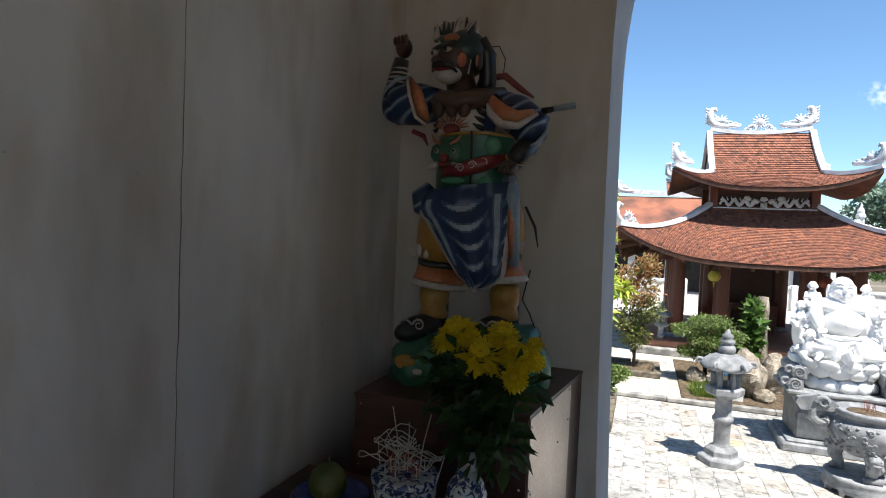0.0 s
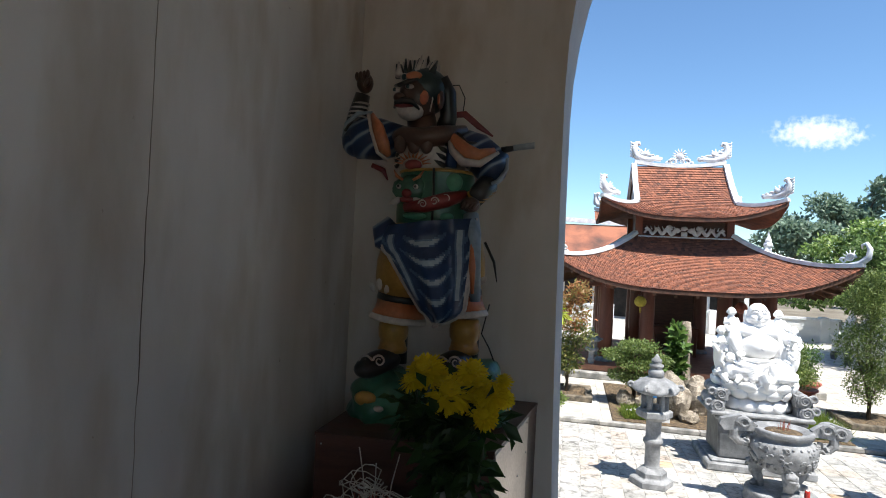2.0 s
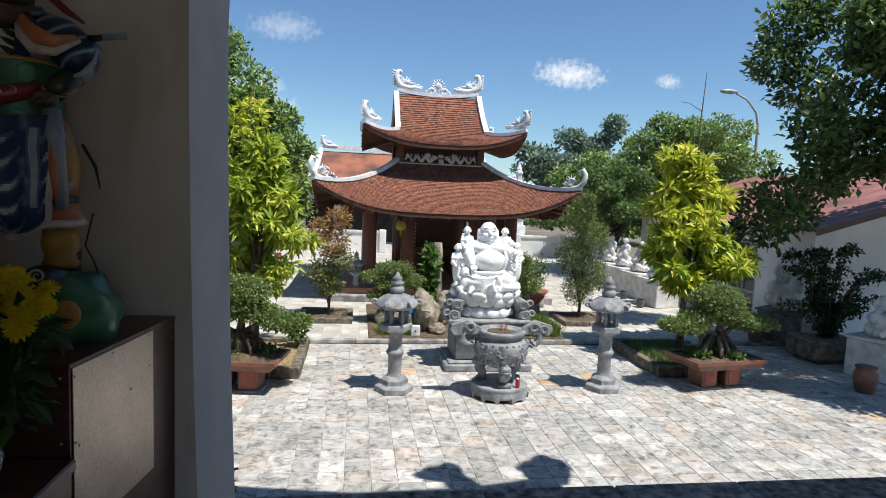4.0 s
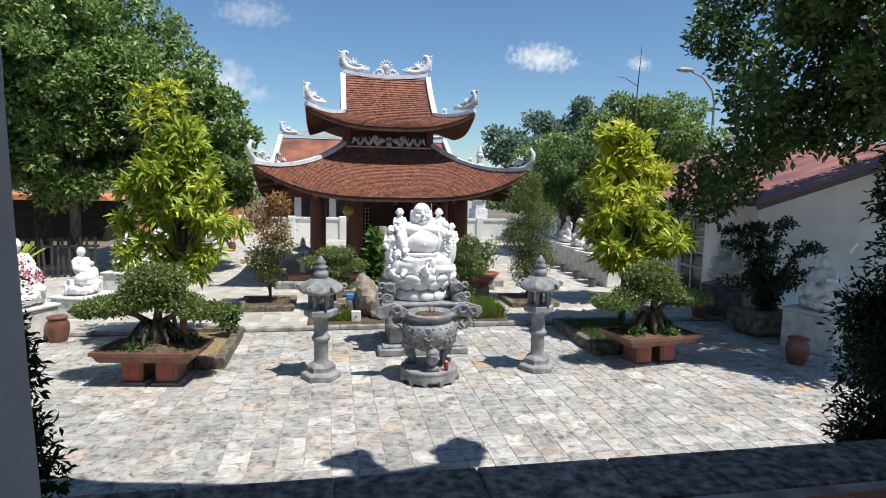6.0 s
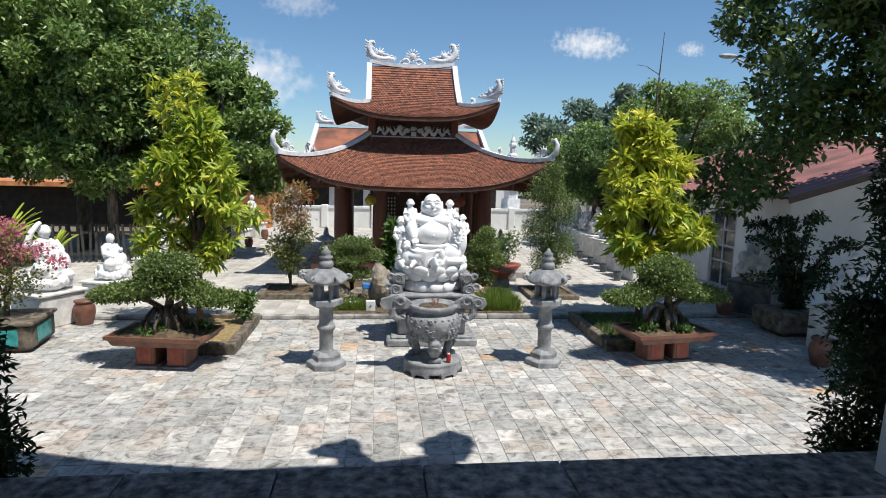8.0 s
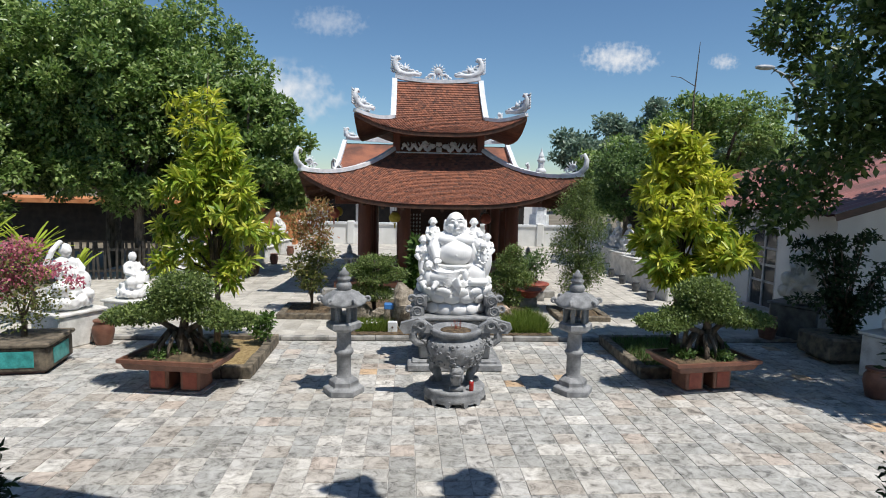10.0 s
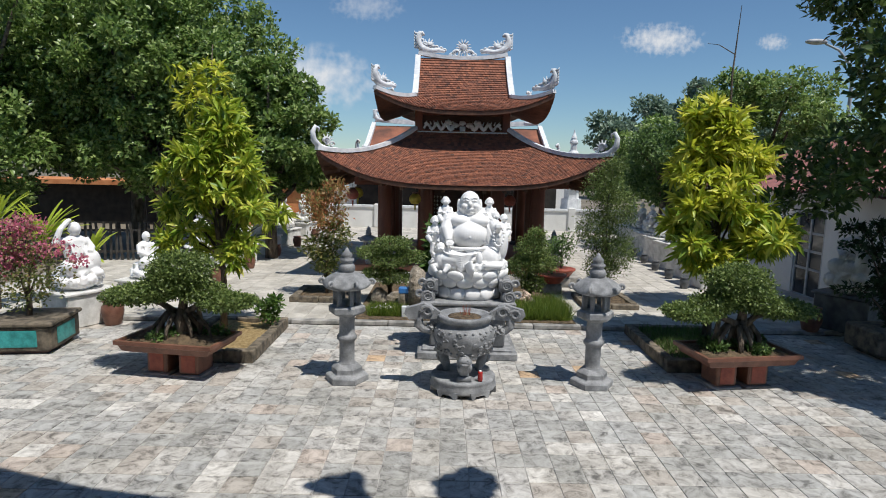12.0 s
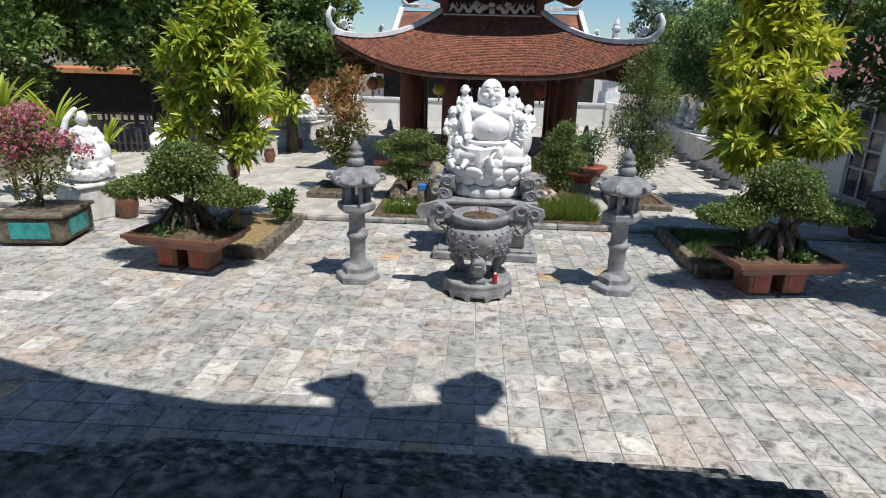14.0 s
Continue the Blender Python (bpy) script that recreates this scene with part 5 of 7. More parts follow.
solid("coral_stone", sh_, surface("pale_coral", (0.5, 0.36, 0.27), (0.68, 0.55, 0.44), scale=9), "pale pinkish coral stone heap among the grass", "stone", (1.33, 4.28, BACK))
bk = thing("bucket", "small bright blue plastic tub on the rocks", "bucket", (-1.17, 4.12, BACK + 0.4))
part("tub", Shape().box(-0.11, -0.08, 0, 0.11, 0.08, 0.13, bevel=0.02), surface("blue_plastic", (0.03, 0.16, 0.45), (0.05, 0.22, 0.55), rough=0.35, bump=0), bk)
solid("tub_rest", Shape().lathe([(0.15, 0), (0.13, 0.25), (0.1, 0.4)], 9), ROCK, "short stone post under a blue tub", "stone", (-1.17, 4.12, BACK))
eb = thing("utility_box", "small pale grey utility box at the bed edge", "box", (-1.08, 3.62, BACK))
part("body", Shape().box(-0.1, -0.06, 0, 0.1, 0.06, 0.24, bevel=0.01), LIME, eb)
part("dial", Shape().tube([(0, -0.062, 0.13), (0, -0.068, 0.13)], 0.02, 10), WOODDARK, eb)


def grass_patch(name, label, x0, y0, x1, y1, z, n, h, seed, mat=GRASS):
    r = np.random.default_rng(seed)
    p = np.stack([r.uniform(x0, x1, n), r.uniform(y0, y1, n), np.full(n, z)], 1)
    way = r.normal(size=(n, 3)) * 0.45 + np.array([0, 0, 1.0])
    way /= np.linalg.norm(way, axis=1)[:, None]
    side = np.cross(way, r.normal(size=(n, 3)))
    side /= np.linalg.norm(side, axis=1)[:, None]
    hh = (h * (0.5 + r.random(n)))[:, None]
    v = np.stack([p - side * 0.009, p + side * 0.009, p + way * hh], 1).reshape(-1, 3)
    f = np.arange(n * 3).reshape(-1, 3)
    me = bpy.data.meshes.new(name)
    me.from_pydata(v.tolist(), [], f.tolist())
    me.materials.append(mat)
    return tagged(new(name, me), label, "grass", kind="stuff")


grass_patch("grass", "bright green grass clump by the pedestal", 1.15, 3.55, 2.2, 4.7, BACK, 9000, 0.3, 3)
grass_patch("grass", "low green ground cover by the kerb", -1.85, 3.6, -1.15, 4.15, BACK, 4000, 0.2, 4)
grass_patch("weeds", "low weeds growing in the dark bed", 3.35, 1.1, 4.6, 2.9, 0.14, 2500, 0.12, 6, LEAF_MID)
fl = thing("ground_flowers", "small white flowers in the ground cover", "flowers", (-1.5, 3.8, BACK))
tagged(leaf_part("white_blossom", leaves([(0, 0, 0.16, 0.3, 0.15, 0.05)], 60, 0.035, 9, 0.2, 0.9), MARBLE, fl), kind="stuff")
solid("garden_soil", Shape().box(-2.1, KERB_Y + 0.17, BACK - 0.004, 2.3, 7.1, BACK + 0.03, bevel=0.02), SOIL, "dark garden soil around the rocks", "soil", kind="structure")


def shrub(at, pads, n, size, mat, seed, label, name="shrub", trunk_r=0.05, narrow=0.5, shell=0.45, limbs=6, group=""):
    cl = pads
    return tree(name, label, at, ([(0, 0, -0.02), (0.02, 0.01, cl[0][2] * 0.5), (cl[0][0] * 0.5, cl[0][1] * 0.5, cl[0][2])], trunk_r, trunk_r * 0.5), limbs_to(cl, 0.15, trunk_r, (0, 0), seed, limbs), cl, n, size, mat, seed, "shrub", narrow, shell, group=group)


shrub((-1.55, 5.0, BACK), [(0.05, 0, 1.32, 0.45, 0.4, 0.16), (-0.4, 0, 1.12, 0.36, 0.34, 0.14), (0.45, 0, 1.05, 0.34, 0.34, 0.14), (0, -0.15, 0.95, 0.42, 0.36, 0.13), (0.1, -0.1, 0.6, 0.42, 0.36, 0.15), (-0.35, -0.1, 0.68, 0.26, 0.26, 0.11)], 9000, 0.055, LEAF_BONSAI, 31, "cloud-pruned dark green shrub beside the statue")
shrub((1.62, 5.1, BACK), [(0, 0, 1.25, 0.38, 0.35, 0.3), (0.2, 0, 0.95, 0.4, 0.36, 0.24), (-0.2, 0, 0.85, 0.35, 0.34, 0.24), (0.1, 0, 1.55, 0.22, 0.22, 0.2), (0.05, 0, 0.5, 0.3, 0.3, 0.2)], 8000, 0.055, LEAF_BONSAI, 32, "cloud-pruned dark green shrub beside the statue")
shrub((-0.62, 5.6, BACK), [(0, 0, 0.7, 0.18, 0.2, 0.4), (0.05, 0, 1.2, 0.14, 0.16, 0.35), (0.05, 0, 1.6, 0.1, 0.12, 0.25)], 500, 0.24, LEAF_LIGHT, 33, "climbing vine with broad bright leaves on a rock post", "vine", 0.04, 0.5, 0.2, 2)
solid("rock_post", Shape().lathe([(0.16, 0), (0.13, 0.6), (0.10, 1.2), (0.12, 1.6), (0.09, 1.9)], 12, wave=0.14, lobes=5), ROCK, "tall brown weathered rock post behind the statue", "rock", (-0.35, 5.8, BACK), smooth=True)
# slender trees either side of the garden, each in a low bed
bed(-3.75, 4.75, -2.45, 6.1, 0.12, BACK, SOIL, "low stone-edged bed round a slender tree")
cl = [(0, 0, 0.75, 0.36, 0.32, 0.3), (-0.2, 0, 1.1, 0.36, 0.3, 0.3), (0.25, 0, 1.35, 0.36, 0.3, 0.34)]
t = shrub((-3.05, 5.4, BACK + 0.08), cl, 1700, 0.1, LEAF_OLIVE, 34, "slender small tree with olive and rust-coloured leaves", "small_tree", 0.04, 0.4, 0.25)
leaf_part("crown", leaves([(0.05, 0, 1.75, 0.45, 0.35, 0.35), (-0.25, 0, 2.1, 0.34, 0.3, 0.3), (0.2, 0, 2.35, 0.3, 0.25, 0.3)], 1500, 0.1, 35, 0.25), LEAF_RUSTY, t, "rusty upper leaves")
bed(2.75, 4.7, 4.0, 6.0, 0.12, BACK, SOIL, "low stone-edged bed round a feathery tree")
cl = [(-0.1, 0, 0.75, 0.4, 0.35, 0.45), (0.25, 0, 1.1, 0.45, 0.38, 0.5), (-0.3, 0, 1.6, 0.45, 0.38, 0.5), (0.2, 0, 2.1, 0.5, 0.4, 0.5), (-0.15, 0, 2.6, 0.42, 0.36, 0.45), (0.05, 0, 3.0, 0.28, 0.25, 0.3)]
shrub((3.4, 5.5, BACK + 0.08), cl, 12000, 0.07, LEAF_BONSAI, 36, "feathery upright dark green tree in a low bed", "small_tree", 0.05, 0.3, 0.25, 10)
stone_lantern(-2.40, 8.0, BACK, 0.72)
stone_lantern(2.66, 8.0, BACK, 0.72)


def clay_pot(x, y, z, k, mat=POTCLAY, label="brown glazed clay pot on the paving", name="clay_pot"):
    t = thing(name, label, "pot", (x, y, z), 0, "clay pots")
    part("body", Shape().lathe([(0.13 * k, 0), (0.15 * k, 0.03 * k), (0.2 * k, 0.25 * k), (0.19 * k, 0.36 * k), (0.15 * k, 0.42 * k), (0.16 * k, 0.45 * k), (0.13 * k, 0.455 * k)], 24), mat, t, "", True)
    part("rim", Shape().lathe([(0.155 * k, 0.44 * k), (0.175 * k, 0.45 * k), (0.175 * k, 0.48 * k), (0.14 * k, 0.485 * k)], 24), mat, t, "", True)
    return t


# potted shrubs by the right of the pavilion
for x, y, k, sd in ((2.35, 6.4, 0.9, 41), (2.75, 7.3, 0.9, 42)):
    p = thing("bonsai_bowl", "round brown clay bowl with a sparse shrub", "pot", (x, y, BACK + 0.25), 0, "shrub bowls")
    part("bowl", Shape().lathe([(0.2, 0), (0.24, 0.02), (0.34, 0.16), (0.38, 0.18), (0.38, 0.22), (0.33, 0.22)], 26), POTRED, p, "", True)
    part("soil", Shape().lathe([(0.33, 0.2), (0.02, 0.22)], 20), SOIL, p)
    solid("bowl_block", Shape().box(-0.22, -0.22, 0, 0.22, 0.22, 0.25, bevel=0.02), STEPSTONE, "stone block under a shrub bowl", "block", (x, y, BACK))
    shrub((x, y, BACK + 0.46), [(0, 0, 0.45, 0.36, 0.3, 0.3), (0.15, 0, 0.75, 0.25, 0.25, 0.25), (-0.2, 0, 0.65, 0.22, 0.2, 0.2)], 500, 0.08, LEAF_MID, sd, "sparse bonsai shrub in a clay bowl", "potted_shrub", 0.03, 0.5, 0.2, 6)

# ---- seated marble figures along both sides ----
def figure(seed, raised=False):
    r = random.Random(seed)
    s = Shape()
    s.ball((0, 0, 0.16), (0.4, 0.34, 0.17), rough=0.3).ball((0, -0.1, 0.28), (0.36, 0.24, 0.14))
    s.ball((0, 0.04, 0.6), (0.22, 0.18, 0.32)).ball((0, 0.04, 0.78), (0.26, 0.16, 0.14))
    s.ball((0, -0.01, 1.05), (0.115, 0.125, 0.15)).ball((0, 0.02, 0.93), (0.07, 0.07, 0.1)).ball((0, -0.12, 1.03), (0.025, 0.03, 0.035)).ball((0.11, 0.02, 1.04), (0.02, 0.035, 0.06)).ball((-0.11, 0.02, 1.04), (0.02, 0.035, 0.06))
    s.ball((0.24, -0.18, 0.36), (0.16, 0.14, 0.24)).ball((-0.24, -0.18, 0.3), (0.18, 0.16, 0.16)).ball((0.24, -0.3, 0.12), (0.13, 0.16, 0.1))
    if raised:
        s.tube([(-0.22, 0.04, 0.82), (-0.42, -0.02, 0.78), (-0.32, -0.06, 1.06), (-0.16, -0.04, 1.22)], [0.085, 0.075, 0.06, 0.05], 10).ball((-0.13, -0.04, 1.23), (0.06, 0.05, 0.05))
    else:
        s.tube([(-0.22, 0.04, 0.82), (-0.3, -0.04, 0.6), (-0.14, -0.24, 0.5)], [0.085, 0.075, 0.055], 10)
    s.tube([(0.22, 0.04, 0.82), (0.31, -0.06, 0.62), (0.16, -0.24, 0.52 + r.uniform(0, 0.2))], [0.085, 0.075, 0.055], 10)
    for i in range(6):
        s.tube([(-0.18 + 0.07 * i, -0.1, 0.8), (-0.15 + 0.06 * i, -0.16, 0.55), (-0.2 + 0.08 * i, -0.3, 0.32)], 0.015, 6)
    for i in range(14):
        a = i / 14 * 6.28
        s.ball((0.42 * math.cos(a), 0.36 * math.sin(a), -0.08 + 0.1 * r.random()), (0.1, 0.1, 0.12), rough=0.6, seg=9, rings=6)
    s.ball((0, 0, -0.06), (0.44, 0.38, 0.2), rough=0.3)
    return s


def seated(x, y, z, turn, h, seed, mat=MARBLE, k=1.0, raised=False, w=0.5, d=0.42, pmat=OLDMARBLE):
    p = thing("plinth", "veined pale marble block plinth under a seated figure", "plinth", (x, y, z), turn, "statue plinths")
    part("block", Shape().box(-w, -d, 0, w, d, h, bevel=0.025), pmat, p)
    part("cap", Shape().box(-w - 0.04, -d - 0.04, h, w + 0.04, d + 0.04, h + 0.05, bevel=0.012), pmat, p)
    s = figure(seed, raised)
    low = min(q[2] for q in s.v)
    s.v = [(a * k, b * k, max(0.0, (c - low) * k - 0.05)) for a, b, c in s.v]
    st = solid("seated_statue", s, mat, "white marble statue of a seated robed monk", "statue", (x, y, z + h + 0.05), turn, "seated statues", smooth=True)
    soften(st, 0.02, 1)


seated(-7.3, 3.0, 0, 62, 0.62, 51, raised=True, k=0.9, w=0.46)
seated(-6.95, 4.95, BACK, 70, 0.4, 52, k=0.74, w=0.46, d=0.4)
for i, (x, y) in enumerate(((-6.75, 7.4), (-6.6, 9.6), (-6.5, 12.0), (-6.4, 14.4), (-6.3, 17.0))):
    seated(x, y, BACK, 75, 0.55, 60 + i, OLDMARBLE, 0.85)
    clay_pot(x + 0.65, y - 0.7, BACK, 0.8)
for i, (x, y) in enumerate(((6.75, 7.7), (6.87, 9.1), (6.98, 10.5), (7.1, 11.9), (7.2, 13.3), (7.3, 14.7), (7.4, 16.1))):
    seated(x, y, BACK, -80, 0.8, 70 + i, OLDMARBLE, 0.72)
    clay_pot(x - 0.72, y - 0.4, BACK, 0.62, DARKSTONE, "small dark brown pot at the foot of a plinth")
seated(7.75, 3.45, BACK, -60, 0.7, 80, OLDMARBLE, 1.0, pmat=DARKSTONE)
clay_pot(6.9, 3.3, BACK, 1.0)
seated(7.75, 0.75, 0, -70, 0.75, 81, OLDMARBLE, 0.75)
clay_pot(6.62, -0.02, 0, 1.0, POTCLAY, "brown glazed pot with a row of pale studs")
clay_pot(-6.62, 2.92, 0, 1.0)

# bougainvillea in a teal-panelled planter
bp = thing("square_planter", "square stone planter with teal glazed panels", "planter", (-7.15, 1.5, 0), 8)
part("foot", Shape().box(-0.42, -0.42, 0, 0.42, 0.42, 0.06, bevel=0.01), WOODDARK, bp)
part("body", Shape().box(-0.5, -0.5, 0.06, 0.5, 0.5, 0.46, bevel=0.03), BEDKERB, bp)
part("rim", Shape().box(-0.54, -0.54, 0.46, 0.54, 0.54, 0.53, bevel=0.02), BEDKERB, bp)
for k in range(4):
    part("panel", Shape().box(-0.3, -0.512, 0.13, 0.3, -0.503, 0.4, bevel=0.003), TEAL, bp, "teal glazed panel", at=pose(0, 0, 0, 0, 0, 90 * k))
t = shrub((-7.2, 1.5, 0.5), [(0, 0, 0.5, 0.5, 0.45, 0.4), (-0.3, 0, 0.9, 0.45, 0.4, 0.4), (0.3, 0, 0.8, 0.45, 0.4, 0.4), (0, 0, 1.25, 0.45, 0.4, 0.35)], 1900, 0.06, LEAF_OLIVE, 91, "bougainvillea with pink and dull red bracts", "bougainvillea", 0.05, 0.6, 0.25, 12)
leaf_part("bract_foliage", leaves([(-0.3, 0, 1.05, 0.55, 0.45, 0.4), (0.45, 0, 1.15, 0.35, 0.25, 0.15), (0.85, 0, 0.95, 0.22, 0.15, 0.1), (0, 0, 1.5, 0.4, 0.35, 0.2)], 1900, 0.055, 92, 0.15, 0.7), LEAF_PINK, t, "bright pink bracts")


def spiky(x, y, z, n, L, seed, mat=LEAF_LIGHT, high=1.0):
    r = random.Random(seed)
    t = thing("spiky_plant", "rosette plant with long arching strap leaves", "plant", (x, y, z), 0, "spiky plants")
    part("stem", Shape().tube([(0, 0, 0), (0.03, 0, 0.5 * high), (0, 0, high)], [0.05, 0.04, 0.035], 8), BARK, t, "", True)
    leaf = None
    for i in range(n):
        a, e = r.uniform(0, 360), r.uniform(15, 80)
        s = Shape()
        vs, fs = [], []
        for j in range(7):
            q = j / 6
            w = 0.045 * math.sin(math.pi * (0.12 + 0.88 * (1 - q))) + 0.004
            px, pz = L * q, 0.0 - 0.35 * L * q * q
            vs += [(px, -w, pz + 0.01), (px, 0, pz), (px, w, pz + 0.01)]
        for j in range(6):
            fs += [(j * 3, j * 3 + 1, j * 3 + 4, j * 3 + 3), (j * 3 + 1, j * 3 + 2, j * 3 + 5, j * 3 + 4)]
        s.add(vs, fs)
        o = new("leaf", leaf) if leaf else part("leaf", s, mat, t, "", True)
        leaf = o.data
        o.parent = t
        o.matrix_basis = pose(0, 0, high - 0.15 + r.uniform(0, 0.2), 0, -e, a)
    return t


spiky(-8.75, 4.3, BACK, 30, 0.85, 1, LEAF_LIME, 1.35)
spiky(-9.3, 3.6, BACK, 30, 0.95, 2, LEAF_LIME, 1.6)
spiky(-8.3, 5.2, BACK, 24, 0.7, 3, LEAF_LIME, 0.9)
shrub((-3.5, 2.45, 0.13), [(0, 0, 0.28, 0.2, 0.18, 0.16), (0.08, 0, 0.48, 0.14, 0.14, 0.12), (-0.14, 0, 0.4, 0.12, 0.12, 0.1)], 420, 0.10, LEAF_LIGHT, 99, "small leafy shrub growing in the straw-covered bed", "shrub", 0.012, 0.5, 0.15, 3)

# ---- conical junipers beside the steps ----
for x, y, sd in ((3.15, -5.2, 95), (-4.0, -5.2, 96)):
    rr = random.Random(sd)
    cl = []
    for i in range(46):
        z = 0.95 + (3.1 if x > 0 else 1.7) * (i / 46)
        rad = 0.78 * (1 - (z - 0.9) / 3.8) ** 0.75
        a = rr.uniform(0, 6.28)
        k = 0.19 + 0.12 * (1 - i / 46)
        cl.append((rad * 0.72 * math.cos(a), rad * 0.72 * math.sin(a), z, k, k, k * 1.1))
    tree("juniper", "dense dark conical juniper beside the steps", (x, y, 0), ([(0, 0, 0), (0.02, 0, 1.5), (0, 0, 3.9)], 0.09, 0.015), limbs_to(cl, 0.3, 0.06, (0, 0), sd, 22), cl, 30000, 0.07, LEAF_JUNIPER, sd, narrow=0.35, shell=0.1, group="junipers")

# dark straggling bush by the side building
rr = random.Random(97)
cl, canes = [], []
for i in range(26):
    a, reach, high = rr.uniform(0, 6.283), rr.uniform(0.4, 1.35), rr.uniform(0.7, 2.0)
    pts = [(reach * q * math.cos(a), 0.7 * reach * q * math.sin(a), 0.05 + high * math.sin(1.9 * q) / 0.95) for q in (0, 0.25, 0.5, 0.75, 1.0)]
    canes.append((pts, 0.02, 0.006))
    for q in (1, 2, 3, 4):
        (ax, ay, az), (bx_, by_, bz) = pts[q - 1], pts[q]
        for k in (0.35, 0.85):
            cl.append((ax + (bx_ - ax) * k, ay + (by_ - ay) * k, az + (bz - az) * k, 0.13, 0.13, 0.07))
tree("bush", "straggling dark green bush with arching sprays in a stone trough", (7.6, 2.05, 0.38), ([(0, 0, -0.02), (0.02, 0, 0.3), (0, 0, 0.7)], 0.06, 0.03), canes, cl, 5200, 0.10, LEAF_JUNIPER, 98, "shrub", 0.45, 0.1)
tr = thing("stone_trough", "dark weathered stone trough holding a bush", "planter", (7.6, 2.05, 0))
part("trough", Shape().box(-0.6, -0.45, 0.08, 0.6, 0.45, 0.5, bevel=0.04), BEDKERB, tr)
part("feet", Shape().box(-0.45, -0.35, 0, 0.45, 0.35, 0.08), BEDKERB, tr)

# ---- large trees ----
def big_tree(at, crown, n_cl, k, count, size, mat, seed, label, trunk_r=0.28, name="tree", lean=(0, 0), shell=0.4, extra=()):
    cx, cy, cz, rx, ry, rz = crown
    cl = spread(cx, cy, cz, rx, ry, rz, n_cl, k, seed) + list(extra)
    z1 = cz - rz * 0.3
    tk = ([(0, 0, -0.1), (lean[0] * 0.3, lean[1] * 0.3, z1 * 0.4), (lean[0], lean[1], z1)], trunk_r, trunk_r * 0.55)
    lb = limbs_to(cl, z1 * 0.45, trunk_r, lean, seed, 14)
    return tree(name, label, at, tk, lb, cl, count, size, mat, seed, "tree", 0.55, shell)


big_tree((-11.2, 13, 0), (0.3, 0, 5.9, 5.2, 3.6, 4.3), 190, 0.125, 72000, 0.175, LEAF_TREE, 101, "large spreading dark green tree at the court's edge", 0.3, extra=[(-3.0 + 1.3 * i, -3.2 + 0.5 * (i % 2), 3.7 + 1.1 * (i % 3), 1.3, 0.9, 1.1) for i in range(6)])
big_tree((-5.9, 10.9, 0), (-0.1, 0, 4.0, 2.15, 2.0, 2.25), 110, 0.16, 27000, 0.17, LEAF_TREE, 102, "rounded dark green tree beside the pavilion", 0.22)
big_tree((-14.5, 9.5, 0), (0, 0, 5.4, 3.8, 3.0, 4.0), 120, 0.15, 34000, 0.175, LEAF_TREE, 103, "large dark green tree behind the statues", 0.3)
big_tree((-9.2, 10.5, 0), (-0.5, 0, 5.6, 2.9, 2.2, 3.2), 110, 0.15, 30000, 0.165, LEAF_TREE, 108, "dark green tree leaning over the statues", 0.2)
big_tree((12.2, 15.5, 0), (0, 0, 4.7, 3.4, 2.8, 2.5), 100, 0.17, 24000, 0.17, LEAF_TREE, 104, "broad fresh green tree behind the side building", 0.25)
big_tree((8.1, 14.0, 0), (0, 0, 3.3, 1.5, 2.9, 1.5), 50, 0.24, 13000, 0.15, LEAF_MID, 105, "rounded green tree beside the pavilion", 0.2)
big_tree((10.2, 20.5, 0), (0, 0, 3.4, 2.6, 2.3, 1.9), 34, 0.26, 11000, 0.19, LEAF_TREE, 109, "rounded fresh green tree behind the court", 0.2)
hang = [(-2.2, 4.5, 7.3, 0.8, 0.7, 0.7), (-2.6, 4.5, 6.5, 0.6, 0.6, 0.5), (-1.7, 4.5, 6.0, 0.8, 0.7, 0.6), (-1.4, 4.4, 7.9, 0.9, 0.7, 0.7), (-3.3, 2.8, 3.1, 0.35, 0.4, 0.45), (-2.5, 2.8, 4.0, 0.6, 0.6, 0.55), (-1.5, 3.0, 4.5, 0.85, 0.7, 0.6), (-1.9, 3.0, 5.2, 0.8, 0.7, 0.7), (-2.9, 2.6, 4.8, 0.6, 0.6, 0.6), (-0.5, 3.0, 4.4, 0.85, 0.7, 0.6), (0.6, 3.2, 4.9, 0.95, 0.8, 0.7), (1.8, 3.0, 5.0, 1.0, 0.8, 0.7), (3.0, 2.8, 5.2, 1.1, 0.8, 0.8),
        (-3.75, 4.0, 2.5, 0.35, 0.35, 0.4), (-3.3, 4.0, 3.1, 0.45, 0.4, 0.45), (-2.7, 4.0, 2.7, 0.4, 0.4, 0.4), (-2.6, 4.0, 3.6, 0.5, 0.45, 0.45), (-2.0, 4.0, 3.1, 0.4, 0.4, 0.35), (-1.6, 4.0, 3.8, 0.5, 0.45, 0.4), (-1.0, 4.0, 4.4, 0.5, 0.45, 0.4),
        # clumps added to shade the side building's roof and gable, mostly out of view
        (1.5, 3.5, 6.2, 1.3, 1.0, 0.9), (3.5, 3.5, 6.4, 1.4, 1.0, 1.0), (5.0, 3.0, 6.0, 1.4, 1.0, 1.0), (4.5, 2.0, 4.8, 1.2, 0.9, 0.9), (2.5, 1.5, 6.5, 1.5, 1.2, 1.0)]
big_tree((9.5, -1.0, 0), (0.0, 0.7, 6.5, 3.15, 2.8, 2.4), 80, 0.21, 56000, 0.17, LEAF_DARK, 106, "large dark tree overhanging the side building", 0.25, extra=hang)
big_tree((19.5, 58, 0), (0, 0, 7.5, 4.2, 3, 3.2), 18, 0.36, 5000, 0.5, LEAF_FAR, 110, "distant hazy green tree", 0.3)
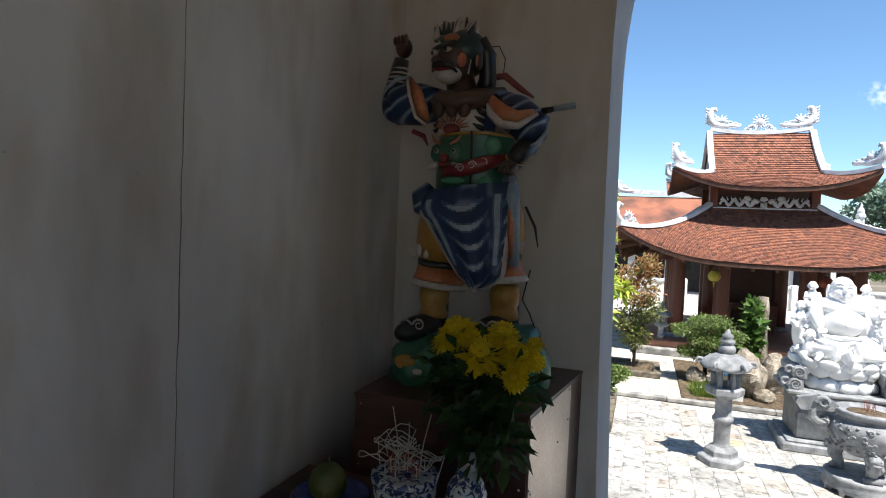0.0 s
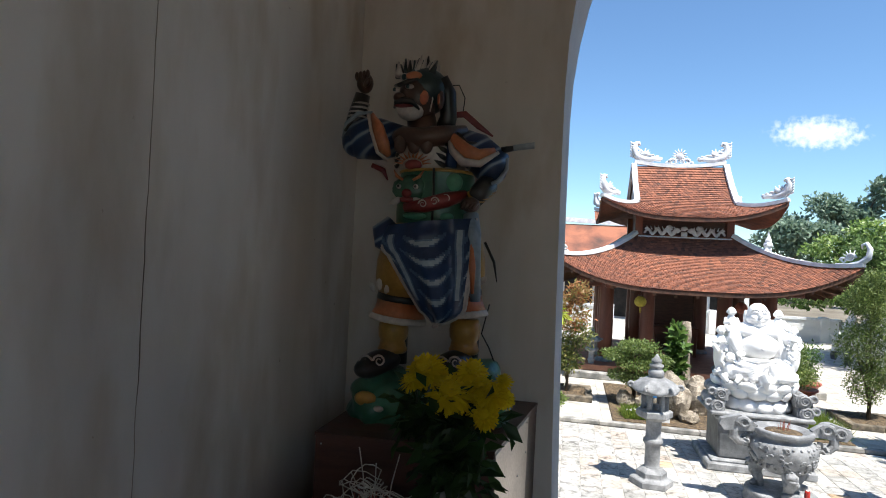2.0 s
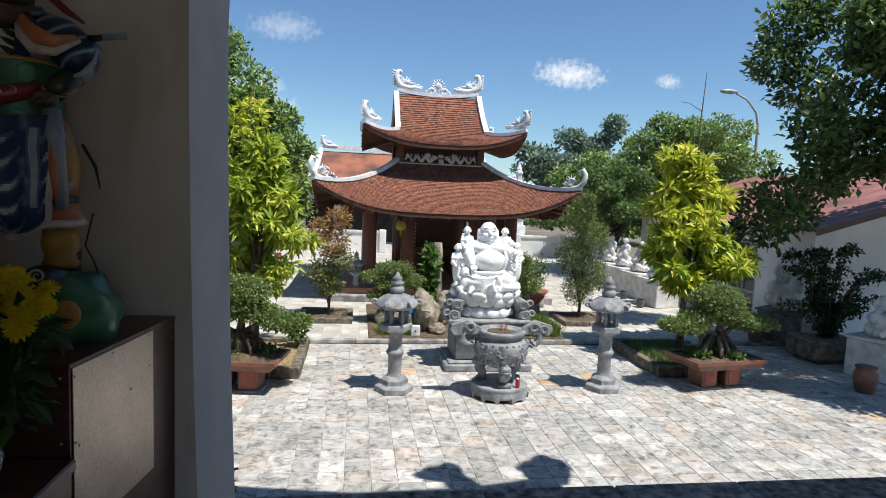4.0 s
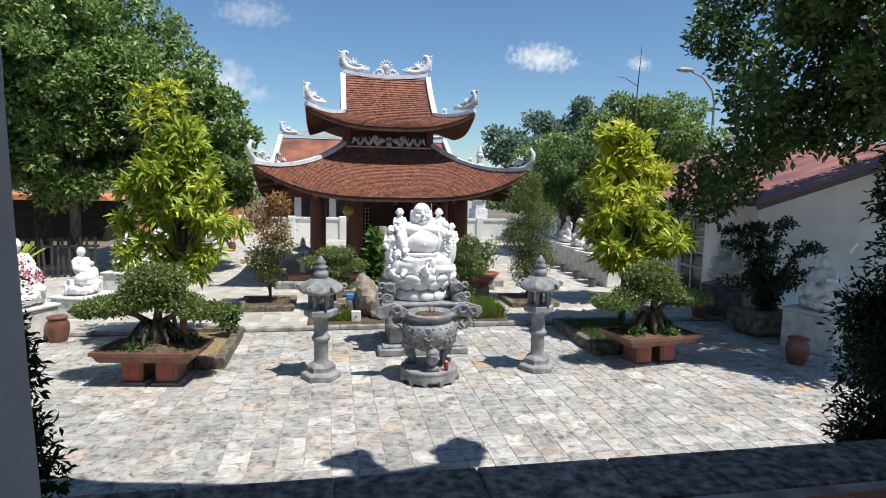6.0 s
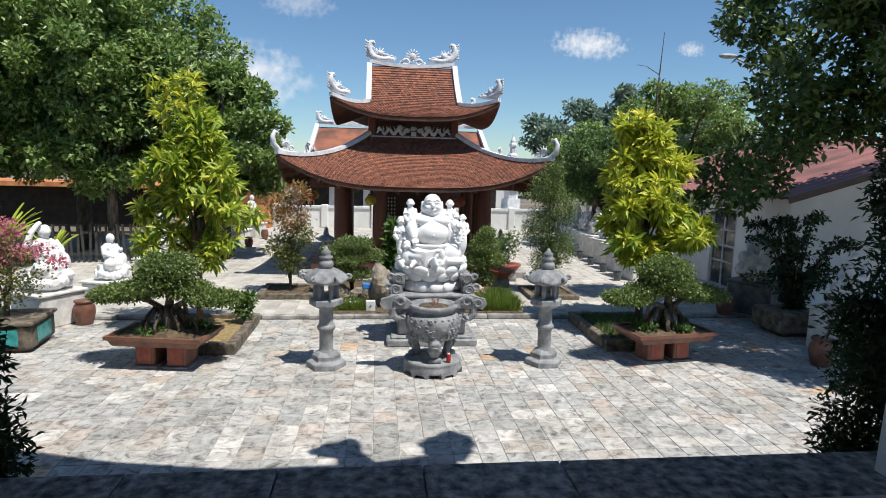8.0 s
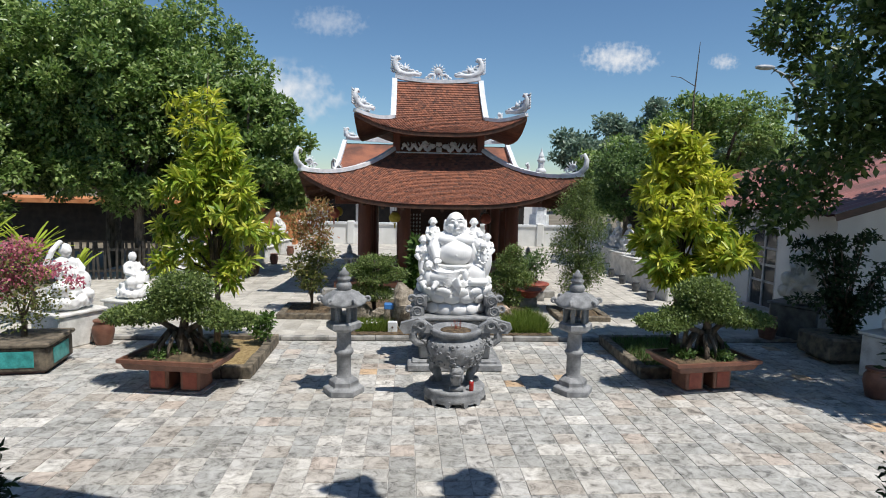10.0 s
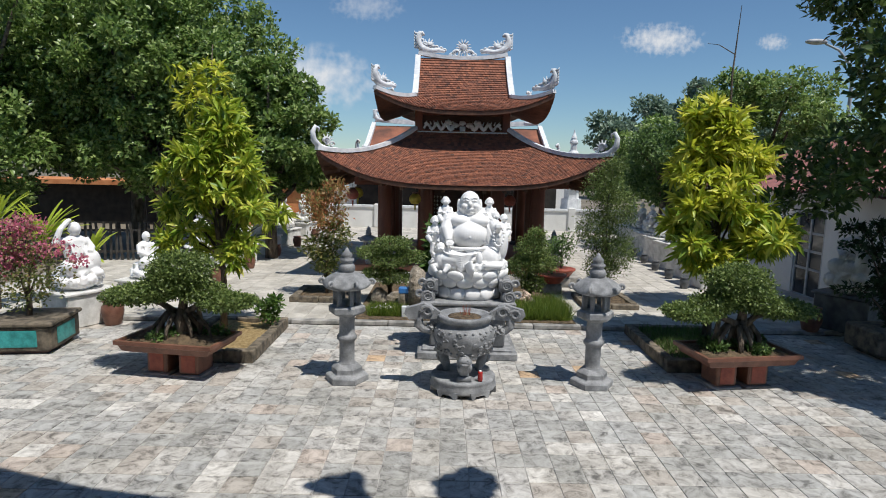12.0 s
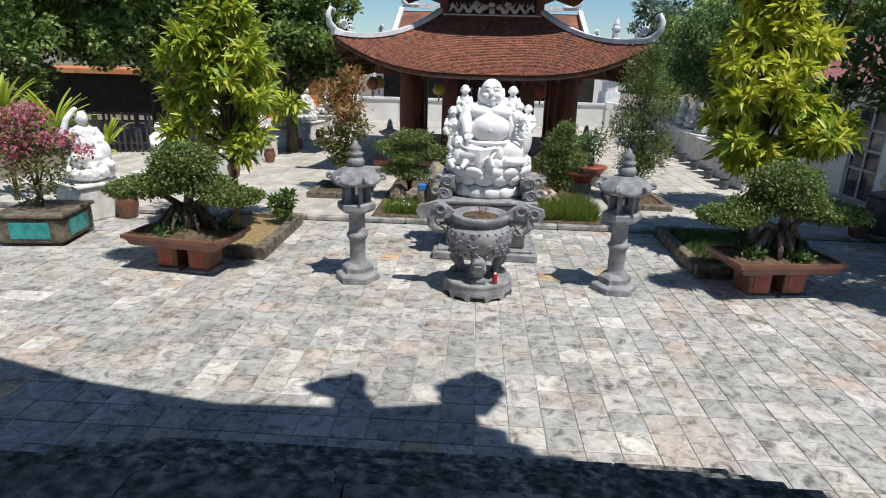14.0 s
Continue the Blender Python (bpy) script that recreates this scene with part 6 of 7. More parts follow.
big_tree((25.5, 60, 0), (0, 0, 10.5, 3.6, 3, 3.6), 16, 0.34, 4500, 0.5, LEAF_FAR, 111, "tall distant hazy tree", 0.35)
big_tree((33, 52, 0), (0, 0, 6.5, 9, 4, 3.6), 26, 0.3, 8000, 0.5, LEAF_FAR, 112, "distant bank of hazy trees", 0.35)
big_tree((-24, 30, 0), (0, 0, 5, 8, 4, 4), 26, 0.3, 9000, 0.35, LEAF_DARK, 113, "dark bank of trees behind the court", 0.35)
big_tree((15, 32, 0), (0, 0, 3.0, 7, 4, 2.2), 40, 0.22, 12000, 0.3, LEAF_TREE, 114, "bank of green trees behind the court", 0.35)

# ---- buildings round the court ----
house = thing("side_building", "single-storey white building with a red metal roof", "building", (8.75, 3.95, 0))
part("wall", Shape().box(0, 0, 0, 0.2, 2.05, 2.9).box(0, 3.25, 0, 0.2, 9.0, 2.9).box(0, 2.05, 2.25, 0.2, 3.25, 2.9), WHITEWASH, house, "white painted long wall")
part("gable_wall", Shape().prism([(0.2, 0), (6.5, 0), (6.5, 4.2), (5.2, 4.4), (0.2, 2.9)], 0, 0.2), WHITEWASH, house, "white gable wall in the shade")
part("back_wall", Shape().box(0.2, 8.8, 0, 6.5, 9.0, 3.6), WHITEWASH, house)
rf = Shape()
n = 70
vs, fs = [], []
for i in range(n + 1):
    y = -0.7 + 10.4 * i / n
    w = 0.03 if i % 2 else 0
    vs += [(-0.55, y, 2.72 + w), (5.2, y, 4.45 + w), (7.2, y, 4.0 + w)]
for i in range(n):
    fs += [(i * 3, i * 3 + 1, i * 3 + 4, i * 3 + 3), (i * 3 + 1, i * 3 + 2, i * 3 + 5, i * 3 + 4)]
k = len(vs)
vs += [(x, y, z - 0.05) for x, y, z in vs]
fs += [tuple(i + k for i in f)[::-1] for f in fs]
rf.add(vs, fs)
part("roof", rf, METALROOF, house, "corrugated faded red metal roof")
part("bargeboard", Shape().sweep([(-0.55, -0.68, 2.6), (5.2, -0.68, 4.33)], 0.04, 0.16, across=(0, 1, 0)), WOODDARK, house)
door = part("door", Shape().box(0.06, 2.07, 0.02, 0.1, 3.23, 2.24), GLASSY, house, "glazed double door")
for y in (2.07, 2.62, 3.17):
    part("stile", Shape().box(0.03, y, 0.02, 0.13, y + 0.07, 2.24), STEEL, door)
for z in (0.05, 0.75, 1.2, 1.65, 2.16):
    part("rail", Shape().box(0.035, 2.1, z, 0.125, 3.2, z + 0.06), STEEL, door)
win = part("window", Shape().box(-0.01, 4.2, 0.9, 0.03, 6.2, 2.1), GLASSY, house, "dark glazed window")
for y in (4.18, 4.85, 5.5, 6.16):
    part("frame", Shape().box(-0.04, y, 0.88, 0.0, y + 0.06, 2.12), STEEL, win)

bh = thing("main_hall", "long temple hall behind the pavilion with a red tile roof", "building", (0.4, 26, BACK))
part("wall", Shape().box(-6.5, 0.5, 0, 6.5, 6.5, 3.2), WHITEWASH, bh)
for sy in (-1, 1):
    vs, fs, m = [], [], 20
    for j in range(9):
        for i in range(m + 1):
            u, v = -1 + 2 * i / m, j / 8
            vs.append((u * (5.6 - 0.5 * v), 3.5 + sy * (4.3 - 4.3 * v), 2.9 + 2.6 * (0.6 * v + 0.4 * v * v) + 0.3 * abs(u) ** 3 * (1 - v)))
    for j in range(8):
        for i in range(m):
            a = j * (m + 1) + i
            fs.append((a, a + 1, a + m + 2, a + m + 1))
    part("roof", Shape().add(vs, fs), ROOFTILE, bh, "red clay tile roof")
part("ridge", Shape().sweep([(x, 3.5, 5.5 + 0.02 * abs(x) ** 1.5) for x in (-5.1, -4, -2, 0, 2, 4, 5.1)], 0.25, 0.28), LIME, bh, "white ridge")
for sx in (-1, 1):
    part("gable_ridge", Shape().sweep([(sx * 5.15, 3.5, 5.55), (sx * 5.3, 1.4, 4.2), (sx * 5.6, -0.8, 3.2)], 0.25, 0.2, across=(1, 0, 0)), LIME, bh, "white gable ridge")
    part("ridge_dragon", dragon(1.1), LIME, bh, "white lime dragon", True, pose(sx * 5.1, 3.4, 5.75, 0, 0, 0 if sx < 0 else 180))
# closed panels on the wall; their colour paints the shade inside the bays
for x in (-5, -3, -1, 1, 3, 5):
    part("door_bay", Shape().box(x - 0.8, 0.44, 0.1, x + 0.8, 0.5, 2.5), INTERIOR_SHADE, bh, "near-black panel standing for a shaded door bay")
lw = thing("low_wall", "low white balustrade wall behind the pavilion", "wall", (0, 21.2, BACK))
part("wall", Shape().box(-8.5, 0, 0, -1.0, 0.2, 1.0).box(1.0, 0, 0, 9, 0.2, 1.0), WHITEWASH, lw)
part("coping", Shape().box(-8.6, -0.06, 1.0, -0.95, 0.26, 1.1).box(0.95, -0.06, 1.0, 9.1, 0.26, 1.1), LIME, lw)
for x in (-8.4, -6, -3.6, -1.1, 1.1, 3.6, 6, 8.4):
    part("post", Shape().box(x - 0.18, -0.1, 0, x + 0.18, 0.3, 1.16, bevel=0.03), WHITEWASH, lw)
tw = thing("small_stupa", "small white tiered stupa behind the pavilion", "stupa", (6.1, 21.9, BACK))
for i in range(5):
    k = 0.9 - i * 0.13
    part("tier", Shape().lathe([(0.42 * k, 0), (0.42 * k, 0.45), (0.56 * k, 0.52), (0.56 * k, 0.6), (0.36 * k, 0.72)], 6), LIME, tw, at=pose(0, 0, 1.6 + i * 0.56))
part("pedestal", Shape().lathe([(0.7, 0), (0.6, 0.3), (0.5, 1.6)], 6), LIME, tw)
part("finial", Shape().lathe([(0.14, 4.5), (0.15, 4.62), (0.05, 4.85), (0.01, 5.05)], 12), LIME, tw)
og = thing("orange_house", "small orange-washed house behind the trees", "building", (-8.6, 20.5, BACK))
part("wall", Shape().box(-1.9, 0, 0, 2.4, 3, 2.4), ORANGEWALL, og)
part("roof", Shape().prism([(-2.2, 2.35), (2.7, 2.35), (0.2, 3.2)], -0.4, 3.4), METALROOF, og)
# flat sheet whose near-black colour paints the shade inside the house
part("doorway", Shape().box(-0.5, -0.02, 0, 0.5, 0.02, 1.9), INTERIOR_SHADE, og)
og = thing("orange_house", "long low orange-roofed shed behind the large tree", "building", (-17, 21, 0))
# solid block; its near-black colour paints the shade inside the shed
part("wall", Shape().box(-5, 0, 0, 5, 3, 1.9), INTERIOR_SHADE, og, "near-black shed front standing for its shaded inside")
part("roof", Shape().prism([(-5.4, 1.9), (5.4, 1.9), (5.2, 2.12), (-5.2, 2.12)], -0.6, 3.5), ORANGEWALL, og, "orange sheet roof")
# gate and rack of poles under the trees
# pole colour taken near black to stand for the shade under the trees
POLEWOOD = surface("shade_darkened_pole", (0.02, 0.018, 0.015), (0.07, 0.062, 0.052), scale=6, rough=0.9)
rack = thing("pole_fence", "dark slatted timber fence under the trees", "fence", (-11.2, 9.6, 0), 12)
sl = None
for i in range(34):
    o = new("slat", sl) if sl else part("slat", Shape().box(-0.035, -0.015, 0, 0.035, 0.015, 1.25), POLEWOOD, rack)
    sl = o.data
    o.parent = rack
    o.matrix_basis = pose(-2.6 + i * 0.16, 0, 0, random.uniform(-3, 3), random.uniform(-3, 3), 0)
for z in (0.3, 0.95):
    part("rail", Shape().box(-2.7, 0.02, z, 2.8, 0.06, z + 0.07), POLEWOOD, rack)
# street lamp beyond the roof
lamp = thing("street_lamp", "grey street lamp with a flat head beyond the roof", "street lamp", (17.0, 18, 0))
part("pole", Shape().tube([(0, 0, 0), (0, 0, 7.2), (-0.15, 0, 7.8), (-0.7, 0, 8.4), (-1.3, 0, 8.65)], [0.1, 0.07, 0.06, 0.05, 0.045], 10), STEEL, lamp, "", True)
part("head", Shape().ball((-1.7, 0, 8.72), (0.48, 0.2, 0.12)), STEEL, lamp, "", True)

# ---- clouds ----
def cloud(x, y, z, w, h, seed, dens):
    m, n, l, bsdf = node_material("cloud_vapour", 1.0)
    co, mp, gr = n.new("ShaderNodeTexCoord"), n.new("ShaderNodeMapping"), n.new("ShaderNodeTexGradient")
    gr.gradient_type = "SPHERICAL"
    mp.inputs["Scale"].default_value = (1 / w, 1, 1 / h)
    no = n.new("ShaderNodeTexNoise")
    no.inputs["Scale"].default_value, no.inputs["Detail"].default_value = 3.0 / h, 7
    l.new(co.outputs["Object"], mp.inputs[0])
    l.new(mp.outputs[0], gr.inputs[0])
    l.new(co.outputs["Object"], no.inputs["Vector"])
    a, b = n.new("ShaderNodeMath"), n.new("ShaderNodeMapRange")
    a.operation = "MULTIPLY_ADD"
    a.inputs[1].default_value = 1.5
    l.new(no.outputs["Fac"], a.inputs[0])
    l.new(gr.outputs["Fac"], a.inputs[2])
    b.inputs["From Min"].default_value, b.inputs["From Max"].default_value, b.inputs["To Max"].default_value = 0.88, 1.75, dens
    l.new(a.outputs[0], b.inputs["Value"])
    edge_fade, mul = n.new("ShaderNodeMapRange"), n.new("ShaderNodeMath")
    edge_fade.inputs["From Max"].default_value = 0.25
    l.new(gr.outputs["Fac"], edge_fade.inputs["Value"])
    mul.operation = "MULTIPLY"
    l.new(b.outputs[0], mul.inputs[0])
    l.new(edge_fade.outputs[0], mul.inputs[1])
    em, tr, mix = n.new("ShaderNodeEmission"), n.new("ShaderNodeBsdfTransparent"), n.new("ShaderNodeMixShader")
    em.inputs[0].default_value, em.inputs[1].default_value = (0.95, 0.97, 1, 1), 0.85
    l.new(mul.outputs[0], mix.inputs[0])
    l.new(tr.outputs[0], mix.inputs[1])
    l.new(em.outputs[0], mix.inputs[2])
    l.new(mix.outputs[0], n["Material Output"].inputs[0])
    s = Shape().add([(-w, 0, -h), (w, 0, -h), (w, 0, h), (-w, 0, h)], [(0, 1, 2, 3)])
    return solid("backdrop_cloud", s, m, "small white cloud in the blue sky", "cloud", (x, y, z), kind="structure")


cloud(143, 400, 90, 34, 13, 1, 0.9)
cloud(217, 400, 90, 13, 7, 2, 0.6)
cloud(-53, 400, 107, 30, 12, 3, 0.35)
cloud(-95, 400, 60, 60, 26, 4, 0.9)


# ---- niche in the hall: altar table, box, painted guardian, offerings ----
TZ = 2.36
table = thing("altar_table", "dark brown wooden altar table against the wall", "table", (-3.64, -7.14, T))
part("tabletop", Shape().box(-0.45, -0.72, TZ - T - 0.04, 0.385, -0.045, TZ - T, bevel=0.006), WOODDARK, table)
part("apron", Shape().box(-0.43, -0.69, TZ - T - 0.22, 0.37, -0.05, TZ - T - 0.04), WOODDARK, table)
for sx in (-0.39, 0.34):
    for sy in (-0.64, -0.1):
        part("leg", Shape().box(sx - 0.035, sy - 0.035, 0, sx + 0.035, sy + 0.035, TZ - T - 0.2, bevel=0.006), WOODDARK, table)
bx = thing("plinth_cabinet", "tall dark brown board cabinet with a metal side panel", "cabinet", (-3.57, -6.81, TZ))
BH = 0.29
SIDE = math.atan2(0.10, 0.73)            # the side board splays towards the wall


def board(z0, z1, e):
    q = [(-0.34 - e, -0.365 - e), (0.285 + e, -0.35 - e), (0.385 + e, 0.38), (-0.34 - e, 0.38)]
    return Shape().add([(x, y, z) for z in (z0, z1) for x, y in q], [(3, 2, 1, 0), (4, 5, 6, 7), (0, 1, 5, 4), (1, 2, 6, 5), (2, 3, 7, 6), (3, 0, 4, 7)])


part("body", board(T - TZ, BH - 0.012, 0), WOODDARK, bx)
part("lid", board(BH - 0.012, BH, 0.004), WOODDARK, bx)
flank = pose(0.286, -0.35, 0, 0, 0, -math.degrees(SIDE))
panel = part("side_panel", Shape().box(0.0, 0.012, -0.3, 0.004, 0.535, BH - 0.016, bevel=0.0015), ALUMINIUM, bx, "bare brushed metal sheet", at=flank)
nail = None
for y, z in ((0.022, 0.245), (0.022, 0.03), (0.24, 0.262), (0.5, 0.262), (0.04, 0.012), (0.36, 0.09), (0.5, 0.14), (0.7, 0.2), (0.71, 0.25)):
    o = new("nail", nail) if nail else part("nail", Shape().ball((0, 0, 0), 0.0045, seg=8, rings=5), STEEL, bx, "", True)
    nail = o.data
    o.parent = bx
    o.matrix_basis = flank @ pose(0.004 if y < 0.6 else 0.0, y, z)
for x, z in ((-0.32, 0.25), (-0.32, 0.03), (0.265, 0.25), (0.265, 0.04), (-0.05, 0.26)):
    o = new("nail", nail)
    o.parent = bx
    o.matrix_basis = pose(x, -0.362, z)


def paint(name, a, b, rough=0.32, scale=6):
    return surface(name, a, b, scale=scale, fine=50, rough=rough, bump=0.08, depth=0.004)


SKIN = paint("dark_skin_paint", (0.05, 0.028, 0.02), (0.10, 0.05, 0.032))
BLUE = paint("blue_robe_paint", (0.006, 0.018, 0.055), (0.014, 0.04, 0.11))
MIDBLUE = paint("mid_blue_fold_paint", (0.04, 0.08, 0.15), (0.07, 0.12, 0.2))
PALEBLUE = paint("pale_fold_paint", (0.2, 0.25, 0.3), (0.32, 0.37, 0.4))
ORANGE = paint("orange_trim_paint", (0.40, 0.10, 0.035), (0.50, 0.20, 0.09))
GREENP = paint("green_armour_paint", (0.012, 0.06, 0.03), (0.035, 0.12, 0.07))
REDP = paint("red_sash_paint", (0.16, 0.015, 0.018), (0.24, 0.035, 0.03))
OCHRE = paint("ochre_trouser_paint", (0.30, 0.14, 0.025), (0.42, 0.23, 0.05))
BLACKP = paint("black_paint", (0.012, 0.012, 0.012), (0.03, 0.028, 0.025))
WHITEP = paint("cream_paint", (0.42, 0.36, 0.32), (0.54, 0.48, 0.43))
HELM = paint("helmet_paint", (0.010, 0.024, 0.026), (0.025, 0.05, 0.05))
ROCKG = paint("green_rock_paint", (0.012, 0.07, 0.05), (0.06, 0.20, 0.11), 0.3, 3)
# lighter green for the spots of shine painted on the armour plates
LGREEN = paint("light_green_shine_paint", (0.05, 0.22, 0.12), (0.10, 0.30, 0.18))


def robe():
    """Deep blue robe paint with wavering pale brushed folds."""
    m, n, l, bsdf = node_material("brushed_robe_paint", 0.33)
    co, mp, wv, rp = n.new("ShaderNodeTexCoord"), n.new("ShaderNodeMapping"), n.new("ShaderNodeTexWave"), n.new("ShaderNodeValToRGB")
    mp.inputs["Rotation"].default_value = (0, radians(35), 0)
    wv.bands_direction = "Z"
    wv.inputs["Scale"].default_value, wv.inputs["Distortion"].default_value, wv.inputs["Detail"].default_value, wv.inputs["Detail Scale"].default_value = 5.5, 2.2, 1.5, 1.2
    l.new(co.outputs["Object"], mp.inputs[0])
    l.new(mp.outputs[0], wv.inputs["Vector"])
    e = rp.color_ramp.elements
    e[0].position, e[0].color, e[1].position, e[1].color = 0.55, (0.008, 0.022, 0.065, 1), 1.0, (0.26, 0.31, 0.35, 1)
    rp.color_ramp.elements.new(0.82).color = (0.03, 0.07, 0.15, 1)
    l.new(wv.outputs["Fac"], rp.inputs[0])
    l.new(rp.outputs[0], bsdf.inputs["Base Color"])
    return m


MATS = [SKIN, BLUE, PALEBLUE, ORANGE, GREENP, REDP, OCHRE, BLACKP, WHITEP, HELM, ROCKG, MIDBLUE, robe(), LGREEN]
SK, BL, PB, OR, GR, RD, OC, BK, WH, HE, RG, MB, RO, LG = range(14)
g = Shape()


def scroll(x, z, r, thick, y, mat, flip=1):
    k = len(g.m)
    curl(g, x, z, r, 1.4, flip, thick, y)
    g.m[k:] = [mat] * (len(g.m) - k)


# rocks under the feet
g.ball((-0.12, -0.05, 0.05), (0.15, 0.19, 0.135), RG, 36, 24, rough=0.22).ball((0.2, -0.03, 0.09), (0.17, 0.2, 0.15), RG, 36, 24, rough=0.22).ball((0.05, 0.04, 0.07), (0.2, 0.17, 0.1), RG, 30, 20, rough=0.2)
g.ball((-0.15, -0.225, 0.09), (0.045, 0.02, 0.03), OC, turn=(10, 0, 0)).ball((-0.1, -0.235, 0.06), (0.025, 0.015, 0.012), WH).ball((0.27, -0.2, 0.12), (0.05, 0.03, 0.05), OC)
# boots with white scrolls, shin bindings
for x, dz in ((-0.12, 0.0), (0.175, 0.02)):
    g.ball((x - 0.03, -0.09, 0.2 + dz), (0.065, 0.13, 0.05), BK, 18, 12, turn=(8, 0, -20)).tube([(x, 0, 0.19 + dz), (x, 0.01, 0.3 + dz)], [0.058, 0.056], 16, BK)
    scroll(x - 0.06, 0.215 + dz, 0.03, 0.005, -0.17, WH)
    scroll(x + 0.0, 0.225 + dz, 0.025, 0.005, -0.175, WH, -1)
    g.lathe([(0.055, 0.235), (0.062, 0.25), (0.055, 0.262), (0.052, 0.285), (0.06, 0.3), (0.062, 0.33), (0.055, 0.37)], 24, OC, pose(x, -0.01, dz))
# flared trouser hems, black band, ochre thighs
for x, lean, dz, s in ((-0.14, 6, 0.0, 1.04), (0.2, -6, 0.035, 0.92)):
    at = pose(x, -0.02, dz, 0, lean, 0)
    g.lathe([(0.06, 0.372), (0.108 * s, 0.366), (0.113 * s, 0.372), (0.104 * s, 0.392)], 40, WH, at, wave=0.035, lobes=5)
    g.lathe([(0.104 * s, 0.391), (0.094 * s, 0.412), (0.088 * s, 0.45)], 40, OR, at, wave=0.03, lobes=5)
    g.lathe([(0.091 * s, 0.448), (0.093 * s, 0.46), (0.091 * s, 0.474)], 32, BK, at)
    g.lathe([(0.09 * s, 0.473), (0.108 * s, 0.53), (0.112 * s, 0.6), (0.1 * s, 0.68), (0.08 * s, 0.74)], 32, OC, at, wave=0.03, lobes=4)
    for i in range(4):
        a = -0.5 + 0.35 * i
        g.ball((x + 0.094 * s * math.sin(a) * (1 if x < 0 else 1), -0.02 - 0.094 * s * math.cos(a), 0.5 + dz + 0.012 * (i % 2)), (0.012, 0.006, 0.024), WH, 10, 7, turn=(0, -30 + 25 * i, 0))
# apron of blue cloth, brushed folds hanging in scallops, white hem
vs, nu, nv = [], 56, 56
for j in range(nv + 1):
    q = j / nv
    xl = -0.125 - 0.03 * math.sin(math.pi * min(1, q * 3.3)) + 0.15 * max(0, q - 0.28) / 0.6 if q < 0.86 else 0.02 + 0.06 * math.sqrt((q - 0.86) / 0.14) ** 1.6
    xr = 0.212 - 0.006 * q - 0.045 * max(0, q - 0.4) if q < 0.8 else 0.189 - 0.105 * ((q - 0.8) / 0.2) ** 2.2
    half, mid = (xr - xl) / 2 + 0.002, (xr + xl) / 2
    for i in range(nu + 1):
        u = -1 + 2 * i / nu
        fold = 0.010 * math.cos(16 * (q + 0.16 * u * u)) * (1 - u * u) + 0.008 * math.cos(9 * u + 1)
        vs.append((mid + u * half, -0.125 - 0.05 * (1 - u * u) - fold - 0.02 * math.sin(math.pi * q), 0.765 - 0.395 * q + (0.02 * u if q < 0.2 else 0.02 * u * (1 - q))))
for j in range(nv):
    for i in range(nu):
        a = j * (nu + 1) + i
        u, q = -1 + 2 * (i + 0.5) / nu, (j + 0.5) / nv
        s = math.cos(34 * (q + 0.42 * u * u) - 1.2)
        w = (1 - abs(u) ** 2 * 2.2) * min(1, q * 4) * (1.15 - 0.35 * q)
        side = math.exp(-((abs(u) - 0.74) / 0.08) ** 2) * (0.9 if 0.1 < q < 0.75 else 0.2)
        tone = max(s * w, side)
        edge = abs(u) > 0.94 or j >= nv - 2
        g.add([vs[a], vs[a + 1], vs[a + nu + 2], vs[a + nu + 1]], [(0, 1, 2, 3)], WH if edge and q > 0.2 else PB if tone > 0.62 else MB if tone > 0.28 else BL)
back = [(x, y + 0.03, z) for x, y, z in vs]
g.add(back, [(j * (nu + 1) + i, (j + 1) * (nu + 1) + i, (j + 1) * (nu + 1) + i + 1, j * (nu + 1) + i + 1) for j in range(nv) for i in range(nu)], BL)
rim = [j * (nu + 1) + nu for j in range(nv + 1)] + [nv * (nu + 1) + i for i in range(nu - 1, -1, -1)] + [j * (nu + 1) for j in range(nv - 1, -1, -1)]
g.tube([(vs[i][0], vs[i][1] + 0.01, vs[i][2]) for i in rim], 0.008, 8, WH)
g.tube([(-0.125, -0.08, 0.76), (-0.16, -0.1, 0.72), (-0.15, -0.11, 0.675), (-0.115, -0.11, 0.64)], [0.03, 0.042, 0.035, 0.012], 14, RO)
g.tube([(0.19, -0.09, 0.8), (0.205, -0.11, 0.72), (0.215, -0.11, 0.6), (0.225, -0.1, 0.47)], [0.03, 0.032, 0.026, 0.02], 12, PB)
g.tube([(0.205, -0.13, 0.7), (0.212, -0.135, 0.6), (0.216, -0.125, 0.5)], [0.008, 0.014, 0.006], 8, OR)
# belly armour of two plates, beast face, red sash with white scrolls
g.lathe([(0.15, 0.745), (0.16, 0.755), (0.162, 0.8), (0.158, 0.88), (0.15, 0.96), (0.152, 0.97)], 40, GR, pose(0.03, 0, 0), sy=0.84)
for z in (0.752, 0.965):
    g.lathe([(0.163 if z < 0.9 else 0.153, z - 0.006), (0.168 if z < 0.9 else 0.158, z), (0.163 if z < 0.9 else 0.153, z + 0.006)], 40, OC, pose(0.03, 0, 0), sy=0.84)
g.tube([(0.045, -0.134, 0.97), (0.05, -0.14, 0.86), (0.05, -0.142, 0.76)], 0.005, 8, BK)
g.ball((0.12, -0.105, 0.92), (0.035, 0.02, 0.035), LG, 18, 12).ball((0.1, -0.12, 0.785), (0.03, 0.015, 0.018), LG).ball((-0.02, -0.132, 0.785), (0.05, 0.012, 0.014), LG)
g.ball((-0.05, -0.118, 0.89), (0.07, 0.028, 0.055), GR, 22, 14, rough=0.2)
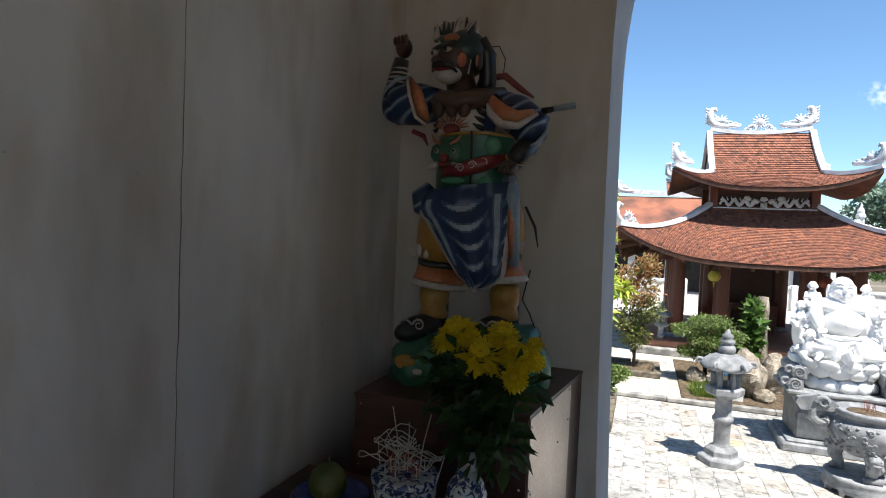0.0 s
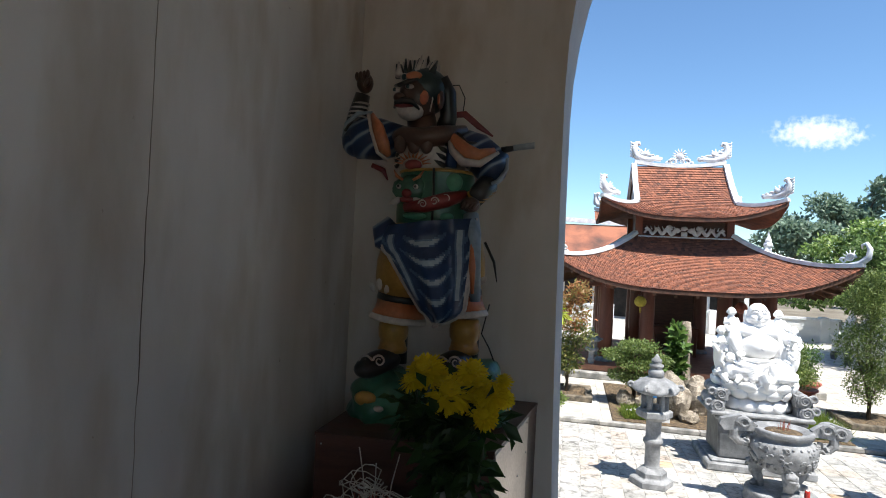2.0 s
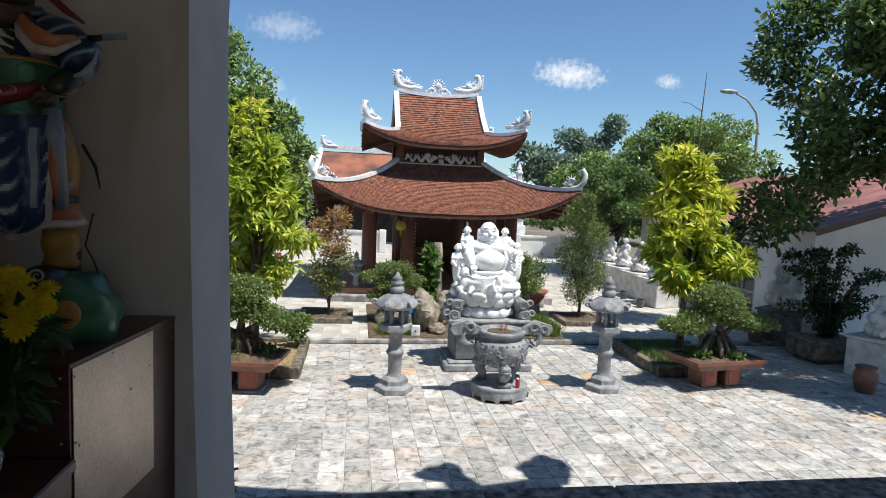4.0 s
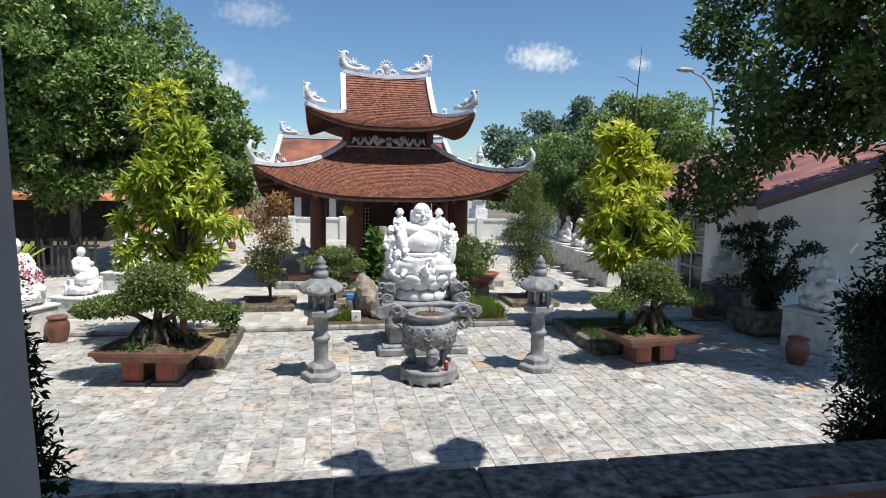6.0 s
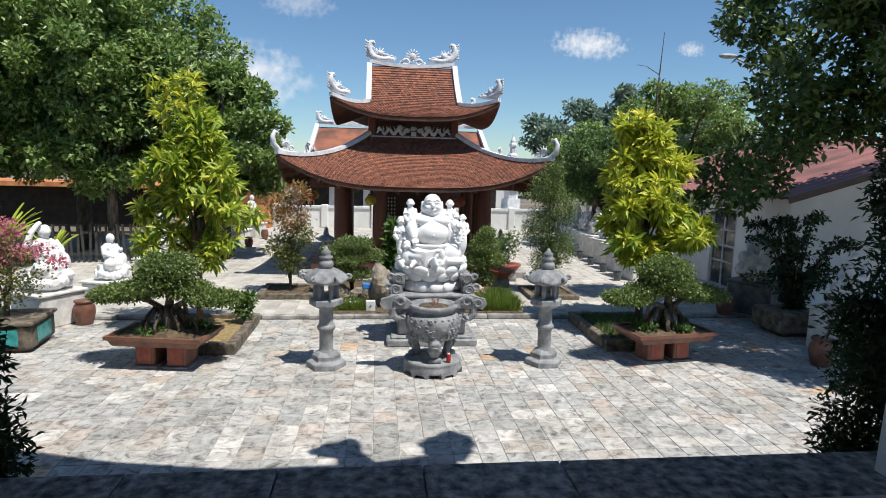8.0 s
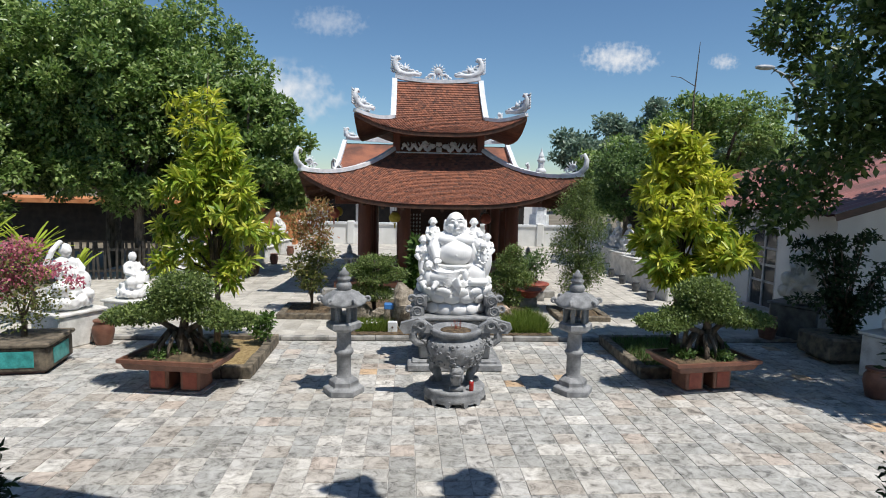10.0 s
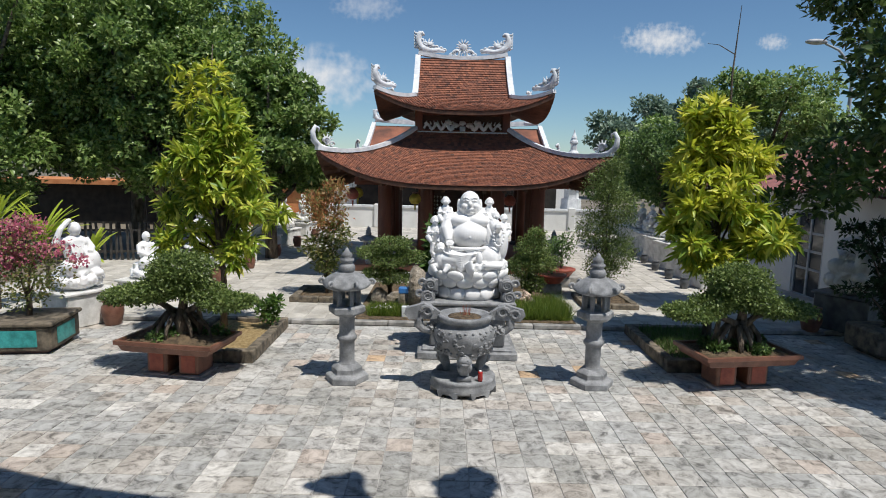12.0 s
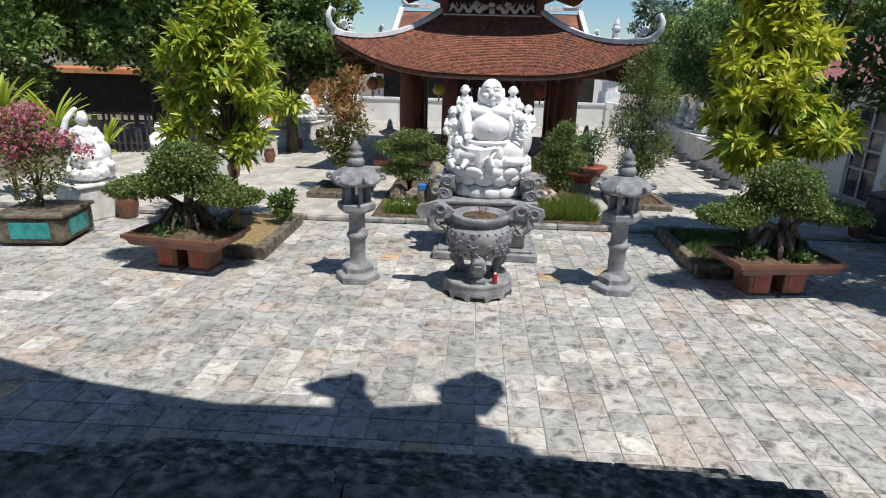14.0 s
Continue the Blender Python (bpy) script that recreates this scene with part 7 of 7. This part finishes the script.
for sx in (-1, 1):
    g.ball((-0.052 + sx * 0.034, -0.15, 0.895), 0.010, WH).ball((-0.052 + sx * 0.034, -0.159, 0.895), 0.005, BK).ball((-0.052 + sx * 0.045, -0.148, 0.838), (0.026, 0.01, 0.014), WH, turn=(0, sx * 25, 0))
    g.tube([(-0.052 + sx * 0.02, -0.147, 0.92), (-0.052 + sx * 0.045, -0.145, 0.935), (-0.052 + sx * 0.06, -0.138, 0.96)], [0.005, 0.007, 0.002], 7, OR)
g.ball((-0.052, -0.155, 0.868), (0.02, 0.014, 0.018), RD).ball((-0.052, -0.15, 0.845), (0.03, 0.01, 0.012), RD)
g.tube([(-0.06, -0.142, 0.815), (0.02, -0.15, 0.825), (0.1, -0.135, 0.85), (0.165, -0.09, 0.875)], [0.018, 0.028, 0.03, 0.02], 12, RD)
for i in range(3):
    scroll(0.02 + 0.042 * i, 0.828 + 0.012 * i, 0.017, 0.0032, -0.181 + 0.012 * i, WH, 1 if i % 2 else -1)
# cream breastplate, sun, leaf points, dark collar
g.ball((0.0, 0.0, 1.03), (0.148, 0.115, 0.13), WH, 28, 18).ball((-0.045, -0.104, 0.985), (0.036, 0.02, 0.022), RD)
for i in range(11):
    a = math.pi * (0.04 + 0.92 * i / 10)
    g.tube([(-0.045 + 0.04 * math.cos(a), -0.117, 0.985 + 0.026 * math.sin(a)), (-0.045 + 0.075 * math.cos(a), -0.113, 0.985 + 0.055 * math.sin(a))], [0.005, 0.001], 5, OR)
for i in range(5):
    g.tube([(0.078 + 0.002 * i, -0.092, 0.985 + 0.028 * i), (0.062 + 0.003 * i, -0.104, 0.993 + 0.028 * i), (0.04 + 0.005 * i, -0.108, 1.005 + 0.028 * i)], [0.011, 0.01, 0.002], 7, BK)
    g.tube([(-0.128, -0.06, 0.985 + 0.022 * i), (-0.108, -0.078, 0.996 + 0.022 * i)], [0.01, 0.002], 6, BK)
g.tube([(0.1, -0.085, 0.98), (0.105, -0.085, 1.06), (0.09, -0.07, 1.14)], [0.024, 0.024, 0.014], 12, BL)
g.tube([(-0.15, -0.03, 1.105), (-0.09, -0.1, 1.1), (-0.02, -0.125, 1.085), (0.06, -0.1, 1.1), (0.14, -0.03, 1.135)], [0.025, 0.037, 0.04, 0.04, 0.022], 14, SK)
for x in (-0.095, -0.04, 0.01):
    g.ball((x, -0.128, 1.06), (0.026, 0.02, 0.036), SK, 14, 10)
g.tube([(-0.03, 0.01, 1.08), (-0.05, -0.01, 1.2)], [0.068, 0.058], 16, SK)
# head turned aside: jaw, moustache, cheek, eyes, helmet with feathers
g.ball((-0.058, -0.03, 1.265), (0.078, 0.09, 0.098), SK, 28, 20).ball((-0.075, -0.082, 1.203), (0.055, 0.042, 0.04), WH, 18, 12).ball((-0.03, -0.085, 1.255), (0.03, 0.028, 0.04), OR, 16, 12)
g.tube([(0.0, -0.08, 1.29), (0.012, -0.075, 1.25), (0.005, -0.08, 1.2)], 0.003, 6, WH)
g.ball((-0.112, -0.115, 1.245), (0.024, 0.03, 0.02), SK, 14, 10).ball((-0.09, -0.12, 1.213), (0.042, 0.016, 0.008), RD)
g.tube([(-0.135, -0.1, 1.21), (-0.12, -0.126, 1.226), (-0.092, -0.135, 1.232), (-0.055, -0.128, 1.226), (-0.03, -0.11, 1.2)], [0.005, 0.011, 0.012, 0.012, 0.004], 9, BK)
g.ball((-0.072, -0.112, 1.288), (0.02, 0.014, 0.011), WH, turn=(0, 8, 0)).ball((-0.078, -0.124, 1.288), (0.008, 0.005, 0.009), HE).ball((-0.13, -0.098, 1.28), (0.014, 0.014, 0.01), WH).ball((-0.136, -0.109, 1.28), (0.007, 0.005, 0.008), HE)
g.tube([(-0.14, -0.09, 1.3), (-0.115, -0.112, 1.297), (-0.08, -0.118, 1.308), (-0.04, -0.108, 1.322)], [0.005, 0.009, 0.010, 0.004], 8, BK)
g.ball((-0.04, 0.0, 1.30), (0.1, 0.108, 0.095), HE, 28, 18).ball((-0.062, -0.098, 1.335), (0.034, 0.016, 0.02), OR, turn=(-20, 0, 0)).ball((-0.105, -0.08, 1.335), (0.018, 0.014, 0.018), WH).ball((-0.105, -0.09, 1.335), (0.011, 0.01, 0.012), HE)
g.tube([(0.03, -0.03, 1.345), (0.055, -0.005, 1.29), (0.06, 0.01, 1.2), (0.04, 0.02, 1.13)], [0.03, 0.036, 0.035, 0.045], 12, BK)
g.ball((0.04, -0.055, 1.252), (0.015, 0.018, 0.038), SK, 14, 12).ball((0.035, -0.07, 1.252), (0.006, 0.008, 0.022), OR)
g.lathe([(0.098, 1.335), (0.106, 1.345), (0.098, 1.358)], 30, BK, pose(-0.05, -0.005, 0, -6, 0, 0))
rng = random.Random(12)
for i in range(20):
    a = -1.0 + 2.0 * i / 19
    h = 0.05 * (1 - 0.5 * a * a) + rng.uniform(0, 0.022)
    g.tube([(-0.068 + 0.075 * a, -0.05 + rng.uniform(-0.02, 0.04), 1.35), (-0.068 + 0.09 * a, -0.03, 1.37 + h)], [0.017, 0.003], 7, (HE, WH, BK, WH)[i % 4])
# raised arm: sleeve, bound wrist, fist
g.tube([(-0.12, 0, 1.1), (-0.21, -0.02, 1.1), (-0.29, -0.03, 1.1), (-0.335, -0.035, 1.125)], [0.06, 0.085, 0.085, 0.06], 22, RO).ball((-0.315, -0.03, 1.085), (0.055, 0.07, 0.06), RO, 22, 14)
g.tube([(-0.235, -0.075, 1.19), (-0.2, -0.1, 1.13), (-0.175, -0.1, 1.06), (-0.15, -0.09, 1.02)], [0.010, 0.03, 0.034, 0.012], 12, OR, 0.6)
g.tube([(-0.25, -0.075, 1.19), (-0.225, -0.11, 1.12), (-0.19, -0.12, 1.03), (-0.15, -0.1, 1.0)], 0.007, 8, WH)
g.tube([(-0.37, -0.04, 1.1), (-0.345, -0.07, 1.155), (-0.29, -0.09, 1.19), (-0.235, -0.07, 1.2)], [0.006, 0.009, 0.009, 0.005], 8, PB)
g.tube([(-0.325, -0.035, 1.12), (-0.31, -0.04, 1.2), (-0.29, -0.045, 1.28)], [0.044, 0.038, 0.03], 16, BK)
for i in range(4):
    g.lathe([(0.04 - 0.0015 * i, -0.004), (0.0425 - 0.0015 * i, 0), (0.04 - 0.0015 * i, 0.004)], 20, WH, pose(-0.313 + 0.005 * i, -0.04, 1.185 + 0.018 * i))
g.ball((-0.283, -0.045, 1.325), (0.034, 0.04, 0.042), SK, 18, 12)
for i in range(4):
    g.ball((-0.306 + 0.015 * i, -0.079, 1.343 + 0.003 * i), (0.0085, 0.014, 0.018), SK, 10, 8)
g.ball((-0.262, -0.078, 1.318), (0.012, 0.014, 0.022), SK, 10, 8, turn=(0, 30, 0))
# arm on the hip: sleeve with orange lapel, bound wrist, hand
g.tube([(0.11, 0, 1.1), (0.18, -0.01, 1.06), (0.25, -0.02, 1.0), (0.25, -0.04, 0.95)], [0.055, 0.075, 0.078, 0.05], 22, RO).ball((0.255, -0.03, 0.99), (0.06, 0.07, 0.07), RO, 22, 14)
g.tube([(0.075, -0.07, 1.13), (0.11, -0.095, 1.08), (0.16, -0.105, 1.03), (0.215, -0.1, 1.02), (0.27, -0.08, 1.05)], [0.012, 0.03, 0.042, 0.034, 0.012], 14, OR, 0.6)
g.tube([(0.085, -0.09, 1.1), (0.11, -0.115, 1.04), (0.155, -0.13, 0.995), (0.22, -0.128, 0.99), (0.285, -0.09, 1.04)], [0.006, 0.014, 0.018, 0.014, 0.006], 12, WH)
g.tube([(0.12, -0.09, 1.115), (0.165, -0.112, 1.07), (0.2, -0.1, 1.075)], [0.006, 0.009, 0.003], 8, BK)
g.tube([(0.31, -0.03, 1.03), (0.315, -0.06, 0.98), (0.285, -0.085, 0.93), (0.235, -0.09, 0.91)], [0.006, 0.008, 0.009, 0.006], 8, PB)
g.tube([(0.245, -0.05, 0.925), (0.22, -0.09, 0.885), (0.2, -0.11, 0.85)], [0.042, 0.04, 0.032], 16, BK)
for i in range(4):
    c = Vector((0.24, -0.058, 0.912)).lerp(Vector((0.21, -0.105, 0.868)), i / 3)
    g.ball(tuple(c), (0.045 - 0.002 * i, 0.046, 0.006), OC, 18, 8, turn=(24, 32, 0))
g.ball((0.192, -0.128, 0.835), (0.038, 0.034, 0.03), SK, 16, 11)
for i in range(4):
    g.tube([(0.178 + 0.014 * i, -0.15, 0.84), (0.165 + 0.014 * i, -0.165, 0.815)], [0.009, 0.007], 8, SK)
# blade behind the elbow, ribbons, wires
g.tube([(0.29, -0.04, 1.058), (0.335, -0.04, 1.066)], [0.014, 0.011], 10, BK)
g.prism([(0.333, 1.055), (0.416, 1.066), (0.415, 1.09), (0.333, 1.078)], -0.045, -0.038, PB)
g.tube([(0.03, 0.03, 1.33), (0.09, 0.05, 1.34), (0.115, 0.06, 1.29), (0.11, 0.06, 1.23), (0.05, 0.05, 1.19)], 0.0025, 7, BK)
g.tube([(0.06, 0.03, 1.21), (0.12, 0.05, 1.22), (0.18, 0.05, 1.17), (0.24, 0.05, 1.13)], [0.012, 0.015, 0.013, 0.004], 9, RD, 0.3)
g.tube([(-0.26, 0.02, 1.0), (-0.21, 0.03, 0.98), (-0.19, 0.03, 0.94)], [0.01, 0.011, 0.003], 8, RD, 0.3)
g.tube([(0.23, 0.04, 0.7), (0.27, 0.05, 0.62), (0.285, 0.05, 0.54)], [0.006, 0.006, 0.002], 7, BK)
g.tube([(0.26, 0.05, 0.45), (0.235, 0.04, 0.33), (0.27, 0.02, 0.28), (0.3, 0.0, 0.22), (0.29, 0.0, 0.17)], 0.003, 7, BK)
solid("guardian_statue", g, MATS, "painted guardian statue in blue robe and green armour on rocks", "statue", (-3.64, -6.79, TZ + BH), 0, smooth=True)

# blue and white porcelain with offerings
def porcelain():
    m, n, l, bsdf = node_material("blue_white_porcelain", 0.18)
    co, no, rp = n.new("ShaderNodeTexCoord"), n.new("ShaderNodeTexNoise"), n.new("ShaderNodeValToRGB")
    no.inputs["Scale"].default_value, no.inputs["Detail"].default_value, no.inputs["Distortion"].default_value = 26, 3, 1.8
    l.new(co.outputs["Object"], no.inputs["Vector"])
    rp.color_ramp.elements[0].position, rp.color_ramp.elements[0].color = 0.47, (0.48, 0.5, 0.5, 1)
    rp.color_ramp.elements[1].position, rp.color_ramp.elements[1].color = 0.54, (0.03, 0.05, 0.14, 1)
    l.new(no.outputs["Fac"], rp.inputs[0])
    l.new(rp.outputs[0], bsdf.inputs["Base Color"])
    return m


PORCELAIN = porcelain()
GLAZE = surface("white_glaze", (0.55, 0.56, 0.55), (0.66, 0.66, 0.64), rough=0.15, bump=0)
COBALT = surface("cobalt_glaze", (0.02, 0.04, 0.18), (0.05, 0.08, 0.28), rough=0.15, bump=0, scale=30)
vase = thing("flower_vase", "blue and white porcelain vase with yellow chrysanthemums", "vase", (-3.425, -7.38, TZ))
part("body", Shape().lathe([(0.035, 0), (0.04, 0.004), (0.038, 0.015), (0.055, 0.05), (0.064, 0.085), (0.06, 0.115), (0.042, 0.15), (0.03, 0.175)], 30), PORCELAIN, vase, "blue painted porcelain", True)
part("neck", Shape().lathe([(0.031, 0.173), (0.027, 0.195), (0.028, 0.22), (0.033, 0.232), (0.028, 0.233), (0.024, 0.2)], 30), GLAZE, vase, "", True)
PETAL = leaf_material("yellow_petals", (0.66, 0.48, 0.008), (0.76, 0.58, 0.01), (0.82, 0.66, 0.02), 0.6)
STEM = leaf_material("flower_stems", (0.02, 0.05, 0.012), (0.035, 0.08, 0.02), (0.06, 0.11, 0.03))
rr = random.Random(4)
heads = [(-0.06, 0.03, 0.575, 0.062), (0.035, -0.05, 0.53, 0.066), (0.085, 0.03, 0.585, 0.05), (0.13, -0.02, 0.50, 0.052), (0.16, -0.03, 0.535, 0.044), (0.115, 0.0, 0.55, 0.045), (-0.09, -0.02, 0.55, 0.04), (0.18, 0.02, 0.565, 0.03), (0.19, -0.02, 0.525, 0.03), (0.14, -0.05, 0.475, 0.038), (-0.02, 0.06, 0.55, 0.04), (0.06, 0.06, 0.55, 0.04)]
bouquet = thing("chrysanthemum_bunch", "bunch of yellow chrysanthemums with dark leaves", "flowers", (-3.425, -7.38, TZ + 0.2))
for hx, hy, hz, hr in heads:
    z0 = hz - 0.2
    part("stem", Shape().tube([(0, 0, -0.03), (hx * 0.4, hy * 0.4, z0 * 0.5), (hx, hy, z0 - 0.01)], 0.0035, 5), STEM, bouquet)
    s = Shape().ball((0, 0, 0.25 * hr), (0.5 * hr, 0.5 * hr, 0.42 * hr), 0, 12, 8)
    for ring, (cnt, el, L) in enumerate(((26, -28, 1.0), (26, -10, 1.05), (24, 8, 1.0), (22, 26, 0.93), (18, 44, 0.84), (14, 62, 0.76), (8, 78, 0.7))):
        for i in range(cnt):
            a = 6.283 * (i + 0.5 * (ring % 2)) / cnt + rr.uniform(-0.08, 0.08)
            e = radians(el + rr.uniform(-9, 9))
            L2 = L * rr.uniform(0.86, 1.12)
            d = Vector((math.cos(a) * math.cos(e), math.sin(a) * math.cos(e), math.sin(e)))
            w = Vector((-math.sin(a), math.cos(a), 0)) * hr * 0.115
            p1, p2 = d * hr * L2 * 0.6, d * hr * L2 - Vector((0, 0, 0.08 * hr))
            s.add([d * hr * 0.1, p1 - w, p2 - w * 0.55, p2 + d * hr * 0.06, p2 + w * 0.55, p1 + w], [(0, 1, 2, 3, 4, 5)])
    part("blossom", s, PETAL, bouquet, "yellow chrysanthemum head", at=pose(hx, hy, z0, rr.uniform(10, 45), rr.uniform(-25, 25), 0))
cl = [(0.02, 0, 0.16, 0.1, 0.09, 0.13), (0.06, 0, 0.24, 0.13, 0.1, 0.1), (-0.05, 0, 0.24, 0.1, 0.09, 0.1), (0.1, -0.02, 0.08, 0.06, 0.06, 0.12), (0.02, 0, 0.05, 0.06, 0.06, 0.08)]
leaf_part("foliage", leaves(cl, 520, 0.07, 77, 0.15, 0.45, 0.25), STEM, bouquet, "dark serrated foliage")
pot = thing("incense_pot", "blue and white porcelain incense pot full of burnt sticks", "pot", (-3.622, -7.39, TZ))
part("body", Shape().lathe([(0.075, 0), (0.08, 0.004), (0.092, 0.03), (0.1, 0.075), (0.1, 0.105)], 32), PORCELAIN, pot, "", True)
part("band", Shape().lathe([(0.101, 0.1), (0.107, 0.106), (0.107, 0.128), (0.1, 0.132)], 32), PORCELAIN, pot, "blue painted rim band", True)
part("ash", Shape().lathe([(0.1, 0.12), (0.01, 0.13)], 24), SOIL, pot)
ASHY = surface("burnt_incense", (0.42, 0.38, 0.33), (0.6, 0.55, 0.48), scale=40)
for i in range(30):
    a, r0 = rr.uniform(0, 6.28), rr.uniform(0, 0.065)
    x, y = r0 * math.cos(a), r0 * math.sin(a)
    if i % 2:
        part("incense_stick", Shape().tube([(x, y, 0.12), (x * 1.15, y * 1.15, 0.16 + rr.uniform(0.01, 0.05))], 0.0022, 5), POTRED, pot)
        continue
    big, ph = rr.uniform(0.035, 0.075), rr.uniform(0, 6.28)
    tilt, ex = rr.uniform(-0.5, 0.5), rr.uniform(0.6, 1.0)
    hub = Vector((x * 1.3, y * 1.3, 0.165 + rr.uniform(0.0, 0.06)))
    path = [Vector((x, y, 0.12)), Vector((x, y, 0.17))]
    turns = rr.uniform(0.5, 1.1)
    for k in range(11):
        w = ph + 6.283 * turns * k / 10
        path.append(hub + Vector((big * math.cos(w), big * ex * math.sin(w), big * tilt * math.sin(w) + 0.01 * math.cos(3 * w))))
    if i % 5 == 0:
        path.append(path[-1] + Vector((rr.uniform(-0.05, 0.05), -0.03, -0.09)))
    part("incense_coil", Shape().tube([tuple(p) for p in path], 0.0019, 5), ASHY, pot)
for x, y, dx in ((-0.02, 0.0, -0.03), (0.05, -0.02, 0.035), (0.0, 0.02, 0.0)):
    part("incense_stick", Shape().tube([(x, y, 0.12), (x + dx * 0.4, y, 0.24), (x + dx, y, 0.33 - 0.05 * (dx == 0))], 0.002, 5), ASHY, pot, "long curled ash stick")
dish = thing("fruit_dish", "blue and white porcelain dish on a low foot", "dish", (-3.835, -7.47, TZ))
part("dish", Shape().lathe([(0.05, 0), (0.045, 0.015), (0.075, 0.027), (0.112, 0.048), (0.12, 0.054), (0.116, 0.057), (0.075, 0.038), (0.01, 0.032)], 36), PORCELAIN, dish, "", True)
part("rim", Shape().lathe([(0.117, 0.052), (0.123, 0.055), (0.117, 0.06), (0.113, 0.056)], 36), COBALT, dish, "dark blue glazed rim", True)
fr_ = thing("pomelo", "green and yellow pomelo in a porcelain dish", "fruit", (-3.85, -7.465, TZ + 0.03))
part("fruit", Shape().lathe([(0.015, 0), (0.04, 0.008), (0.058, 0.034), (0.06, 0.058), (0.05, 0.09), (0.03, 0.11), (0.01, 0.114)], 26), surface("pomelo_skin", (0.035, 0.065, 0.012), (0.13, 0.12, 0.02), scale=6, fine=160, rough=0.45), fr_, "", True)
part("stalk", Shape().tube([(0, 0, 0.112), (0.004, 0, 0.135)], 0.004, 7), BARK, fr_)


# ---- paving slabs ----
def paving(host, x0, x1, y0, y1, px, py, ox, oy, z, mat, near, gap=0.0045):
    """Slabs on a grid; those for which near() holds are parts of their own, the rest is one joined sheet."""
    s = Shape().box(-px / 2 + gap, -py / 2 + gap, -0.012, px / 2 - gap, py / 2 - gap, 0.0)
    vs, fs = [], []
    b = 0.004
    for zz, q in ((-0.012, 0), (-0.003, 0), (0.0, b)):
        vs += [(sx * (px / 2 - gap - q), sy * (py / 2 - gap - q), zz) for sx, sy in ((-1, -1), (1, -1), (1, 1), (-1, 1))]
    for j in range(2):
        for i in range(4):
            n = (i + 1) % 4
            fs.append((j * 4 + i, j * 4 + n, j * 4 + 4 + n, j * 4 + 4 + i))
    fs.append((8, 9, 10, 11))
    one = Shape().add(vs, fs)
    mesh, rest, r, count = None, Shape(), random.Random(17), 0
    i0, i1 = math.ceil((x0 - ox) / px), math.floor((x1 - ox) / px)
    j0, j1 = math.ceil((y0 - oy) / py), math.floor((y1 - oy) / py)
    for j in range(j0, j1):
        for i in range(i0, i1):
            x, y = ox + (i + 0.5) * px, oy + (j + 0.5) * py
            m = pose(x, y, z + r.uniform(-0.0025, 0.001), r.uniform(-0.25, 0.25), r.uniform(-0.25, 0.25), r.uniform(-0.25, 0.25))
            if near(x, y) and count < 300:
                count += 1
                o = new("slab", mesh) if mesh else link_shape("slab", one, mat)
                mesh = o.data
                o.parent = host
                o.matrix_basis = m
            else:
                rest.add(one.v, one.f, 0, m)
    if rest.v:
        tagged(link_shape("slab_field", rest, mat, host), kind="stuff")


paving(court, -9.4, 9.5, -5.6, KERB_Y, 0.30, 0.30, 1.12, -2.5, 0.004, PAVING, lambda x, y: -2.9 < x < 3.2 and -3.7 < y < -2.15)
paving(back_court, -11, 12, KERB_Y + 0.17, 24, 0.40, 0.40, 0.1, 3.4, BACK + 0.003, BACKPAVE, lambda x, y: False)
paving(hall_floor, -4.05, 2.75, -13.9, -6.02, 0.30, 0.30, 0.0, -6.42, T, TERRACOTTA, lambda x, y: -2 < x < 2.0 and y > -8.0)

# the plan's units to metres
bpy.context.view_layer.update()
for ob in list(scene.objects):
    if ob.parent is None and ob.type in ("MESH", "EMPTY"):
        ob.matrix_basis = Matrix.Scale(METRE, 4) @ ob.matrix_basis
